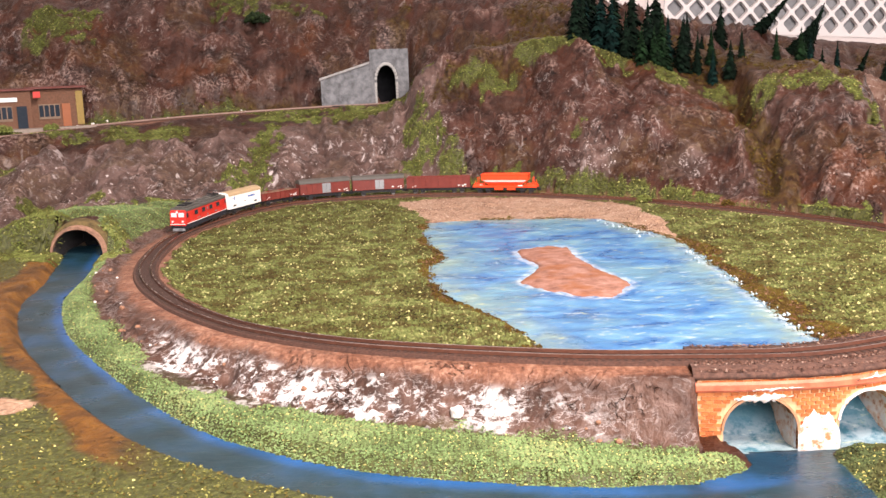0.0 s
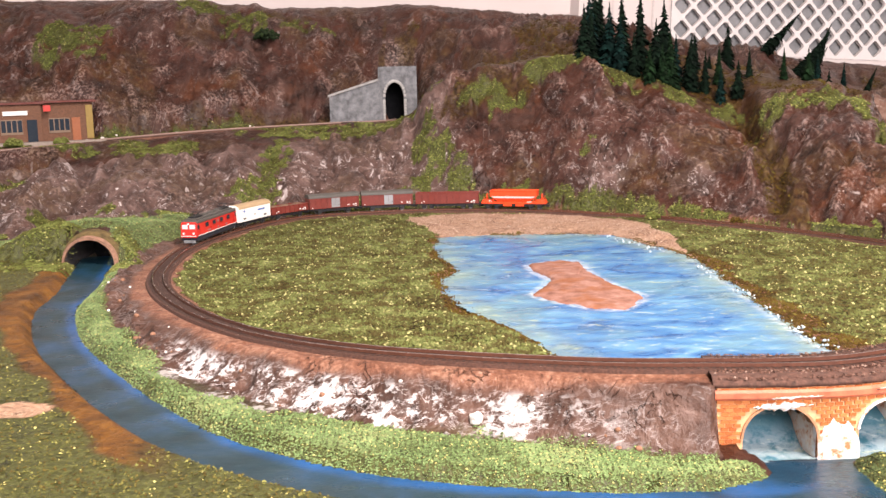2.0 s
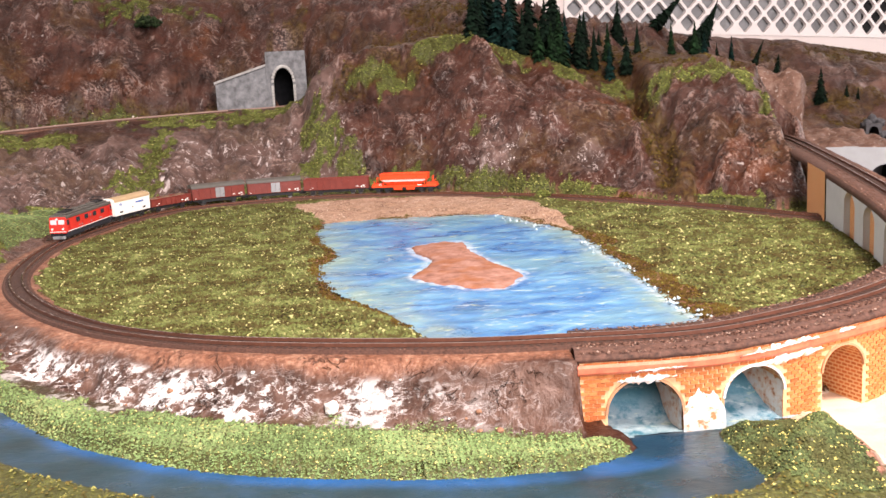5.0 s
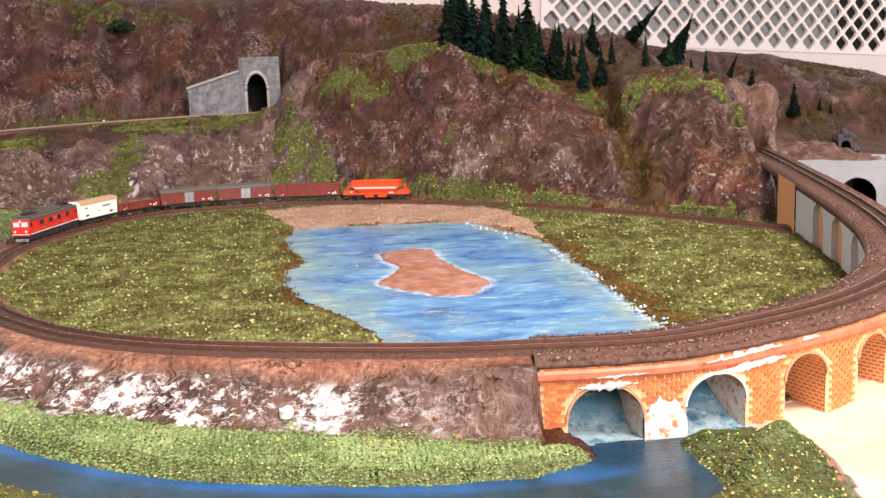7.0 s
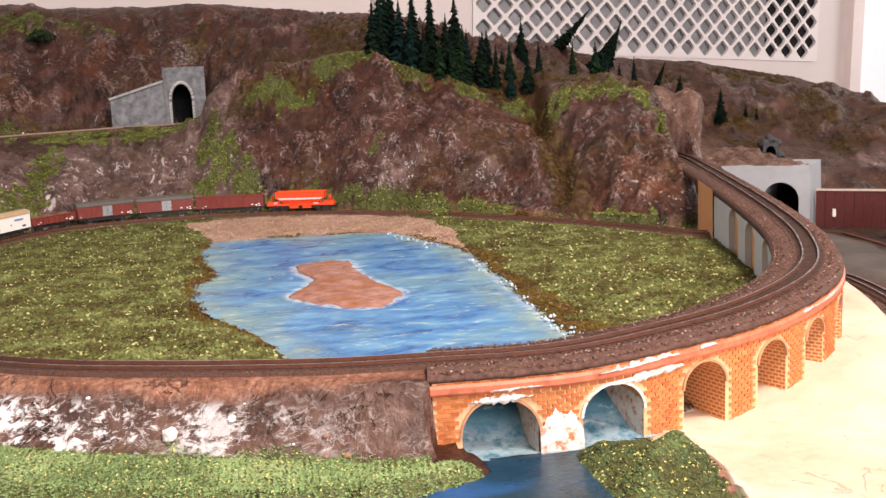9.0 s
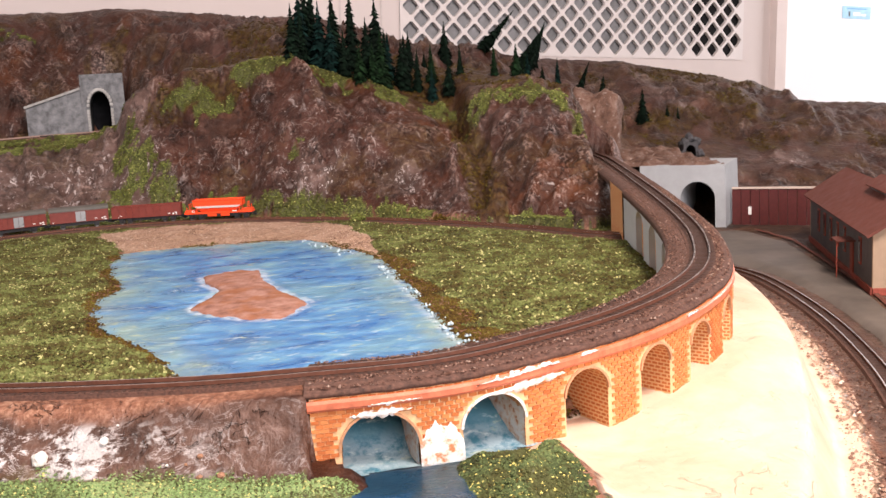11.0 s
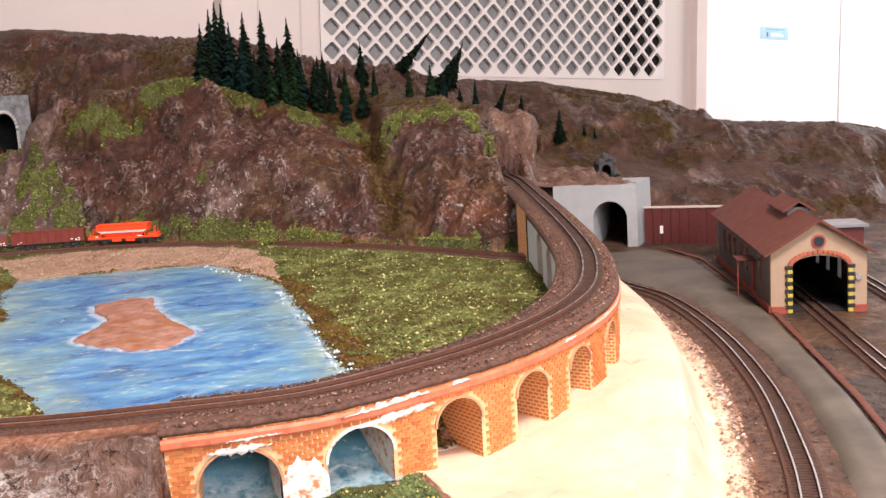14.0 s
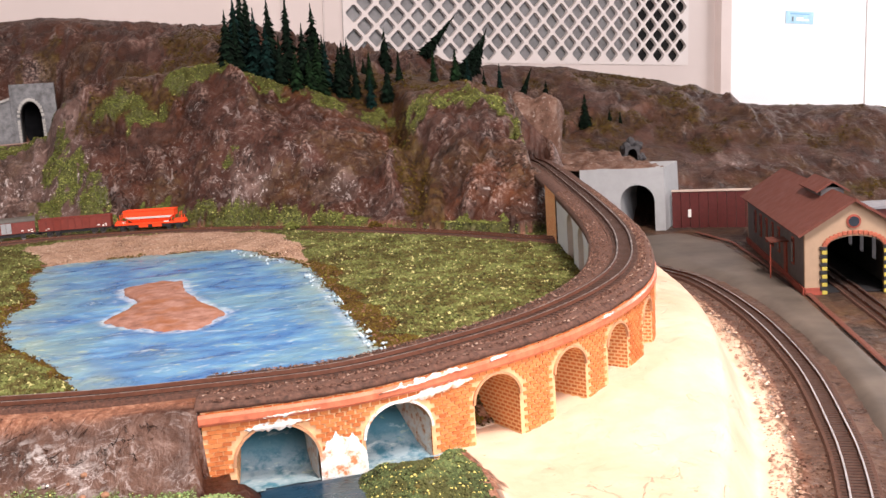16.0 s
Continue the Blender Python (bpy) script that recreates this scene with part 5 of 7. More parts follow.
def culvert():
    t = thing("culvert", "round arched culvert with a stone rim where the stream comes out", "culvert", pose(-0.345, 0.9425, -0.003, 0, 0, 4))
    seg, r0, r1 = 24, 0.0232, 0.0265
    bm = bmesh.new()
    rows = []
    for y, a, b in ((0.0, r0, r1 - 0.001), (0.004, r0, r1), (0.016, r0, r1)):
        rows.append([[bm.verts.new((r * math.cos(math.pi * 1.16 * k / seg - 0.25), y + 0.0012 * noise.noise(Vector((k, r * 300, 2))), 0.006 + r * (1 + 0.03 * noise.noise(Vector((k * 0.9, r * 200, y * 90)))) * math.sin(math.pi * 1.16 * k / seg - 0.25))) for k in range(seg + 1)] for r in (a, b)])
    for k in range(seg):
        bm.faces.new((rows[0][0][k], rows[0][0][k + 1], rows[0][1][k + 1], rows[0][1][k]))
        for p, q in zip(rows, rows[1:]):
            bm.faces.new((p[0][k], q[0][k], q[0][k + 1], p[0][k + 1]))
            bm.faces.new((p[1][k], p[1][k + 1], q[1][k + 1], q[1][k]))
    part("rim", bm, paint("culvert_rim", (0.26, 0.145, 0.095), 0.8, vary=0.5, scale=180, bump=0.6), t, "tan plaster rim")
    bm = bmesh.new()
    a, b = ([bm.verts.new((r0 * math.cos(math.pi * 1.16 * k / seg - 0.25), y, 0.006 + r0 * math.sin(math.pi * 1.16 * k / seg - 0.25))) for k in range(seg + 1)] for y in (0.004, 0.11))
    for k in range(seg):
        bm.faces.new((a[k], b[k], b[k + 1], a[k + 1]))
    part("pipe", bm, paint("culvert_grey", (0.075, 0.068, 0.070), 0.8, vary=0.3, scale=250, bump=0.4), t, "dark grey pipe inside")
    bm = bmesh.new()
    cyl(bm, (0, 0.110, 0.006), r0, 0.004, "Y", 24)
    part("dark_end", bm, NEAR_BLACK, t, "near-black disc for the dark inside the pipe")
    # earth face round the rim
    bm = bmesh.new()
    n = 28
    ring = []
    for k in range(n + 1):
        a = math.pi * 1.16 * k / n - 0.25
        ring.append([bm.verts.new((r * math.cos(a), 0.006 + y + 0.0016 * noise.noise(Vector((k * 0.7, r * 220, 5))), 0.006 + r * math.sin(a))) for r, y in ((r1 - 0.002, 0.0), (r1 + 0.001, 0.0015), (r1 + 0.003, 0.006), (r1 + 0.004, 0.018))])
    for p, q in zip(ring, ring[1:]):
        for j in range(3):
            f = bm.faces.new((p[j], p[j + 1], q[j + 1], q[j]))
            f.smooth = True
    part("earth_face", bm, paint("culvert_earth", (0.105, 0.072, 0.026), 0.9, vary=0.6, scale=140, bump=0.9), t, "mossy earth round the rim")


def road_portal():
    a = math.degrees(math.atan2(-0.6, 0.8))
    t = thing("road_tunnel", "smooth grey tunnel block with a round arch and rocky top", "tunnel portal", pose(0.611, 1.248, -0.048, 0, 0, a))
    part("portal_wall", arch_plate(0.108, 0.080, 0.0215, 0.038, 1.0, 0.10, 0.0735), paint("smooth_grey_plaster", (0.35, 0.365, 0.38), 0.7, vary=0.08, scale=60, bump=0.1), t)
    part("tunnel_lining", tube(0.0215, 0.038, 1.0, 0.1005, 0.16, 0.0735), paint("dark_lining", (0.05, 0.055, 0.06), 0.8), t, "dark tunnel inside")
    n = 34
    bm = bmesh.new()
    vs = {}
    for i in range(n + 1):
        for j in range(n + 1):
            y = 0.0015 + 0.20 * j / n
            x = -0.085 + (0.1905 - 0.60 * max(0, y - 0.015)) * i / n
            e = min(i, n - i, j, n - j) / 3
            z = max(0.0808, 0.0826 + 0.009 * noise.fractal(Vector((x, y, 0)) * 45, 1.0, 2.0, 4)) - 0.002 * max(0, 1 - e) + 0.05 * max(0, y - 0.08)
            vs[i, j] = bm.verts.new((x + 0.003 * noise.noise(Vector((x * 70, y * 70, 4))), y + 0.003 * noise.noise(Vector((x * 70, y * 70, 9))), z))
    for i in range(n):
        for j in range(n):
            f = bm.faces.new((vs[i, j], vs[i + 1, j], vs[i + 1, j + 1], vs[i, j + 1]))
            f.smooth = True
    ring = [e for e in bm.edges if e.is_boundary]
    g = bmesh.ops.extrude_edge_only(bm, edges=ring)
    for v in g["geom"]:
        if isinstance(v, bmesh.types.BMVert):
            v.co.z = 0.0790
    part("rock_slab", bm, ROCK, t, "rough reddish-brown plaster slab on top")


def rock_material():
    n = Nodes("plaster_rock", 0.65, 0, 0.35)
    f = n.noise(70, 6, 0.65)
    c = n.ramp(f, [(0.28, (0.058, 0.027, 0.017)), (0.5, (0.140, 0.072, 0.048)), (0.72, (0.25, 0.165, 0.130))])
    c = n.mix(n.math("MULTIPLY", n.ramp(n.noise(200, 4), [(0.6, 0.0), (0.72, 1.0)]), 0.5), c, (0.68, 0.62, 0.57))
    n.colour(c)
    n.bump(n.noise(180, 6, 0.7), 0.9, 0.003)
    return n.m


ROCK = rock_material()


def rock(name, at, size, seed, label):
    bm = bmesh.new()
    bmesh.ops.create_icosphere(bm, subdivisions=5, radius=1.0)
    for v in bm.verts:
        p = v.co.copy()
        p = p / (abs(p.x) ** 5 + abs(p.y) ** 5 + abs(p.z) ** 5) ** 0.2
        k = 1 + 0.12 * noise.fractal(p * 1.3 + Vector((seed, 0, 0)), 1.0, 2.0, 5) + 0.10 * abs(noise.noise(p * 4 + Vector((0, seed, 0))))
        v.co = Vector((p.x * size[0], p.y * size[1], p.z * size[2])) * k
    for f in bm.faces:
        f.smooth = True
    ob = part(name, bm, ROCK)
    ob.matrix_world = pose(*at)
    return tagged(ob, label, "rock")


CAVE_GREY = paint("dark_cave_rock", (0.055, 0.053, 0.057), 0.8, vary=0.6, scale=150, bump=0.6)


def cave():
    """Small stone mouth in the far hillside."""
    x, y = 0.770, 1.425
    z = float(lie(x, y)) - 0.006
    t = thing("small_tunnel", "small grey stone tunnel mouth in the far hillside", "tunnel portal", pose(x - 0.013, y, z, 0, 0, -10))
    part("portal_wall", arch_plate(0.022, 0.030, 0.0075, 0.014, 1.6, 0.03), CAVE_GREY, t)
    part("tunnel_lining", tube(0.0075, 0.014, 1.6, 0.012, 0.029, 0.013), NEAR_BLACK, t, "black tunnel inside")
    for k, (a, b, q) in enumerate(((0.001, 0.003, 0.012), (0.025, 0.003, 0.013), (0.013, 0.012, 0.012), (0.004, 0.010, 0.030), (0.023, 0.012, 0.030))):
        bm = bmesh.new()
        bmesh.ops.create_icosphere(bm, subdivisions=3, radius=0.0062)
        for v in bm.verts:
            v.co = v.co * (1 + 0.5 * noise.fractal(v.co * 160 + Vector((k * 3, 0, 0)), 1.0, 2.0, 3)) + Vector((a, b, q if k != 2 else 0.036))
        part("rock_block", bm, CAVE_GREY, t)


hill_portal()
cave()
culvert()
road_portal()
rock("rock_outcrop", (0.599, 1.385, 0.050, 0, 6, -25), (0.037, 0.040, 0.076), 2.0, "bare pinkish plaster rock cheek beside the track")

# ---- roads and yard ----
def strip_mesh(name, left, right, z, n, mat, label, category, drop=0.0045):
    v, f = [], []
    for k in range(n + 1):
        a, b = left(k / n), right(k / n)
        for j in range(7):
            q = a.lerp(b, j / 6)
            v.append((q.x, q.y, z - (drop if j in (0, 6) else 0.0) + 0.0006 * noise.noise(Vector((q.x * 40, q.y * 40, 0)))))
        if k:
            for j in range(6):
                c = (k - 1) * 7 + j
                f.append((c, c + 1, c + 8, c + 7))
    return tagged(new(name, mesh_from(name, v, f, mat, True)), label, category, kind="structure")


ROAD = paint("grey_card_road", (0.105, 0.086, 0.070), 0.55, vary=0.4, scale=18, bump=0.25)
KERB = paint("red_kerb_paint", (0.13, 0.042, 0.027), 0.7, vary=0.3)
RIGHT_Y, RIGHT_X = [1.20, 1.06, 0.80, 0.56, 0.45, 0.30], [0.715, 0.708, 0.624, 0.527, 0.476, 0.405]


def road_left(u):
    return SIDING.at(0.03 + u * (SIDING.length - 0.04), -0.0195)


def road_right(u):
    y = road_left(u).y
    x = np.interp(-y, [-v for v in RIGHT_Y], RIGHT_X)
    return Vector((max(x, road_left(u).x + 0.01), y - 0.012, 0))


strip_mesh("road", road_left, road_right, -0.0435, 60, ROAD, "worn grey card road beside the siding", "road")
strip_mesh("kerb", road_right, lambda u: road_right(u) + Vector((0.005, 0, 0)), -0.0440, 60, KERB, "red painted road edge", "kerb", 0.0006)
SHED_AT = pose(0.6196, 0.7781, -0.0462, 0, 0, -22.1)


def shed_point(x, y):
    return SHED_AT @ Vector((x, y, 0))


YARD = Way([(*shed_point(0.0393, y).xy, -0.0420) for y in (0.27, 0.1, -0.05, -0.2, -0.42)], 0.006)
track("yard_track", YARD, 0.0, YARD.length, "single track leading into the engine shed")
YARD2 = Way([(*shed_point(0.115, y).xy, -0.0420) for y in (0.34, 0.2, 0.05, -0.1, -0.4)], 0.006)
track("yard_track_outer", YARD2, 0.0, YARD2.length, "single track past the engine shed, shiny rails")

# ---- walls of the room ----
WALL_O, WALL_A = Vector((0.42, 2.10, 0)), 18.0
WALL_M = Matrix.Translation(WALL_O) @ Matrix.Rotation(radians(WALL_A), 4, "Z") @ Matrix.Rotation(radians(2.77), 4, "Y")


def wall_box(name, u0, u1, z0, z1, y0, y1, mat, label, category="wall"):
    bm = bmesh.new()
    box(bm, ((u0 + u1) / 2, (y0 + y1) / 2, (z0 + z1) / 2), (u1 - u0, y1 - y0, z1 - z0))
    ob = part(name, bm, mat)
    ob.matrix_world = WALL_M
    return tagged(ob, label, category, kind="structure")


PITCH_U, PITCH_Z, Z0, U_R = 0.0513, 0.0481, 0.2391, 0.9600
COLS, ROWS_N = 18, 28
L_U0, L_U1 = U_R - COLS * PITCH_U, U_R + PITCH_U
L_Z0, L_Z1 = Z0 - PITCH_Z / 2, Z0 + PITCH_Z * (ROWS_N + 1) / 2
wall_box("wall_lattice_right", L_U1, 1.128, -0.9, 1.8, 0.0, 0.05, WALL_PINK, "smooth off-white wall panel beside the lattice")
wall_box("wall_lit_panel", 1.128, 3.3, -0.9, 1.8, 0.0, 0.05, WALL_LIT, "smooth wall panel, coloured whiter for the light on it")
wall_box("wall_lattice_left", -0.17, L_U0, -0.9, 1.8, 0.0, 0.05, WALL_PINK, "smooth off-white wall panel with thin seams")
wall_box("wall_lattice_below", L_U0, L_U1, -0.9, L_Z0, 0.0, 0.05, WALL_PINK, "off-white wall below the lattice")
wall_box("wall_lattice_above", L_U0, L_U1, L_Z1, 1.8, 0.0, 0.05, WALL_PINK, "off-white wall above the lattice")
wall_box("board_behind_lattice", L_U0 + 0.001, 0.850, L_Z0, L_Z1, 0.014, 0.022, GREY_BEHIND, "grey boards seen through the lattice", "backing")
# black board in place of the unlit hollow behind the lattice
wall_box("dark_gap_board", 0.8505, L_U1 - 0.001, L_Z0, L_Z1, 0.016, 0.024, DARK_BEHIND, "near-black board standing in for the dark hollow behind the lattice", "backing")
wall_box("wall_post", 1.109, 1.146, -0.9, 1.8, -0.022, 0.0, paint("pinkish_post", (0.66, 0.57, 0.54), 0.6, vary=0.04, scale=12), "pinkish vertical post on the wall", "post")
for u in (-0.0981, -0.0073, 1.734):
    wall_box("panel_seam", u, u + 0.004, -0.9, 1.8, -0.0015, -0.0003, paint("seam_light", (0.52, 0.46, 0.44)), "thin vertical seam between wall panels", "trim")


def lattice():
    """Thin panel of diamond openings; the rim is closed by solid diamonds cut off at its edges."""
    bm = bmesh.new()
    hw, hz = PITCH_U / 2, PITCH_Z / 2
    for j in range(-1, ROWS_N + 2):
        odd = j % 2
        for i in range(-1, COLS + 1):
            cx, cz = U_R - (i + 0.5 * odd) * PITCH_U, Z0 + j * hz
            solid = j < 0 or j > ROWS_N or i == COLS or (i == -1 and not odd)
            o = [(1, 0), (0, 1), (-1, 0), (0, -1)]
            if solid:
                q = [(min(max(cx + a * hw, L_U0), L_U1), max(cz + b * hz, L_Z0)) for a, b in o]
                if len(set(q)) > 2:
                    v = [bm.verts.new((a, -0.002, b)) for k, (a, b) in enumerate(q) if (a, b) not in q[:k]]
                    bm.faces.new(v[::-1])
                continue
            ring = [(cx + a * hw, cz + b * hz) for a, b in o]
            fr = [bm.verts.new((a, -0.002, b)) for a, b in ring]
            # rounded diamond opening: two points to each corner
            hole = []
            for k, (a, b) in enumerate(o):
                p, n_ = o[k - 1], o[(k + 1) % 4]
                for w in (p, n_):
                    hole.append((cx + (a * 0.88 + w[0] * 0.12) * hw * 0.82, cz + (b * 0.88 + w[1] * 0.12) * hz * 0.82))
            fi = [bm.verts.new((a, -0.002, b)) for a, b in hole]
            bi = [bm.verts.new((a, 0.007, b)) for a, b in hole]
            for k in range(4):
                bm.faces.new((fr[k], fi[2 * k], fi[2 * k + 1]))
                n_ = (k + 1) % 4
                bm.faces.new((fr[n_], fr[k], fi[2 * k + 1], fi[2 * n_]))
            for k in range(8):
                bm.faces.new((fi[(k + 1) % 8], fi[k], bi[k], bi[(k + 1) % 8]))
    bmesh.ops.remove_doubles(bm, verts=bm.verts, dist=1e-5)
    ob = part("lattice_panel", bm, LATTICE)
    ob.matrix_world = WALL_M
    tagged(ob, "white panel pierced by a grid of diamond holes", "lattice", kind="structure")


lattice()


def sticker():
    t = thing("wall_sticker", "small light blue printed label stuck on the wall", "sticker", WALL_M @ pose(1.440, -0.0008, 0.3465, 0, 0, 0))
    bm = bmesh.new()
    box(bm, (0, 0, 0), (0.1155, 0.001, 0.033))
    part("paper", bm, paint("light_blue_paper", (0.36, 0.62, 0.80), 0.5, vary=0.15, scale=60), t)
    for x, z, w, h, c in ((-0.030, -0.004, 0.006, 0.012, 0), (0.0, -0.004, 0.030, 0.010, 1), (0.028, -0.006, 0.020, 0.006, 1), (0.0, 0.010, 0.08, 0.003, 2)):
        bm = bmesh.new()
        box(bm, (x, -0.0008, z), (w, 0.0006, h))
        part("print_bar", bm, (paint("ink_dark", (0.08, 0.10, 0.14)), paint("ink_white", (0.8, 0.82, 0.84)), paint("ink_blue", (0.16, 0.42, 0.68)))[c], t)


sticker()


def room_box(name, c, size, mat, label, category):
    bm = bmesh.new()
    box(bm, c, size)
    return tagged(part(name, bm, mat), label, category, kind="structure")


room_box("wall_back", (-0.96, 2.12, 0.45), (2.56, 0.06, 2.7), WALL_PINK, "plain off-white wall behind the hills", "wall")
# unseen wall with an opening added for the left light
for nm, y0, y1, z0, z1, lb in (("wall_left_near", -2.0, -0.2, -0.9, 1.8, "beside"), ("wall_left_far", 1.0, 2.6, -0.9, 1.8, "beside"), ("wall_left_below", -0.2, 1.0, -0.9, 0.30, "below"), ("wall_left_above", -0.2, 1.0, 1.20, 1.8, "above")):
    room_box(nm, (-2.27, (y0 + y1) / 2, (z0 + z1) / 2), (0.06, y1 - y0, z1 - z0), WALL_DULL, "plain grey wall %s the left window" % lb, "wall")
# unseen wall with an opening made for the assumed side light
for nm, y0, y1, z0, z1, lb in (("wall_right_near", -2.0, 1.5, -0.9, 1.8, "beside"), ("wall_right_far", 2.5, 3.2, -0.9, 1.8, "beside"), ("wall_right_below", 1.5, 2.5, -0.9, 0.35, "below"), ("wall_right_above", 1.5, 2.5, 1.25, 1.8, "above")):
    room_box(nm, (3.45, (y0 + y1) / 2, (z0 + z1) / 2), (0.06, y1 - y0, z1 - z0), WALL_DULL, "plain grey wall %s the side window" % lb, "wall")
# unseen front wall and ceiling close the room and hold back bounced light
WIN = (-0.1, 2.3, 0.35, 1.55)
room_box("wall_front_left", ((-2.3 + WIN[0]) / 2, -1.95, 0.45), (WIN[0] + 2.3, 0.08, 2.7), WALL_DULL, "unseen dull grey wall beside the assumed window", "wall")
room_box("wall_front_right", ((3.5 + WIN[1]) / 2, -1.95, 0.45), (3.5 - WIN[1], 0.08, 2.7), WALL_DULL, "unseen dull grey wall beside the assumed window", "wall")
room_box("wall_front_below", ((WIN[0] + WIN[1]) / 2, -1.95, (-0.9 + WIN[2]) / 2), (WIN[1] - WIN[0], 0.08, WIN[2] + 0.9), WALL_DULL, "unseen dull grey wall below the assumed window", "wall")
room_box("wall_front_above", ((WIN[0] + WIN[1]) / 2, -1.95, (1.8 + WIN[3]) / 2), (WIN[1] - WIN[0], 0.08, 1.8 - WIN[3]), WALL_DULL, "unseen dull grey wall above the assumed window", "wall")
room_box("floor", (0.6, 0.60, -0.93), (5.9, 5.5, 0.06), paint("room_floor", (0.30, 0.24, 0.19), 0.6, vary=0.2, scale=10), "plain brown room floor", "floor")
room_box("ceiling", (0.6, 0.60, 1.83), (5.9, 5.5, 0.06), WALL_DULL, "unseen dull grey ceiling", "ceiling")


def table():
    t = thing("layout_table", "plain wooden table that carries the model landscape", "table")
    wood = paint("plywood", (0.42, 0.29, 0.17), 0.6, vary=0.2, scale=30)
    bm = bmesh.new()
    box(bm, (0.28, 1.145, -0.075), (2.36, 1.86, 0.018), 0.002)
    part("tabletop", bm, wood, t)
    for c, s in (((0.28, 0.217, -0.064), (2.36, 0.008, 0.09)), ((0.28, 2.066, -0.02), (2.36, 0.006, 0.09)), ((-0.904, 1.14, -0.03), (0.008, 1.85, 0.11)), ((1.462, 1.14, -0.064), (0.008, 1.85, 0.06))):
        bm = bmesh.new()
        box(bm, c, s, 0.001)
        part("side_board", bm, wood, t)
    for x in (-0.82, 0.28, 1.38):
        for y in (0.30, 1.98):
            bm = bmesh.new()
            box(bm, (x, y, -0.492), (0.06, 0.06, 0.816), 0.004)
            part("leg", bm, wood, t)


table()

# ---- rolling stock ----
RED = paint("signal_red", (0.55, 0.028, 0.020), 0.35, vary=0.08, scale=80, bump=0)
ROOF_GREY = paint("dull_grey_roof", (0.085, 0.078, 0.068), 0.6, vary=0.15, scale=150)
BLACK = paint("matt_black", (0.014, 0.014, 0.016), 0.55)
DARK_BLUE = paint("dark_frame", (0.020, 0.022, 0.032), 0.5)
GLASS = paint("dark_window", (0.022, 0.030, 0.042), 0.12, bump=0)
CREAM = paint("white_body", (0.82, 0.80, 0.74), 0.4, vary=0.03, scale=60, bump=0)
OXIDE = paint("oxide_brown", (0.165, 0.030, 0.021), 0.5, vary=0.15, scale=150)
ORANGE = paint("bright_orange_red", (0.86, 0.075, 0.022), 0.35, vary=0.05, scale=60, bump=0)
SILVER = paint("silver_door", (0.30, 0.31, 0.32), 0.35, 0.3, vary=0.06)
PRINT_WHITE = paint("white_print", (0.80, 0.79, 0.76), 0.5, vary=0.05)
PRINT_BLUE = paint("blue_print", (0.03, 0.12, 0.42), 0.5, vary=0.05)
LOAD = paint("brown_load", (0.16, 0.095, 0.06), 0.9, vary=0.5, scale=600, bump=0.9)
CREAM_ROOF = paint("tan_roof", (0.42, 0.30, 0.17), 0.6, vary=0.12)
STEEL = paint("wheel_steel", (0.22, 0.21, 0.20), 0.35, 0.9)


def one(name, boxes, mat, parent, label="", bevel=0.0002):
    bm = bmesh.new()
    for c, s in boxes:
        box(bm, c, s, bevel)
    return part(name, bm, mat, parent, label)


def wheelset(parent, x, r=0.0029):
    bm = bmesh.new()
    for y in (-0.0046, 0.0046):
        cyl(bm, (x, y, r), r, 0.0012, "Y", 16)
    cyl(bm, (x, 0, r), 0.0006, 0.0095, "Y", 8)
    part("wheelset", bm, STEEL, parent)


def running_gear(parent, length, axles, height=0.0072):
    """Frame, wheels with axle boxes, buffers and couplings."""
    one("underframe", [((0, 0, height - 0.0009), (length - 0.002, 0.0130, 0.0018)), ((0, 0.0055, height - 0.0025), (length * 0.5, 0.0010, 0.0016)), ((0, -0.0055, height - 0.0025), (length * 0.5, 0.0010, 0.0016))], BLACK, parent)
    for x in axles:
        wheelset(parent, x)
        one("axle_guard", [((x, s * 0.0064, 0.0040), (0.0054, 0.0012, 0.0040)) for s in (-1, 1)] + [((x, s * 0.0071, 0.0033), (0.0020, 0.0010, 0.0020)) for s in (-1, 1)], BLACK, parent)
    for s in (-1, 1):
        bm = bmesh.new()
        for y in (-0.0050, 0.0050):
            cyl(bm, (s * (length / 2 + 0.0005), y, height - 0.0006), 0.0006, 0.0030, "X", 8)
            cyl(bm, (s * (length / 2 + 0.0018), y, height - 0.0006), 0.0013, 0.0005, "X", 12)
        part("buffers", bm, BLACK, parent)
        one("coupling", [((s * (length / 2 + 0.0012), 0, 0.0046), (0.0046, 0.0030, 0.0022))], BLACK, parent)


def barrel_roof(length, width, z0, rise, over=0.0006):
    pts = [(-width / 2 - over, z0)] + [(-(width / 2 + over) * math.cos(math.pi * k / 14), z0 + 0.0006 + rise * math.sin(math.pi * k / 14) ** 0.75) for k in range(15)] + [(width / 2 + over, z0)]
    return prism(pts, -length / 2 - over, length / 2 + over)


def marks(parent, spots, mat, side_y):
    """Small lettering blocks on a body side, as plain bars."""
    for x, z, w, h in spots:
        one("lettering", [((x, side_y, z), (w, 0.00035, h))], mat, parent, bevel=0)


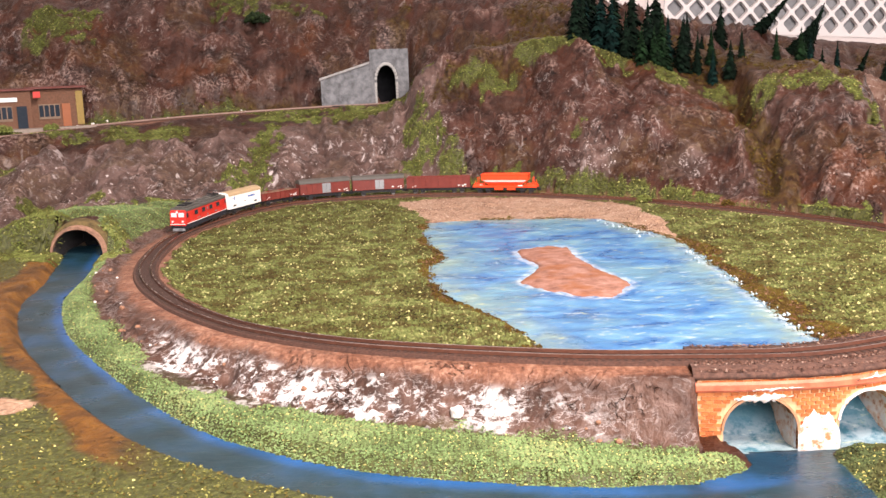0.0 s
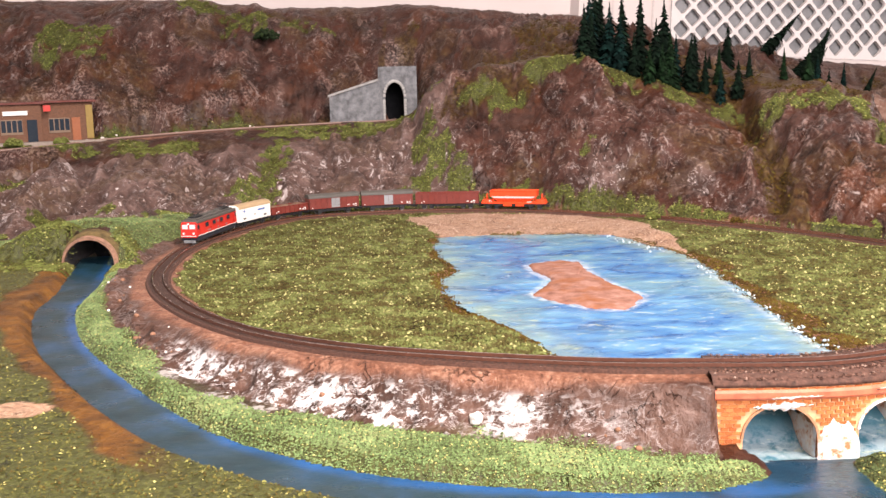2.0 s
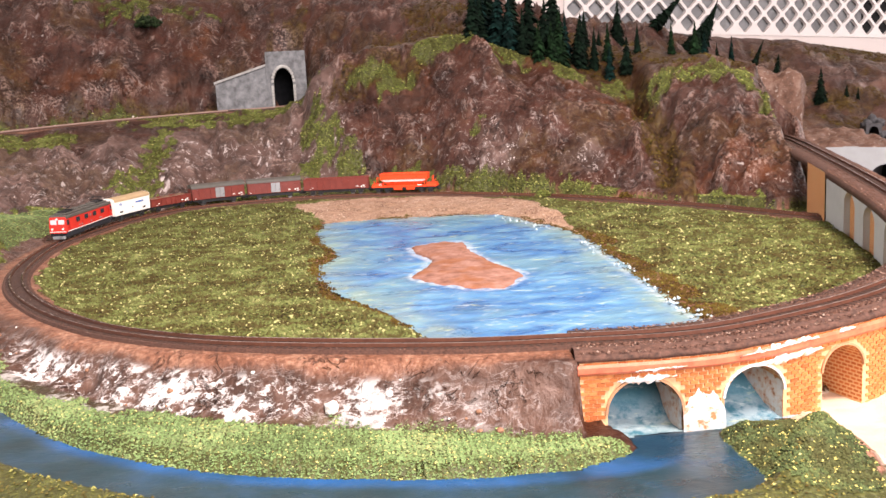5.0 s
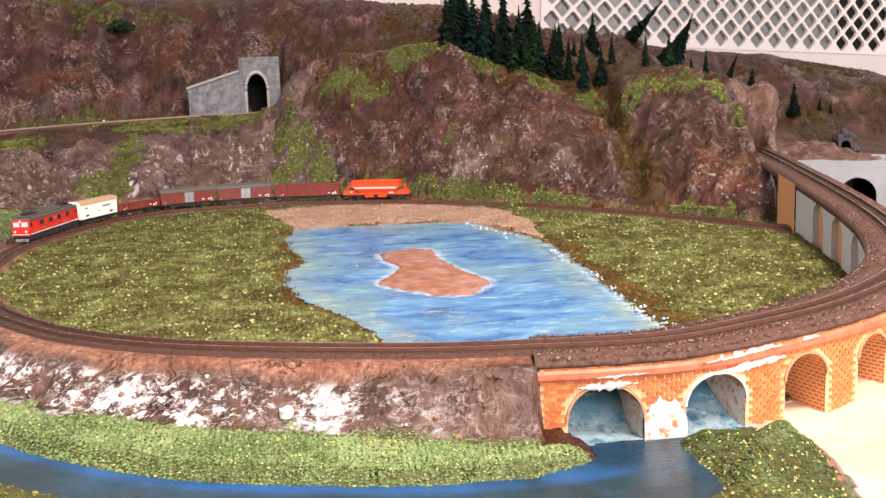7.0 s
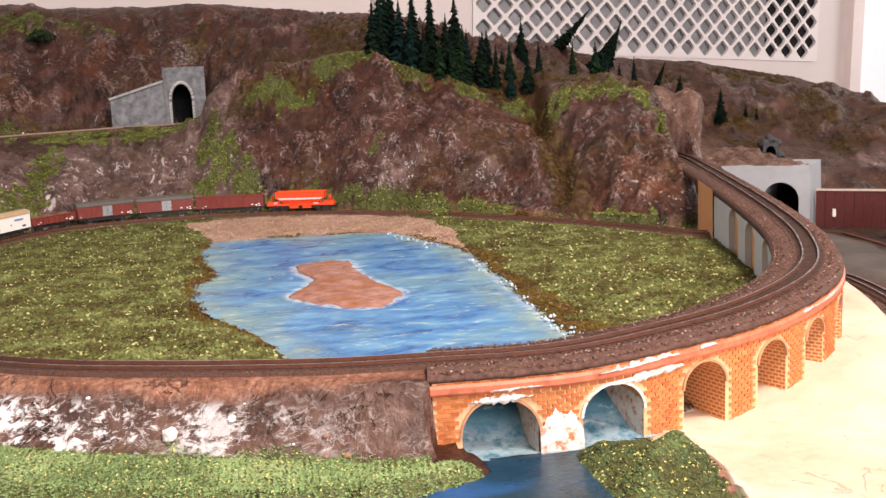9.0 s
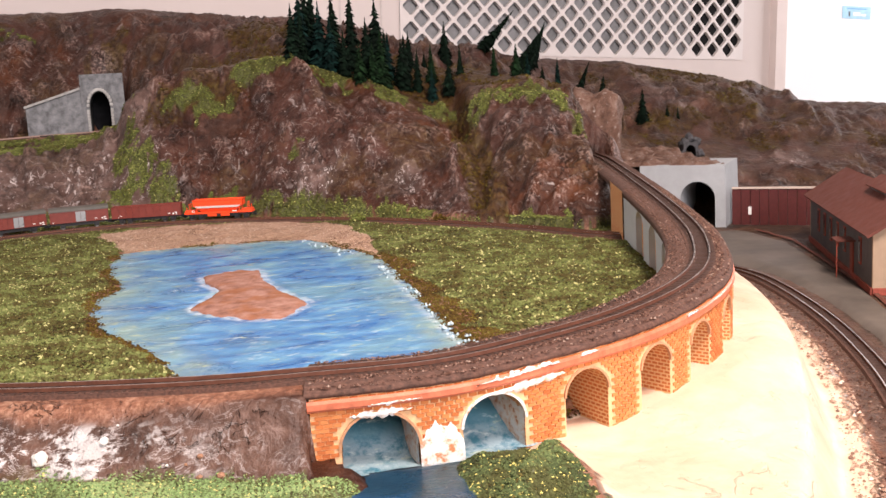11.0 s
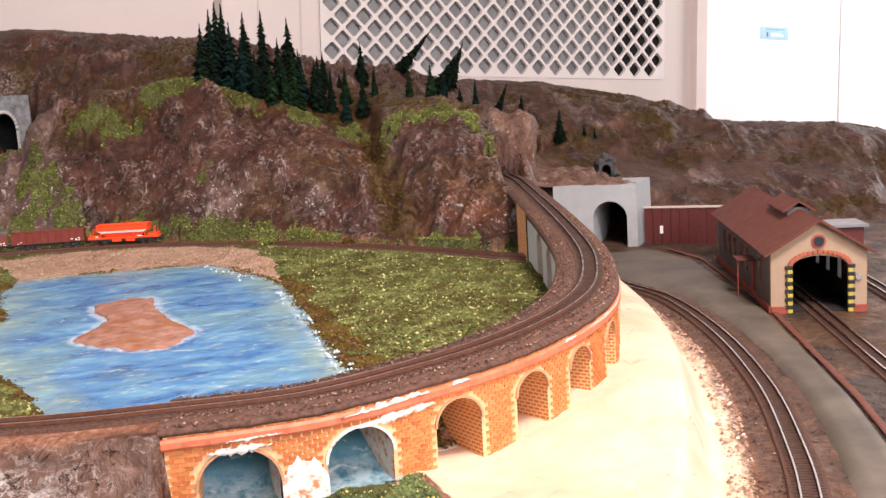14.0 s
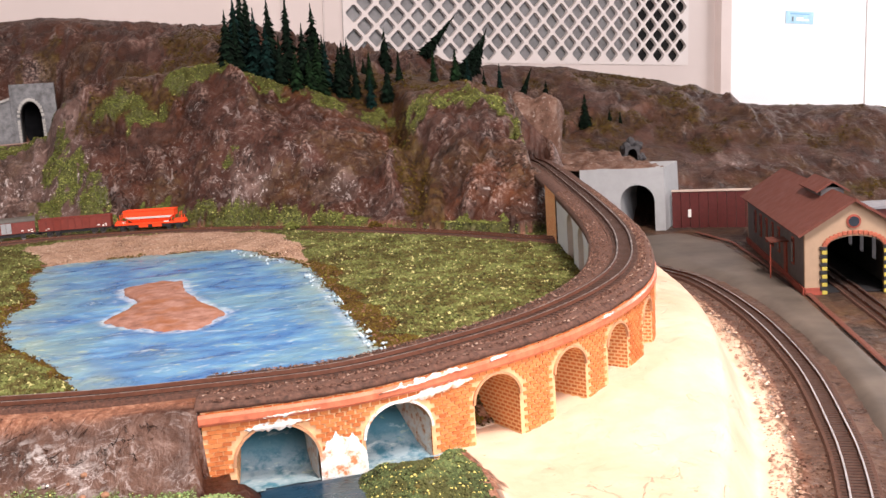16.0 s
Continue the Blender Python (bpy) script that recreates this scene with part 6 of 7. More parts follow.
def locomotive(at):
    L, W = 0.113, 0.0185
    t = thing("electric_locomotive", "red electric locomotive with grey roof and two pantographs", "locomotive", at)
    prof = [(-W / 2, 0.0075), (W / 2, 0.0075), (W / 2, 0.0215), (W / 2 - 0.0010, 0.0232), (-W / 2 + 0.0010, 0.0232), (-W / 2, 0.0215)]
    bm = prism(prof, -L / 2 + 0.001, L / 2 - 0.001)
    for v in bm.verts:
        if abs(v.co.x) > L / 2 - 0.002:
            v.co.x *= 1 - 0.035 * max(0, (v.co.z - 0.0135)) / 0.0098
            v.co.y *= 0.93
    part("body", bm, RED, t)
    bm = bmesh.new()
    for z0, z1, w, l in ((0.0212, 0.0247, W - 0.0002, L - 0.0075), (0.0247, 0.0262, W - 0.0062, L - 0.014)):
        box(bm, (0, 0, (z0 + z1) / 2), (l, w, z1 - z0), 0.0007)
    part("roof", bm, ROOF_GREY, t, "dull grey roof")
    one("roof_box", [((x, 0, 0.0268), (0.010, 0.006, 0.0018)) for x in (-0.022, -0.005, 0.012, 0.026)], ROOF_GREY, t)
    one("skirt", [((0, 0, 0.0058), (L - 0.006, 0.0172, 0.0036)), ((0, 0, 0.0078), (L - 0.004, W + 0.0002, 0.0012))], DARK_BLUE, t, "dark frame and skirt")
    one("stripe", [((0, s * (W / 2 + 0.0001), 0.0091), (L - 0.008, 0.0003, 0.0006)) for s in (-1, 1)] + [((s * (L / 2 - 0.0012), 0, 0.0091), (0.0006, W * 0.9, 0.0006)) for s in (-1, 1)], PRINT_WHITE, t, "white stripe", 0)
    for s in (-1, 1):
        for x in (-0.029, -0.0098, 0.0098, 0.029):
            one("side_window", [((x, s * (W / 2 + 0.0001), 0.0180), (0.0070, 0.0004, 0.0042))], GLASS, t, bevel=0)
        for x in (-0.0505, 0.0505):
            one("cab_side_window", [((x, s * (W / 2 - 0.0004), 0.0180), (0.0034, 0.0006, 0.0046))], GLASS, t, bevel=0)
            one("cab_door", [((x * 0.92, s * (W / 2 + 0.0001), 0.0150), (0.0036, 0.0003, 0.0100))], RED, t, bevel=0)
        marks(t, [(-0.024, 0.0118, 0.0016, 0.0010), (-0.021, 0.0118, 0.0020, 0.0010), (0.021, 0.0118, 0.0020, 0.0010), (0.026, 0.0118, 0.0016, 0.0010), (0.0, 0.0118, 0.0022, 0.0012)], SILVER, s * (W / 2 + 0.0002))
        one("crest", [((0.0, s * (W / 2 + 0.0002), 0.0180), (0.0020, 0.0004, 0.0024))], SILVER, t, bevel=0)
        one("windscreen", [((s * (L / 2 - 0.0019), y, 0.0185), (0.0008, 0.0060, 0.0045)) for y in (-0.0040, 0.0040)], paint("bright_glass", (0.55, 0.60, 0.63), 0.1, bump=0), t, "bright front windows", 0.0001)
        bm = bmesh.new()
        for y, z in ((-0.0055, 0.0118), (0.0055, 0.0118), (0.0, 0.0215)):
            cyl(bm, (s * (L / 2 - 0.0010), y, z), 0.0010, 0.0010, "X", 12)
        part("headlamp", bm, PRINT_WHITE, t, "white headlamps")
        one("plough", [((s * (L / 2 - 0.003), 0, 0.0030), (0.003, 0.0125, 0.0030))], SILVER, t, bevel=0.0005)
        bm = bmesh.new()
        for a, b in (((s * 0.036 - 0.007, 0.0278), (s * 0.036 + 0.006, 0.0295)), ((s * 0.036 + 0.006, 0.0295), (s * 0.036 - 0.004, 0.0312))):
            for y in (-0.0035, 0.0035):
                p0, p1 = Vector((a[0], y, a[1])), Vector((b[0], y, b[1]))
                d = p1 - p0
                bmesh.ops.create_cone(bm, segments=6, radius1=0.0004, radius2=0.0004, depth=d.length, matrix=Matrix.Translation((p0 + p1) / 2) @ d.to_track_quat("Z", "Y").to_matrix().to_4x4())
        box(bm, (s * 0.036 - 0.004, 0, 0.0314), (0.0012, 0.0120, 0.0006))
        box(bm, (s * 0.036, 0, 0.0272), (0.018, 0.0085, 0.0012))
        for x in (-0.006, 0.006):
            for y in (-0.0034, 0.0034):
                cyl(bm, (s * 0.036 + x, y, 0.0264), 0.0007, 0.0016, "Z", 8)
        part("pantograph", bm, BLACK, t, "folded dark pantograph")
        one("bogie", [((s * 0.032, q * 0.0068, 0.0040), (0.036, 0.0014, 0.0034)) for q in (-1, 1)], BLACK, t)
        for x in (0.020, 0.032, 0.044):
            wheelset(t, s * x, 0.0036)
    bm = bmesh.new()
    for s in (-1, 1):
        for y in (-0.0050, 0.0050):
            cyl(bm, (s * (L / 2 + 0.0004), y, 0.0070), 0.0007, 0.0026, "X", 8)
            cyl(bm, (s * (L / 2 + 0.0016), y, 0.0070), 0.0014, 0.0005, "X", 12)
    part("buffers", bm, BLACK, t)
    return t


def fridge_wagon(at):
    L, W = 0.067, 0.0170
    t = thing("refrigerator_wagon", "white refrigerator wagon with a tan curved roof", "wagon", at)
    running_gear(t, L, (-0.020, 0.020))
    one("body", [((0, 0, 0.0152), (L, W, 0.0150))], CREAM, t, bevel=0.0003)
    part("roof", barrel_roof(L - 0.001, W - 0.0008, 0.0226, 0.0042), CREAM_ROOF, t, "tan curved roof")
    for s in (-1, 1):
        bm = prism([(-W / 2, 0.0226)] + [(-W / 2 * math.cos(math.pi * k / 14), 0.0228 + 0.0046 * math.sin(math.pi * k / 14) ** 0.75) for k in range(15)] + [(W / 2, 0.0226)], s * (L / 2 - 0.0004), s * (L / 2 + 0.0008))
        part("end_wall", bm, CREAM, t, "white rounded end wall")
        one("company_mark", [((-0.013 * s + k * 0.0030 * 1.0 - 0.006, s * (W / 2 + 0.0002), 0.0184), (0.0022, 0.0004, 0.0017)) for k in range(5)], PRINT_BLUE, t, "blue printed mark as plain bars", 0)
        one("star_mark", [((0.024 * s, s * (W / 2 + 0.0002), 0.0195), (0.0065, 0.0004, 0.0006)), ((0.0225 * s, s * (W / 2 + 0.0002), 0.0195), (0.0006, 0.0004, 0.0040))], PRINT_BLUE, t, bevel=0)
        one("hatch", [((x, s * (W / 2 + 0.0002), 0.0112), (0.0050, 0.0005, 0.0016)) for x in (-0.021, 0.0225)] + [((0.001, s * (W / 2 + 0.0002), 0.0140), (0.0018, 0.0005, 0.0010))], BLACK, t, bevel=0)
        one("ladder", [((s * (L / 2 + 0.0012), y, 0.0145), (0.0004, 0.0004, 0.010)) for y in (0.002, 0.005)] + [((s * (L / 2 + 0.0012), 0.0035, z), (0.0004, 0.003, 0.0004)) for z in (0.0105, 0.0130, 0.0155, 0.018)], CREAM, t, bevel=0)
    return t


def covered_wagon(at):
    L, W = 0.0655, 0.0165
    t = thing("covered_wagon", "oxide brown covered goods wagon with a silver sliding door", "wagon", at, "covered wagons")
    running_gear(t, L, (-0.019, 0.019))
    one("body", [((0, 0, 0.0144), (L, W, 0.0134))], OXIDE, t, bevel=0.0002)
    part("roof", barrel_roof(L, W, 0.0210, 0.0046), ROOF_GREY, t, "grey curved roof")
    for s in (-1, 1):
        bm = prism([(-W / 2, 0.0210)] + [(-W / 2 * math.cos(math.pi * k / 14), 0.0211 + 0.0042 * math.sin(math.pi * k / 14) ** 0.75) for k in range(15)] + [(W / 2, 0.0210)], s * (L / 2 - 0.002), s * (L / 2 + 0.0002))
        part("end_wall", bm, OXIDE, t)
        door = one("sliding_door", [((-0.0045, s * (W / 2 + 0.0004), 0.0145), (0.0055, 0.0006, 0.0120)), ((0.0012, s * (W / 2 + 0.0004), 0.0145), (0.0055, 0.0006, 0.0120))], SILVER, t, "silver double door", 0.0002)
        one("door_latch", [((-0.0062, s * (W / 2 + 0.0009), 0.0120), (0.0022, 0.0005, 0.0005))], BLACK, door, bevel=0)
        one("rail", [((0.004, s * (W / 2 + 0.0006), 0.0207), (0.030, 0.0006, 0.0005))], OXIDE, t, bevel=0)
        for x in (-0.031, -0.024, -0.0165, -0.0095, 0.0095, 0.0165, 0.024, 0.031):
            one("side_post", [((x, s * (W / 2 + 0.0002), 0.0142), (0.0008, 0.0006, 0.0125))], OXIDE, t, bevel=0)
        for x in (-0.0275, 0.0275):
            one("air_vent", [((x, s * (W / 2 + 0.0002), 0.0183), (0.0045, 0.0004, 0.0020))], OXIDE, t, bevel=0.0001)
        marks(t, [(-0.0285, 0.0112, 0.0022, 0.0012), (-0.0255, 0.0105, 0.0016, 0.0016), (-0.0185, 0.0108, 0.0026, 0.0010), (-0.0290, 0.0090, 0.0030, 0.0007), (0.029, 0.0092, 0.0012, 0.0008)], PRINT_WHITE, s * (W / 2 + 0.0003))
    return t


def open_wagon(name, at, L, height, label, load, bogies):
    W = 0.0165
    t = thing(name, label, "wagon", at)
    running_gear(t, L, (-L * 0.37, -L * 0.25, L * 0.25, L * 0.37) if bogies else (-L * 0.3, L * 0.3))
    z0 = 0.0074
    one("floor", [((0, 0, z0 + 0.0006), (L - 0.001, W - 0.001, 0.0010))], OXIDE, t)
    for s in (-1, 1):
        one("side_wall", [((0, s * (W / 2 - 0.0003), z0 + height / 2), (L, 0.0006, height)), ((0, s * (W / 2), z0 + height), (L + 0.0004, 0.0010, 0.0008))], OXIDE, t, bevel=0.0001)
        one("end_wall", [((s * (L / 2 - 0.0003), 0, z0 + height / 2), (0.0006, W, height))], OXIDE, t, bevel=0.0001)
        k = max(6, int(L / 0.0075))
        for i in range(k + 1):
            one("side_post", [((-L / 2 + 0.0006 + (L - 0.0012) * i / k, s * (W / 2 + 0.0003), z0 + height / 2), (0.0009, 0.0008, height))], OXIDE, t, bevel=0)
        marks(t, [(-L / 2 + 0.006, z0 + 0.0036, 0.0026, 0.0012), (-L / 2 + 0.009, z0 + 0.0022, 0.0020, 0.0018), (-L / 2 + 0.014, z0 + 0.0030, 0.0028, 0.0010), (-L / 2 + 0.0055, z0 + 0.0016, 0.0016, 0.0010), (L / 2 - 0.008, z0 + 0.0016, 0.0012, 0.0008), (L / 2 - 0.011, z0 + 0.0030, 0.0018, 0.0008)], PRINT_WHITE, s * (W / 2 + 0.0006))
    if load:
        bm = bmesh.new()
        n = 26
        vs = {}
        for i in range(n + 1):
            for j in range(9):
                x, y = -L / 2 + 0.001 + (L - 0.002) * i / n, -W / 2 + 0.001 + (W - 0.002) * j / 8
                h = height * 0.80 + 0.0034 * abs(math.sin(math.pi * 3 * i / n)) * (1 - ((j - 4) / 4.6) ** 2) + 0.0004 * noise.noise(Vector((x, y, 0)) * 900)
                vs[i, j] = bm.verts.new((x, y, z0 + h))
        for i in range(n):
            for j in range(8):
                bm.faces.new((vs[i, j], vs[i + 1, j], vs[i + 1, j + 1], vs[i, j + 1]))
        part("load", bm, LOAD, t, "three heaps of brown gravel")
    return t


def hopper_wagon(at):
    L, W = 0.083, 0.0165
    t = thing("hopper_wagon", "bright orange-red hopper wagon with a white band", "wagon", at)
    running_gear(t, L, (-0.033, -0.022, 0.022, 0.033))
    one("frame", [((0, 0, 0.0086), (L, W - 0.002, 0.0022)), ((-L / 2 + 0.007, 0, 0.0108), (0.012, W - 0.004, 0.0028)), ((L / 2 - 0.007, 0, 0.0108), (0.012, W - 0.004, 0.0028))], ORANGE, t)
    bm = bmesh.new()
    a = [(-0.0300, -W / 2), (0.0300, -W / 2), (0.0300, W / 2), (-0.0300, W / 2)]
    lo = [bm.verts.new((x * 0.66, y * 0.55, 0.0098)) for x, y in a]
    mid = [bm.verts.new((x * 1.0, y, 0.0170)) for x, y in a]
    hi = [bm.verts.new((x, y, 0.0236)) for x, y in a]
    inn = [bm.verts.new((x * 0.98, y * 0.94, 0.0236)) for x, y in a]
    bot = [bm.verts.new((x * 0.7, y * 0.5, 0.0140)) for x, y in a]
    for p, q in ((lo, mid), (mid, hi), (hi, inn), (inn, bot)):
        for k in range(4):
            bm.faces.new((p[k], p[(k + 1) % 4], q[(k + 1) % 4], q[k]))
    bm.faces.new(lo[::-1])
    bm.faces.new(bot)
    bmesh.ops.recalc_face_normals(bm, faces=bm.faces)
    part("hopper", bm, ORANGE, t)
    one("top_rim", [((0, s * W / 2, 0.0238), (0.061, 0.0012, 0.0012)) for s in (-1, 1)] + [((s * 0.030, 0, 0.0238), (0.0012, W, 0.0012)) for s in (-1, 1)], ORANGE, t)
    for s in (-1, 1):
        bm = bmesh.new()
        pts = [(-0.0285, 0.01705), (0.0285, 0.01705), (0.0245, 0.0146), (-0.0245, 0.0146)]
        v = []
        for x, z in pts:
            k = (z - 0.0098) / 0.0072
            v.append(bm.verts.new((x, s * (W / 2 * (0.55 + 0.45 * min(k, 1)) + 0.0005), z)))
        f = bm.faces.new(v if s > 0 else v[::-1])
        part("white_band", bm, PRINT_WHITE, t, "white band along the hopper")
        one("chute", [((x, s * 0.0052, 0.0062), (0.011, 0.0030, 0.0040)) for x in (-0.008, 0.008)], ORANGE, t)
        one("end_ladder", [((s * 0.0355, y, 0.0150), (0.0005, 0.0005, 0.0100)) for y in (-0.005, -0.002, 0.004)] + [((s * 0.0355, -0.0035, z), (0.0004, 0.003, 0.0004)) for z in (0.012, 0.0145, 0.017)] + [((s * 0.038, y, 0.0135), (0.0006, 0.0006, 0.0050)) for y in (-0.006, 0.006)], ORANGE, t, bevel=0)
        for x in (-0.026, -0.012, 0.012, 0.026):
            one("strut", [((x, s * 0.0068, 0.0122), (0.0010, 0.0010, 0.0070))], ORANGE, t, bevel=0)
        cu = bpy.data.curves.new("number", "FONT")
        cu.body, cu.size, cu.align_x, cu.align_y, cu.extrude = "41", 0.0042, "CENTER", "CENTER", 0.00015
        ob = new("wagon_number", cu)
        ob.data.materials.append(PRINT_WHITE)
        dg_ = bpy.context.evaluated_depsgraph_get()
        me = bpy.data.meshes.new_from_object(ob.evaluated_get(dg_))
        bpy.data.objects.remove(ob)
        me.transform(pose(s * 0.030, s * (W / 2 - 0.0008), 0.0108, 90, 0, 180 if s > 0 else 0))
        part("wagon_number", me, None, t, "white number 41")
        marks(t, [(s * -0.020, 0.0100, 0.006, 0.0010)], PRINT_WHITE, s * (W / 2 - 0.0008))
    return t


def on_track(way, s):
    p = way.at(s)
    return pose(p.x, p.y, p.z, 0, 0, way.heading(s))


tail = 0.546
hopper_wagon(on_track(MAIN, tail + 0.0415))
open_wagon("gondola_wagon", on_track(MAIN, tail + 0.128), 0.081, 0.0135, "long oxide brown high-sided open wagon, empty", False, True)
for s in (0.2065, 0.2775):
    covered_wagon(on_track(MAIN, tail + s))
open_wagon("open_wagon", on_track(MAIN, tail + 0.3450), 0.060, 0.0085, "low brown open wagon loaded with gravel", True, False)
fridge_wagon(on_track(MAIN, tail + 0.4130))
locomotive(on_track(MAIN, tail + 0.5075))

# ---- engine shed ----
def engine_shed():
    W, L, H, R = 0.0786, 0.290, 0.0528, 0.0252
    cream = paint("cream_render", (0.33, 0.235, 0.16), 0.75, vary=0.08, scale=120)
    greyw = paint("grey_side_wall", (0.085, 0.082, 0.086), 0.75, vary=0.15, scale=120)
    redb = paint("red_plinth", (0.26, 0.055, 0.035), 0.7, vary=0.25, scale=300)
    roof = paint("red_brown_tiles", (0.115, 0.032, 0.021), 0.7, vary=0.18, scale=260, bump=0.4)
    t = thing("engine_shed", "engine shed with cream gable, grey sides and red-brown roof", "engine shed", SHED_AT)
    th = 0.004
    # gable with an arched gateway
    cx, half, spring = W / 2 + 0.001, 0.0235, 0.0385
    for y0, nm in ((0.0, "front_gable"), (L - th, "rear_gable")):
        arc = [(cx - half, 0.0), (cx - half, spring)] + [(cx - half * math.cos(math.pi * k / 12), spring + 0.0105 * math.sin(math.pi * k / 12)) for k in range(1, 12)] + [(cx + half, spring), (cx + half, 0.0)]
        outer = [(W, 0.0), (W, H), (W / 2, H + R), (0, H), (0, 0.0)]
        bm = bmesh.new()
        if nm == "rear_gable":
            bm.free()
            bm = prism(outer, y0, y0 + th, "Y")
        else:
            rim = []
            for a_, z in arc:
                if z <= spring + 1e-6:
                    rim.append((0.0 if a_ < cx else W, z if z < spring - 1e-6 else H))
                else:
                    q = W / 2 + (a_ - cx) / half * W / 2
                    rim.append((q, H + R * (1 - abs(q - W / 2) / (W / 2))))
            sets = [([bm.verts.new((a_, y, z)) for a_, z in arc], [bm.verts.new((a_, y, z)) for a_, z in rim]) for y in (y0, y0 + th)]
            for k in range(len(arc) - 1):
                for inn_, out_ in sets:
                    bm.faces.new((inn_[k], inn_[k + 1], out_[k + 1], out_[k]))
                for i_ in (0, 1):
                    bm.faces.new((sets[0][i_][k], sets[0][i_][k + 1], sets[1][i_][k + 1], sets[1][i_][k]))
            bmesh.ops.recalc_face_normals(bm, faces=bm.faces)
        part(nm, bm, cream, t, "cream rendered gable")
    one("side_wall", [((th / 2, L / 2, H / 2), (th, L - 2 * th, H))], greyw, t, "dark grey side wall", 0)
    # the other side wall has its windows open to the light
    gaps = [0.030 + k * 0.040 for k in range(6)]
    cuts = [th] + [q for g_ in gaps for q in (g_ - 0.006, g_ + 0.006)] + [L - th]
    rows_ = [((W - th / 2, (p + q) / 2, H / 2), (th, q - p, H)) for p, q in zip(cuts[::2], cuts[1::2])]
    rows_ += [((W - th / 2, g_, 0.008), (th, 0.012, 0.016)) for g_ in gaps] + [((W - th / 2, g_, (0.046 + H) / 2), (th, 0.012, H - 0.046)) for g_ in gaps]
    one("side_wall", rows_, greyw, t, "dark grey side wall with window openings", 0)
    one("plinth", [((0.0074, -0.0008, 0.003), (0.0150, 0.0018, 0.0062)), ((W - 0.0068, -0.0008, 0.003), (0.0140, 0.0018, 0.0062)), ((-0.0008, L / 2, 0.003), (0.0018, L, 0.0062))], redb, t, "red-brown plinth")
    a = math.atan2(R, W / 2)
    over, sl = 0.006, (W / 2 + 0.006) / math.cos(a)
    for s in (-1, 1):
        bm = bmesh.new()
        m = Matrix.Translation((W / 2, L / 2, H + R + 0.0016)) @ Matrix.Rotation(s * a, 4, "Y") @ Matrix.Translation((s * sl / 2, 0, 0)) @ Matrix.Diagonal((sl, L + 0.012, 0.0022, 1))
        bmesh.ops.create_cube(bm, size=1.0, matrix=m)
        part("roof_slope", bm, roof, t, "flat red-brown tiled roof slope")
    # ridge ventilator
    one("ventilator_side", [((W / 2, L * 0.36, H + R - 0.001), (0.020, 0.066, 0.010))], greyw, t)
    for s in (-1, 1):
        bm = bmesh.new()
        m = Matrix.Translation((W / 2, L * 0.36, H + R + 0.0095)) @ Matrix.Rotation(s * a, 4, "Y") @ Matrix.Translation((s * 0.0085, 0, 0)) @ Matrix.Diagonal((0.017, 0.072, 0.0016, 1))
        bmesh.ops.create_cube(bm, size=1.0, matrix=m)
        part("ventilator_roof", bm, roof, t)
    # gateway: brick arch, warning stripes, round window, lamp
    for k in range(19):
        u = math.pi * k / 18
        one("arch_brick", [((cx - (half + 0.001) * math.cos(u), -0.0006, spring + 0.0016 + 0.0120 * math.sin(u)), (0.0036, 0.0022, 0.0034))], paint("brick_arch", (0.34, 0.095, 0.055), 0.8, vary=0.3, scale=700), t, bevel=0.0003)
    yel, blk = paint("warning_yellow", (0.42, 0.35, 0.06), 0.6), BLACK
    for s in (-1, 1):
        for k in range(12):
            one("stripe_block", [((cx + s * (half + 0.0012 + (0.0008 if k % 2 else 0)), -0.0012, 0.0020 + k * 0.0034), (0.0042 + (0.0016 if k % 2 else 0), 0.0022, 0.0032))], blk if k % 2 else yel, t, "black corner block" if k % 2 else "yellow corner block", 0.0002)
    bm = bmesh.new()
    cyl(bm, (W / 2, -0.0004, H + 0.0085), 0.0058, 0.0020, "Y", 20)
    part("round_window", bm, redb, t, "round red-brown window frame")
    bm = bmesh.new()
    cyl(bm, (W / 2, -0.0012, H + 0.0085), 0.0042, 0.0016, "Y", 20)
    part("round_pane", bm, GLASS, t)
    bm = bmesh.new()
    cyl(bm, (W - 0.007, -0.0010, 0.030), 0.0026, 0.0018, "Y", 16)
    part("gable_lamp", bm, SILVER, t, "small round pale sign")
    # windows of the near side
    for k in range(7):
        y = 0.045 + k * 0.032
        if k == 1:
            one("side_door", [((-0.0004, y, 0.018), (0.0016, 0.012, 0.032))], redb, t, "red-brown side door")
            one("door_canopy", [((-0.0080, y, 0.036), (0.018, 0.024, 0.0016))], roof, t)
            one("canopy_post", [((-0.0158, y - 0.010, 0.017), (0.0012, 0.0012, 0.036))], redb, t)
            continue
        w = one("window_frame", [((-0.0003, y, 0.031), (0.0016, 0.0095, 0.024))], redb, t, "red-brown window frame", 0.0002)
        one("pane", [((-0.0009, y, 0.031), (0.0010, 0.0068, 0.0205))], GLASS, w, bevel=0)
    # interior shade put into the colour of the inside walls and floor
    one("inner_skin", [((th + 0.0006, L / 2, H / 2), (0.0010, L - 2 * th, H)), ((W / 2, L - th - 0.0006, H / 2), (W - 2 * th, 0.0010, H))], NEAR_BLACK, t, "inside walls coloured near-black for the dark interior", 0)
    one("inner_floor", [((W / 2, L / 2, 0.0006), (W - 0.009, L - 0.009, 0.001))], NEAR_BLACK, t, "floor coloured near-black for the dark interior")
    return t


engine_shed()


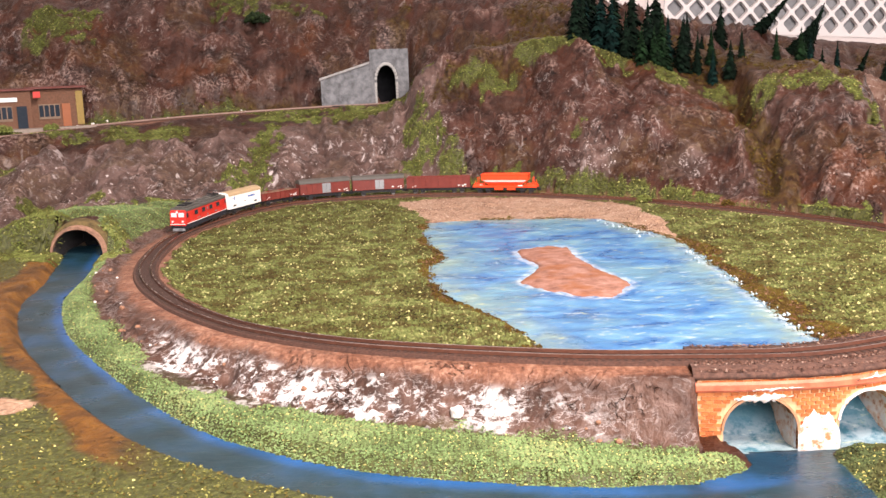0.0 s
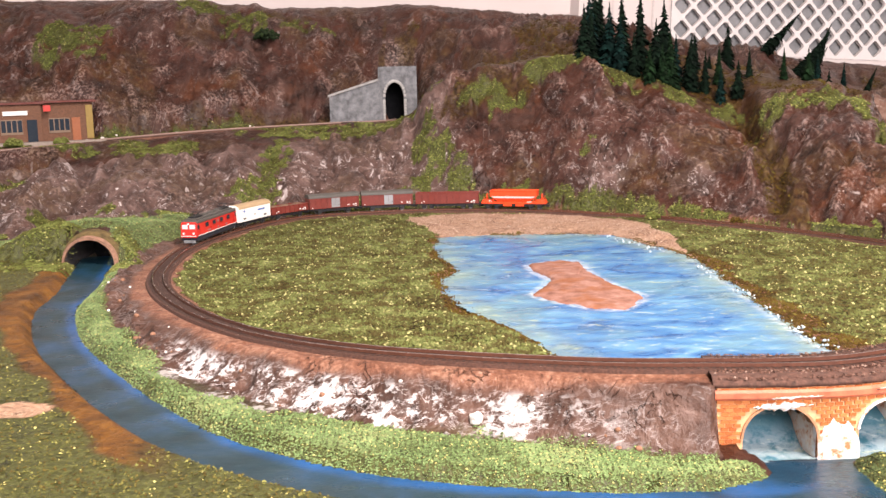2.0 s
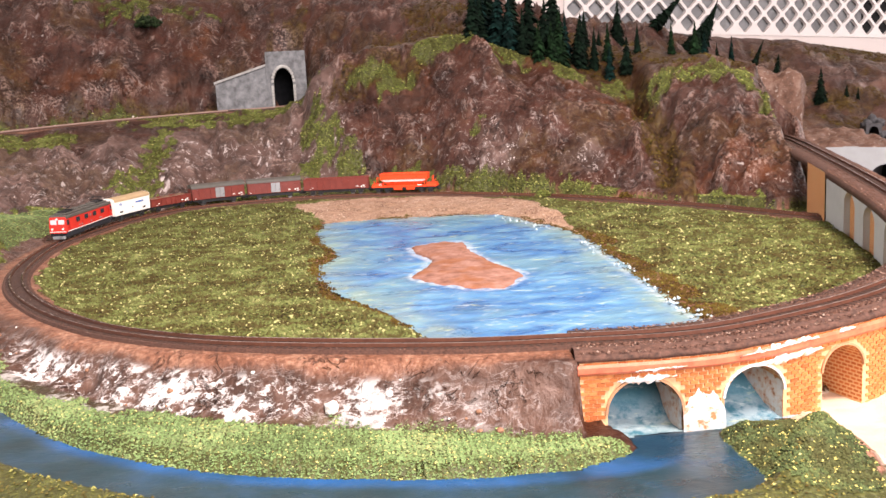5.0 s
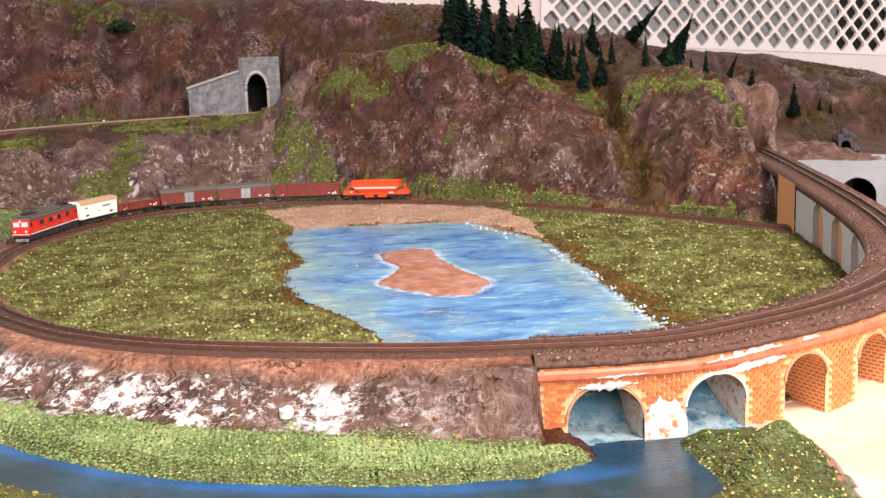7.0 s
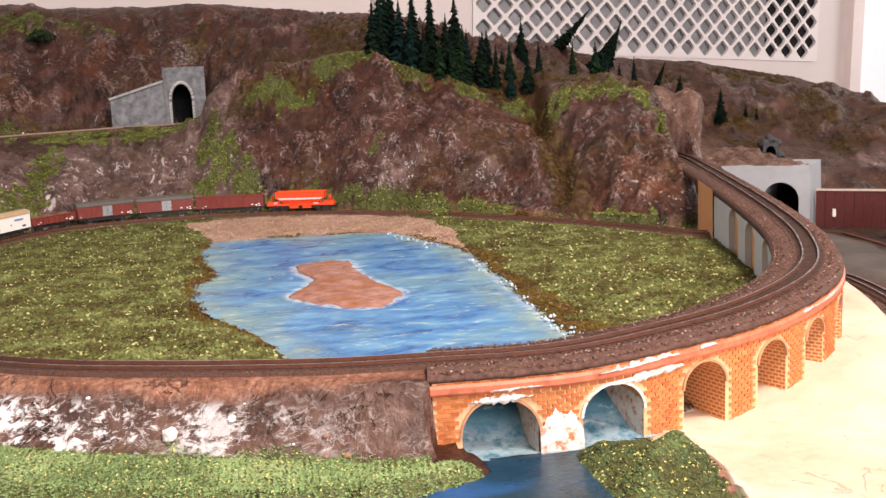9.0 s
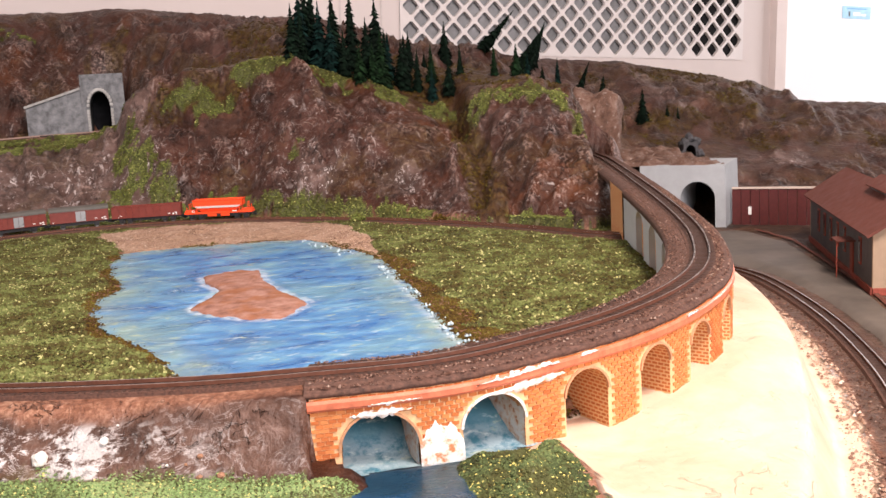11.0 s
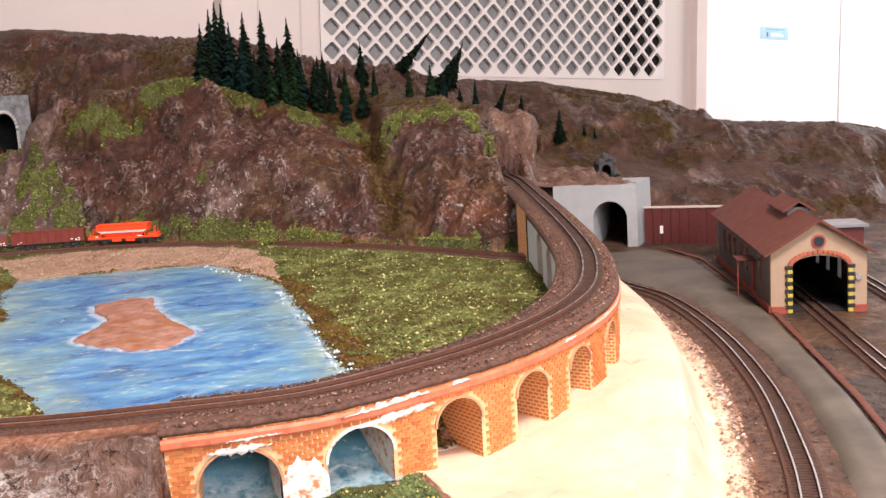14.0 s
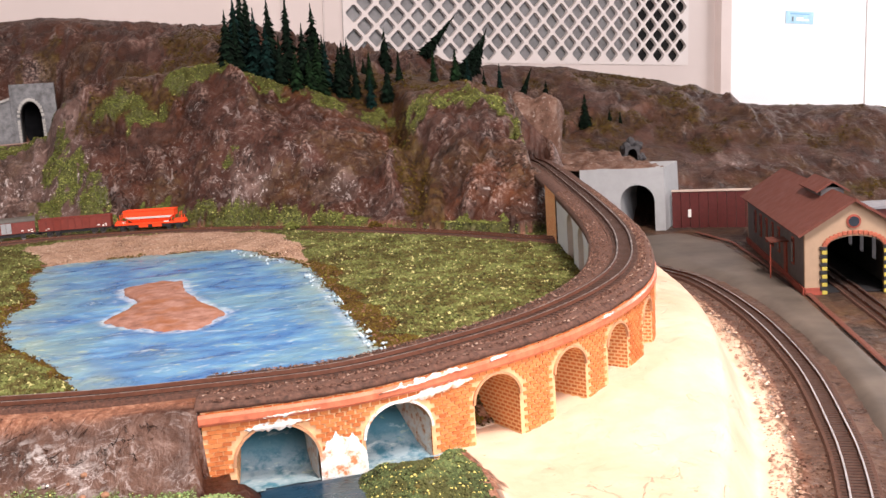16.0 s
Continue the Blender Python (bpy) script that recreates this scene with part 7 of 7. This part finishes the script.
def annex():
    t = thing("yard_hut", "small dark red hut with a pale flat roof", "hut", SHED_AT @ pose(0.104, 0.21, 0, 0, 0, 0))
    one("hut_wall", [((0.016, 0.02, 0.021), (0.032, 0.04, 0.042))], paint("dark_red_boards", (0.085, 0.015, 0.014), 0.6, vary=0.2), t)
    one("hut_roof", [((0.016, 0.02, 0.0435), (0.040, 0.048, 0.003))], paint("pale_edge", (0.20, 0.20, 0.22)), t)


annex()


def boundary_wall():
    a, b = Vector((0.716, 1.202, -0.048)), Vector((0.860, 1.096, -0.048))
    d = b - a
    t = thing("boundary_wall", "dark red boarded wall with a pale cap beside the tunnel", "fence", Matrix.Translation(a) @ Matrix.Rotation(math.atan2(d.y, d.x), 4, "Z"))
    red = paint("dark_red_boards", (0.085, 0.015, 0.014), 0.6, vary=0.2)
    n = 16
    for k in range(n):
        w = d.length / n
        one("board", [((w * (k + 0.5), 0, 0.0235), (w - 0.0006, 0.004 + 0.0006 * (k % 2), 0.047))], red, t, bevel=0.0003)
    one("wall_cap", [((d.length / 2, 0, 0.0482), (d.length, 0.0075, 0.0022))], paint("pale_cap", (0.50, 0.40, 0.34)), t, "pale cap")
    one("white_mark", [((0.022, -0.0032, 0.020), (0.004, 0.001, 0.010))], PRINT_WHITE, t)


boundary_wall()


# ---- station ----
def station():
    t = thing("station_building", "small brown brick station with a flat dark red roof", "station building", pose(-0.660, 1.476, 0.0885, 0, 0, 28))
    br = paint("brown_brick", (0.15, 0.072, 0.042), 0.8, vary=0.25, scale=420, bump=0.4)
    rf = paint("dark_red_roof", (0.13, 0.035, 0.026), 0.6, vary=0.2)
    fr = paint("pale_frame", (0.22, 0.15, 0.10), 0.6)
    brown = paint("brown_door", (0.30, 0.10, 0.04), 0.6)
    one("wall", [((0.036, 0.030, 0.029), (0.072, 0.060, 0.058))], br, t, "brown brick block")
    one("wall", [((0.110, 0.040, 0.0295), (0.074, 0.050, 0.059))], br, t, "recessed brown brick block")
    one("roof", [((0.036, 0.030, 0.0600), (0.082, 0.070, 0.0030))], rf, t)
    one("roof", [((0.112, 0.038, 0.0612), (0.080, 0.062, 0.0030))], rf, t)
    for x, y, w in ((0.030, -0.0006, 0.030), (0.098, 0.0144, 0.030)):
        f = one("window", [((x, y, 0.026), (w, 0.0020, 0.022))], fr, t, "wide window with pale bars")
        for k in range(4):
            one("pane", [((x - w / 2 + w * (k + 0.5) / 4, y - 0.0010, 0.027), (w / 4 - 0.0016, 0.0012, 0.0170))], GLASS, f, bevel=0)
    one("door", [((0.058, -0.0008, 0.018), (0.014, 0.0020, 0.036))], GLASS, t, "dark entrance door")
    one("door", [((0.122, 0.0142, 0.020), (0.012, 0.0020, 0.034))], brown, t, "orange-brown door")
    one("name_board", [((0.036, -0.0016, 0.046), (0.034, 0.0016, 0.0062))], PRINT_WHITE, t, "white name board")
    one("mail_sign", [((0.080, -0.002, 0.052), (0.010, 0.002, 0.009))], paint("sign_red", (0.55, 0.04, 0.03)), t, "small red sign")
    one("corner_post", [((0.142, 0.0146, 0.030), (0.010, 0.0016, 0.050))], paint("ochre_panel", (0.27, 0.18, 0.04)), t, "ochre corner panel")
    one("platform", [((0.075, -0.014, 0.0006), (0.165, 0.026, 0.006))], paint("platform_grey", (0.30, 0.25, 0.21), 0.8, vary=0.2), t, "low pale platform")


station()


# ---- firs ----
NEEDLE = []
for nm, c in (("dark_fir", (0.0035, 0.009, 0.005)), ("blue_fir", (0.0035, 0.013, 0.011)), ("green_fir", (0.006, 0.016, 0.006))):
    nn = Nodes(nm, 0.9, 0, 0.08)
    nn.colour(nn.ramp(nn.island(), [(0.1, tuple(v * 0.45 for v in c)), (0.5, c), (0.92, tuple(v * 1.9 for v in c))]))
    NEEDLE.append(nn.m)
BARK = paint("fir_bark", (0.045, 0.028, 0.018), 0.9)


def fir_mesh(seed, tiers, wide):
    """Unit-high crown of many drooping twigs in uneven whorls."""
    r = random.Random(seed)
    v, f = [], []
    for k in range(tiers):
        u = k / (tiers - 1)
        z = 0.06 + 0.90 * u
        rad = wide * (1 - u) ** 0.85 * r.uniform(0.75, 1.12) + 0.012
        m = max(5, int(15 * (1 - u) + 4))
        for q in range(m):
            a = 6.283 * (q + r.random()) / m
            l = rad * r.uniform(0.6, 1.15)
            d = Vector((math.cos(a), math.sin(a), 0))
            n = Vector((-d.y, d.x, 0))
            drop = l * r.uniform(0.25, 0.65)
            w = l * r.uniform(0.22, 0.34) + 0.006
            b = len(v)
            c = Vector((0, 0, z + r.uniform(-0.02, 0.02)))
            v += [c + Vector((0, 0, 0.035)), c + d * l * 0.55 + n * w - Vector((0, 0, drop * 0.4)), c + d * l - Vector((0, 0, drop)), c + d * l * 0.55 - n * w - Vector((0, 0, drop * 0.4)), c + d * l * 0.5 + Vector((0, 0, 0.012 - drop * 0.2)), c + d * l * 0.35 - Vector((0, 0, drop * 0.5 + 0.01))]
            f += [(b, b + 1, b + 4), (b + 1, b + 2, b + 4), (b + 2, b + 3, b + 4), (b + 3, b, b + 4), (b, b + 5, b + 1), (b + 1, b + 5, b + 2), (b + 2, b + 5, b + 3), (b + 3, b + 5, b)]
    b = len(v)
    v += [Vector((0.012, 0, 0.9)), Vector((-0.006, 0.01, 0.9)), Vector((-0.006, -0.01, 0.9)), Vector((0, 0, 1.0))]
    f += [(b, b + 1, b + 3), (b + 1, b + 2, b + 3), (b + 2, b, b + 3)]
    return v, f


FIRS = []
for k, (seed, tiers, wide) in enumerate(((1, 22, 0.19), (2, 20, 0.23), (3, 24, 0.16), (4, 18, 0.26))):
    v, f = fir_mesh(seed, tiers, wide)
    FIRS.append((v, f))
CROWNS = {}


def fir(x, y, h, kind, shade, lean=0.0, label=""):
    z = float(lie(x, y)) - 0.002
    t = thing("fir_tree", label or "dark green model fir tree on the hilltop", "tree", pose(x, y, z, 0, lean, (x * 7919) % 360 if not lean else 0), "firs on the hill")
    key = (kind, shade)
    if key not in CROWNS:
        CROWNS[key] = mesh_from("crown", *FIRS[kind], NEEDLE[shade])
    c = part("crown", CROWNS[key], None, t)
    c.scale = (h, h, h)
    bm = bmesh.new()
    cyl(bm, (0, 0, h * 0.2), h * 0.022, h * 0.4, "Z", 7, h * 0.012)
    part("trunk", bm, BARK, t)


for x, y, h, kind, shade, lean in (
        (0.226, 1.545, 0.112, 0, 0, 0), (0.200, 1.475, 0.068, 1, 0, 0), (0.214, 1.50, 0.075, 2, 0, 0), (0.240, 1.498, 0.088, 1, 1, 0), (0.253, 1.480, 0.072, 1, 1, 0), (0.268, 1.456, 0.062, 2, 0, 0), (0.285, 1.499, 0.106, 2, 0, 0),
        (0.287, 1.440, 0.050, 3, 2, 0), (0.323, 1.517, 0.098, 1, 0, 0), (0.340, 1.548, 0.058, 2, 0, 0), (0.305, 1.440, 0.050, 1, 2, 0), (0.319, 1.454, 0.072, 3, 2, 0), (0.375, 1.542, 0.050, 1, 0, 0), (0.350, 1.467, 0.066, 1, 0, 0),
        (0.372, 1.466, 0.056, 2, 0, 0), (0.400, 1.553, 0.024, 3, 0, 0), (0.452, 1.640, 0.066, 1, 0, 0), (0.386, 1.436, 0.044, 1, 1, 0), (0.410, 1.434, 0.050, 3, 0, 0), (0.433, 1.461, 0.040, 2, 0, 0),
        (0.521, 1.670, 0.078, 2, 0, 42), (0.579, 1.684, 0.080, 2, 0, 36), (0.622, 1.730, 0.076, 2, 0, 20), (0.600, 1.70, 0.070, 0, 0, 30), (0.487, 1.475, 0.044, 2, 2, 0), (0.510, 1.440, 0.046, 3, 2, 0), (0.560, 1.56, 0.050, 1, 2, 0),
        (0.639, 1.640, 0.062, 2, 1, 0), (0.689, 1.686, 0.056, 2, 0, 22), (0.719, 1.653, 0.044, 3, 0, 6), (0.751, 1.558, 0.054, 3, 0, 0), (0.794, 1.560, 0.020, 3, 0, 0), (0.810, 1.555, 0.020, 2, 0, 0), (0.600, 1.60, 0.052, 1, 0, 0),
        (0.236, 1.560, 0.105, 2, 0, 0), (0.216, 1.530, 0.098, 1, 1, 0), (0.262, 1.520, 0.100, 0, 0, 0), (0.302, 1.470, 0.078, 1, 0, 0), (0.335, 1.490, 0.064, 0, 1, 0), (0.360, 1.500, 0.060, 3, 0, 0), (0.395, 1.480, 0.052, 0, 2, 0), (0.545, 1.500, 0.050, 3, 1, 0), (0.575, 1.640, 0.068, 2, 0, 30)):
    fir(x, y, h * 1.08, kind, shade, lean, "dark model fir tree leaning far over" if lean > 15 else "tall bluish green model fir tree" if shade == 1 else "")


def bush(x, y, r, mat, label):
    g = np.random.RandomState(int(abs(x) * 1000))
    v, f = [], []
    z = float(lie(x, y))
    for k in range(160):
        d = g.normal(size=3)
        d = d / np.linalg.norm(d) * r * g.uniform(0.5, 1.0)
        q = r * g.uniform(0.10, 0.2)
        b = len(v)
        for o in OCT_V:
            v.append((x + d[0] + o[0] * q, y + d[1] + o[1] * q, z + r * 0.35 + abs(d[2]) * 0.8 + o[2] * q))
        f += [tuple(int(i) + b for i in t_) for t_ in OCT_F]
    tagged(new("bush", mesh_from("bush", v, f, mat)), label, "bush")


bush(-0.300, 1.770, 0.022, FLOCK_DARK := flock_material("dark_bush", [(0.010, 0.016, 0.007), (0.02, 0.035, 0.012), (0.04, 0.06, 0.018)]), "dark green foam bush on the hill")
bush(-0.620, 1.458, 0.013, FLOCK, "green foam bush at the station")
bush(-0.565, 1.495, 0.012, FLOCK, "green foam bush at the station")
bush(0.235, 1.160, 0.009, FLOCK, "green foam tuft beside the railway")
bush(0.320, 1.120, 0.008, FLOCK_MOSS, "brown foam tuft beside the railway")

# ---- loose stones and water lip ----
def stone(x, y, r, seed, mat, label):
    bm = bmesh.new()
    bmesh.ops.create_icosphere(bm, subdivisions=2, radius=1.0)
    for v in bm.verts:
        k = 1 + 0.35 * noise.noise(v.co * 1.7 + Vector((seed * 3.1, 0, 0)))
        v.co = Vector((v.co.x * r, v.co.y * r, v.co.z * r * 0.8)) * k
    ob = part("stone", bm, mat)
    ob.location = (x, y, float(lie(x, y)) + r * 0.3)
    tagged(ob, label, "stone", "stones on the embankment")


PALE_STONE = paint("pale_stone_chip", (0.66, 0.62, 0.58), 0.8, vary=0.15, scale=300, bump=0.4)
BROWN_STONE = paint("brown_stone_chip", (0.27, 0.14, 0.085), 0.8, vary=0.25, scale=300, bump=0.4)
stone(0.004, 0.4735, 0.0040, 1, PALE_STONE, "pale round stone stuck in the embankment")
rs = random.Random(11)
for k in range(46):
    s = S_BACK + 0.25 + (S_V - S_BACK - 0.28) * rs.random()
    p = MAIN.at(s, rs.uniform(0.022, 0.046))
    stone(p.x, p.y, 0.0007 + 0.0014 * rs.random() ** 2, k + 5, PALE_STONE if rs.random() < 0.45 else BROWN_STONE, "small loose stone on the embankment")
for k in range(34):
    p = UPPER.at(0.40 + 0.17 * rs.random() if k < 26 else rs.uniform(0.6, 0.9), rs.uniform(-0.024, -0.015))
    stone(p.x, p.y, rs.uniform(0.001, 0.0032), k + 60, PALE_STONE, "pale rubble beside the upper track")


def foam_lip():
    """White plaster splashes along the lake's far bank."""
    r = random.Random(4)
    v, f = [], []
    for k in range(90):
        u = r.random()
        a = np.interp(u, [0, 0.3, 0.65, 1], [0.158, 0.216, 0.219, 0.222])
        b = np.interp(u, [0, 0.3, 0.65, 1], [1.060, 0.905, 0.690, 0.560])
        q = 0.0006 + 0.0013 * r.random() ** 2 + (0.0014 if abs(u - 0.3) < 0.03 else 0)
        c = Vector((a + r.uniform(-0.005, 0.005), b + r.uniform(-0.01, 0.01), r.uniform(-0.001, 0.003)))
        i = len(v)
        for o in OCT_V:
            v.append(c + Vector((o[0] * q * r.uniform(0.6, 1.2), o[1] * q * 1.3, o[2] * q * r.uniform(0.5, 1.3))))
        f += [tuple(int(t_) + i for t_ in tri) for tri in OCT_F]
    tagged(new("plaster_foam", mesh_from("plaster_foam", v, f, paint("foam_white", (0.52, 0.63, 0.68), 0.4, vary=0.15, scale=300), True)), "white and pale blue plaster foam along the lake bank", "foam", kind="stuff")


foam_lip()

# ---- bricks of the viaduct ----
def bricks():
    bw, bh, gap = 0.0035, 0.00160, 0.00036
    cubes = []
    for k in range(4):
        r = random.Random(k)
        x, y, z = bw / 2, 0.00045, bh / 2
        co = [(-x, -y, -z), (x, -y, -z), (x, y, -z), (-x, y, -z), (-x, -y, z), (x, -y, z), (x, y, z), (-x, y, z)]
        co = [(a + r.uniform(-0.00015, 0.00015), b, c + r.uniform(-0.0001, 0.0001)) for a, b, c in co]
        cubes.append(mesh_from("brick", co, [(0, 1, 5, 4), (1, 2, 6, 5), (2, 3, 7, 6), (3, 0, 4, 7), (4, 5, 6, 7), (3, 2, 1, 0)], BRICK))
    spots = []
    r = random.Random(9)
    for row in range(50):
        s = S_0 + 0.002 + (0.5 * (bw + gap) if row % 2 else 0)
        while s < S_V + 0.62:
            z = MAIN.at(s).z - 0.0046 - bh / 2 - row * (bh + gap)
            ok = z > foot(s) + 0.004
            for c, hw in zip(ARCHES, HALVES):
                if abs(s - c) < hw + bw / 2 + 0.0004:
                    spring = MAIN.at(c).z - CROWN - hw
                    if z < spring or math.hypot(max(0, abs(s - c) - bw / 2), z - bh / 2 - spring) < hw + 0.0009:
                        ok = False
            if ok:
                spots.append((s, z))
            s += bw + gap
    spots.sort()
    v, f = [], []
    for k, (s, z) in enumerate(spots):
        p = MAIN.at(s, out(s) + 0.0001)
        a = MAIN.heading(s) - 57.3 * (out(s + 0.01) - out(s)) / 0.01
        m = pose(p.x, p.y, z, 0, r.uniform(-1.0, 1.0), a)
        if 300 <= k < 600:
            ob = new("brick", cubes[k % 4])
            ob.parent = VIADUCT
            ob.matrix_world = m
        else:
            b = len(v)
            me = cubes[k % 4]
            v += [m @ q.co for q in me.vertices]
            f += [tuple(i + b for i in q.vertices) for q in me.polygons]
    tagged(part("brickwork", mesh_from("brickwork", v, f, BRICK), None, VIADUCT, "orange bricks of the arcade"), kind="stuff")


bricks()
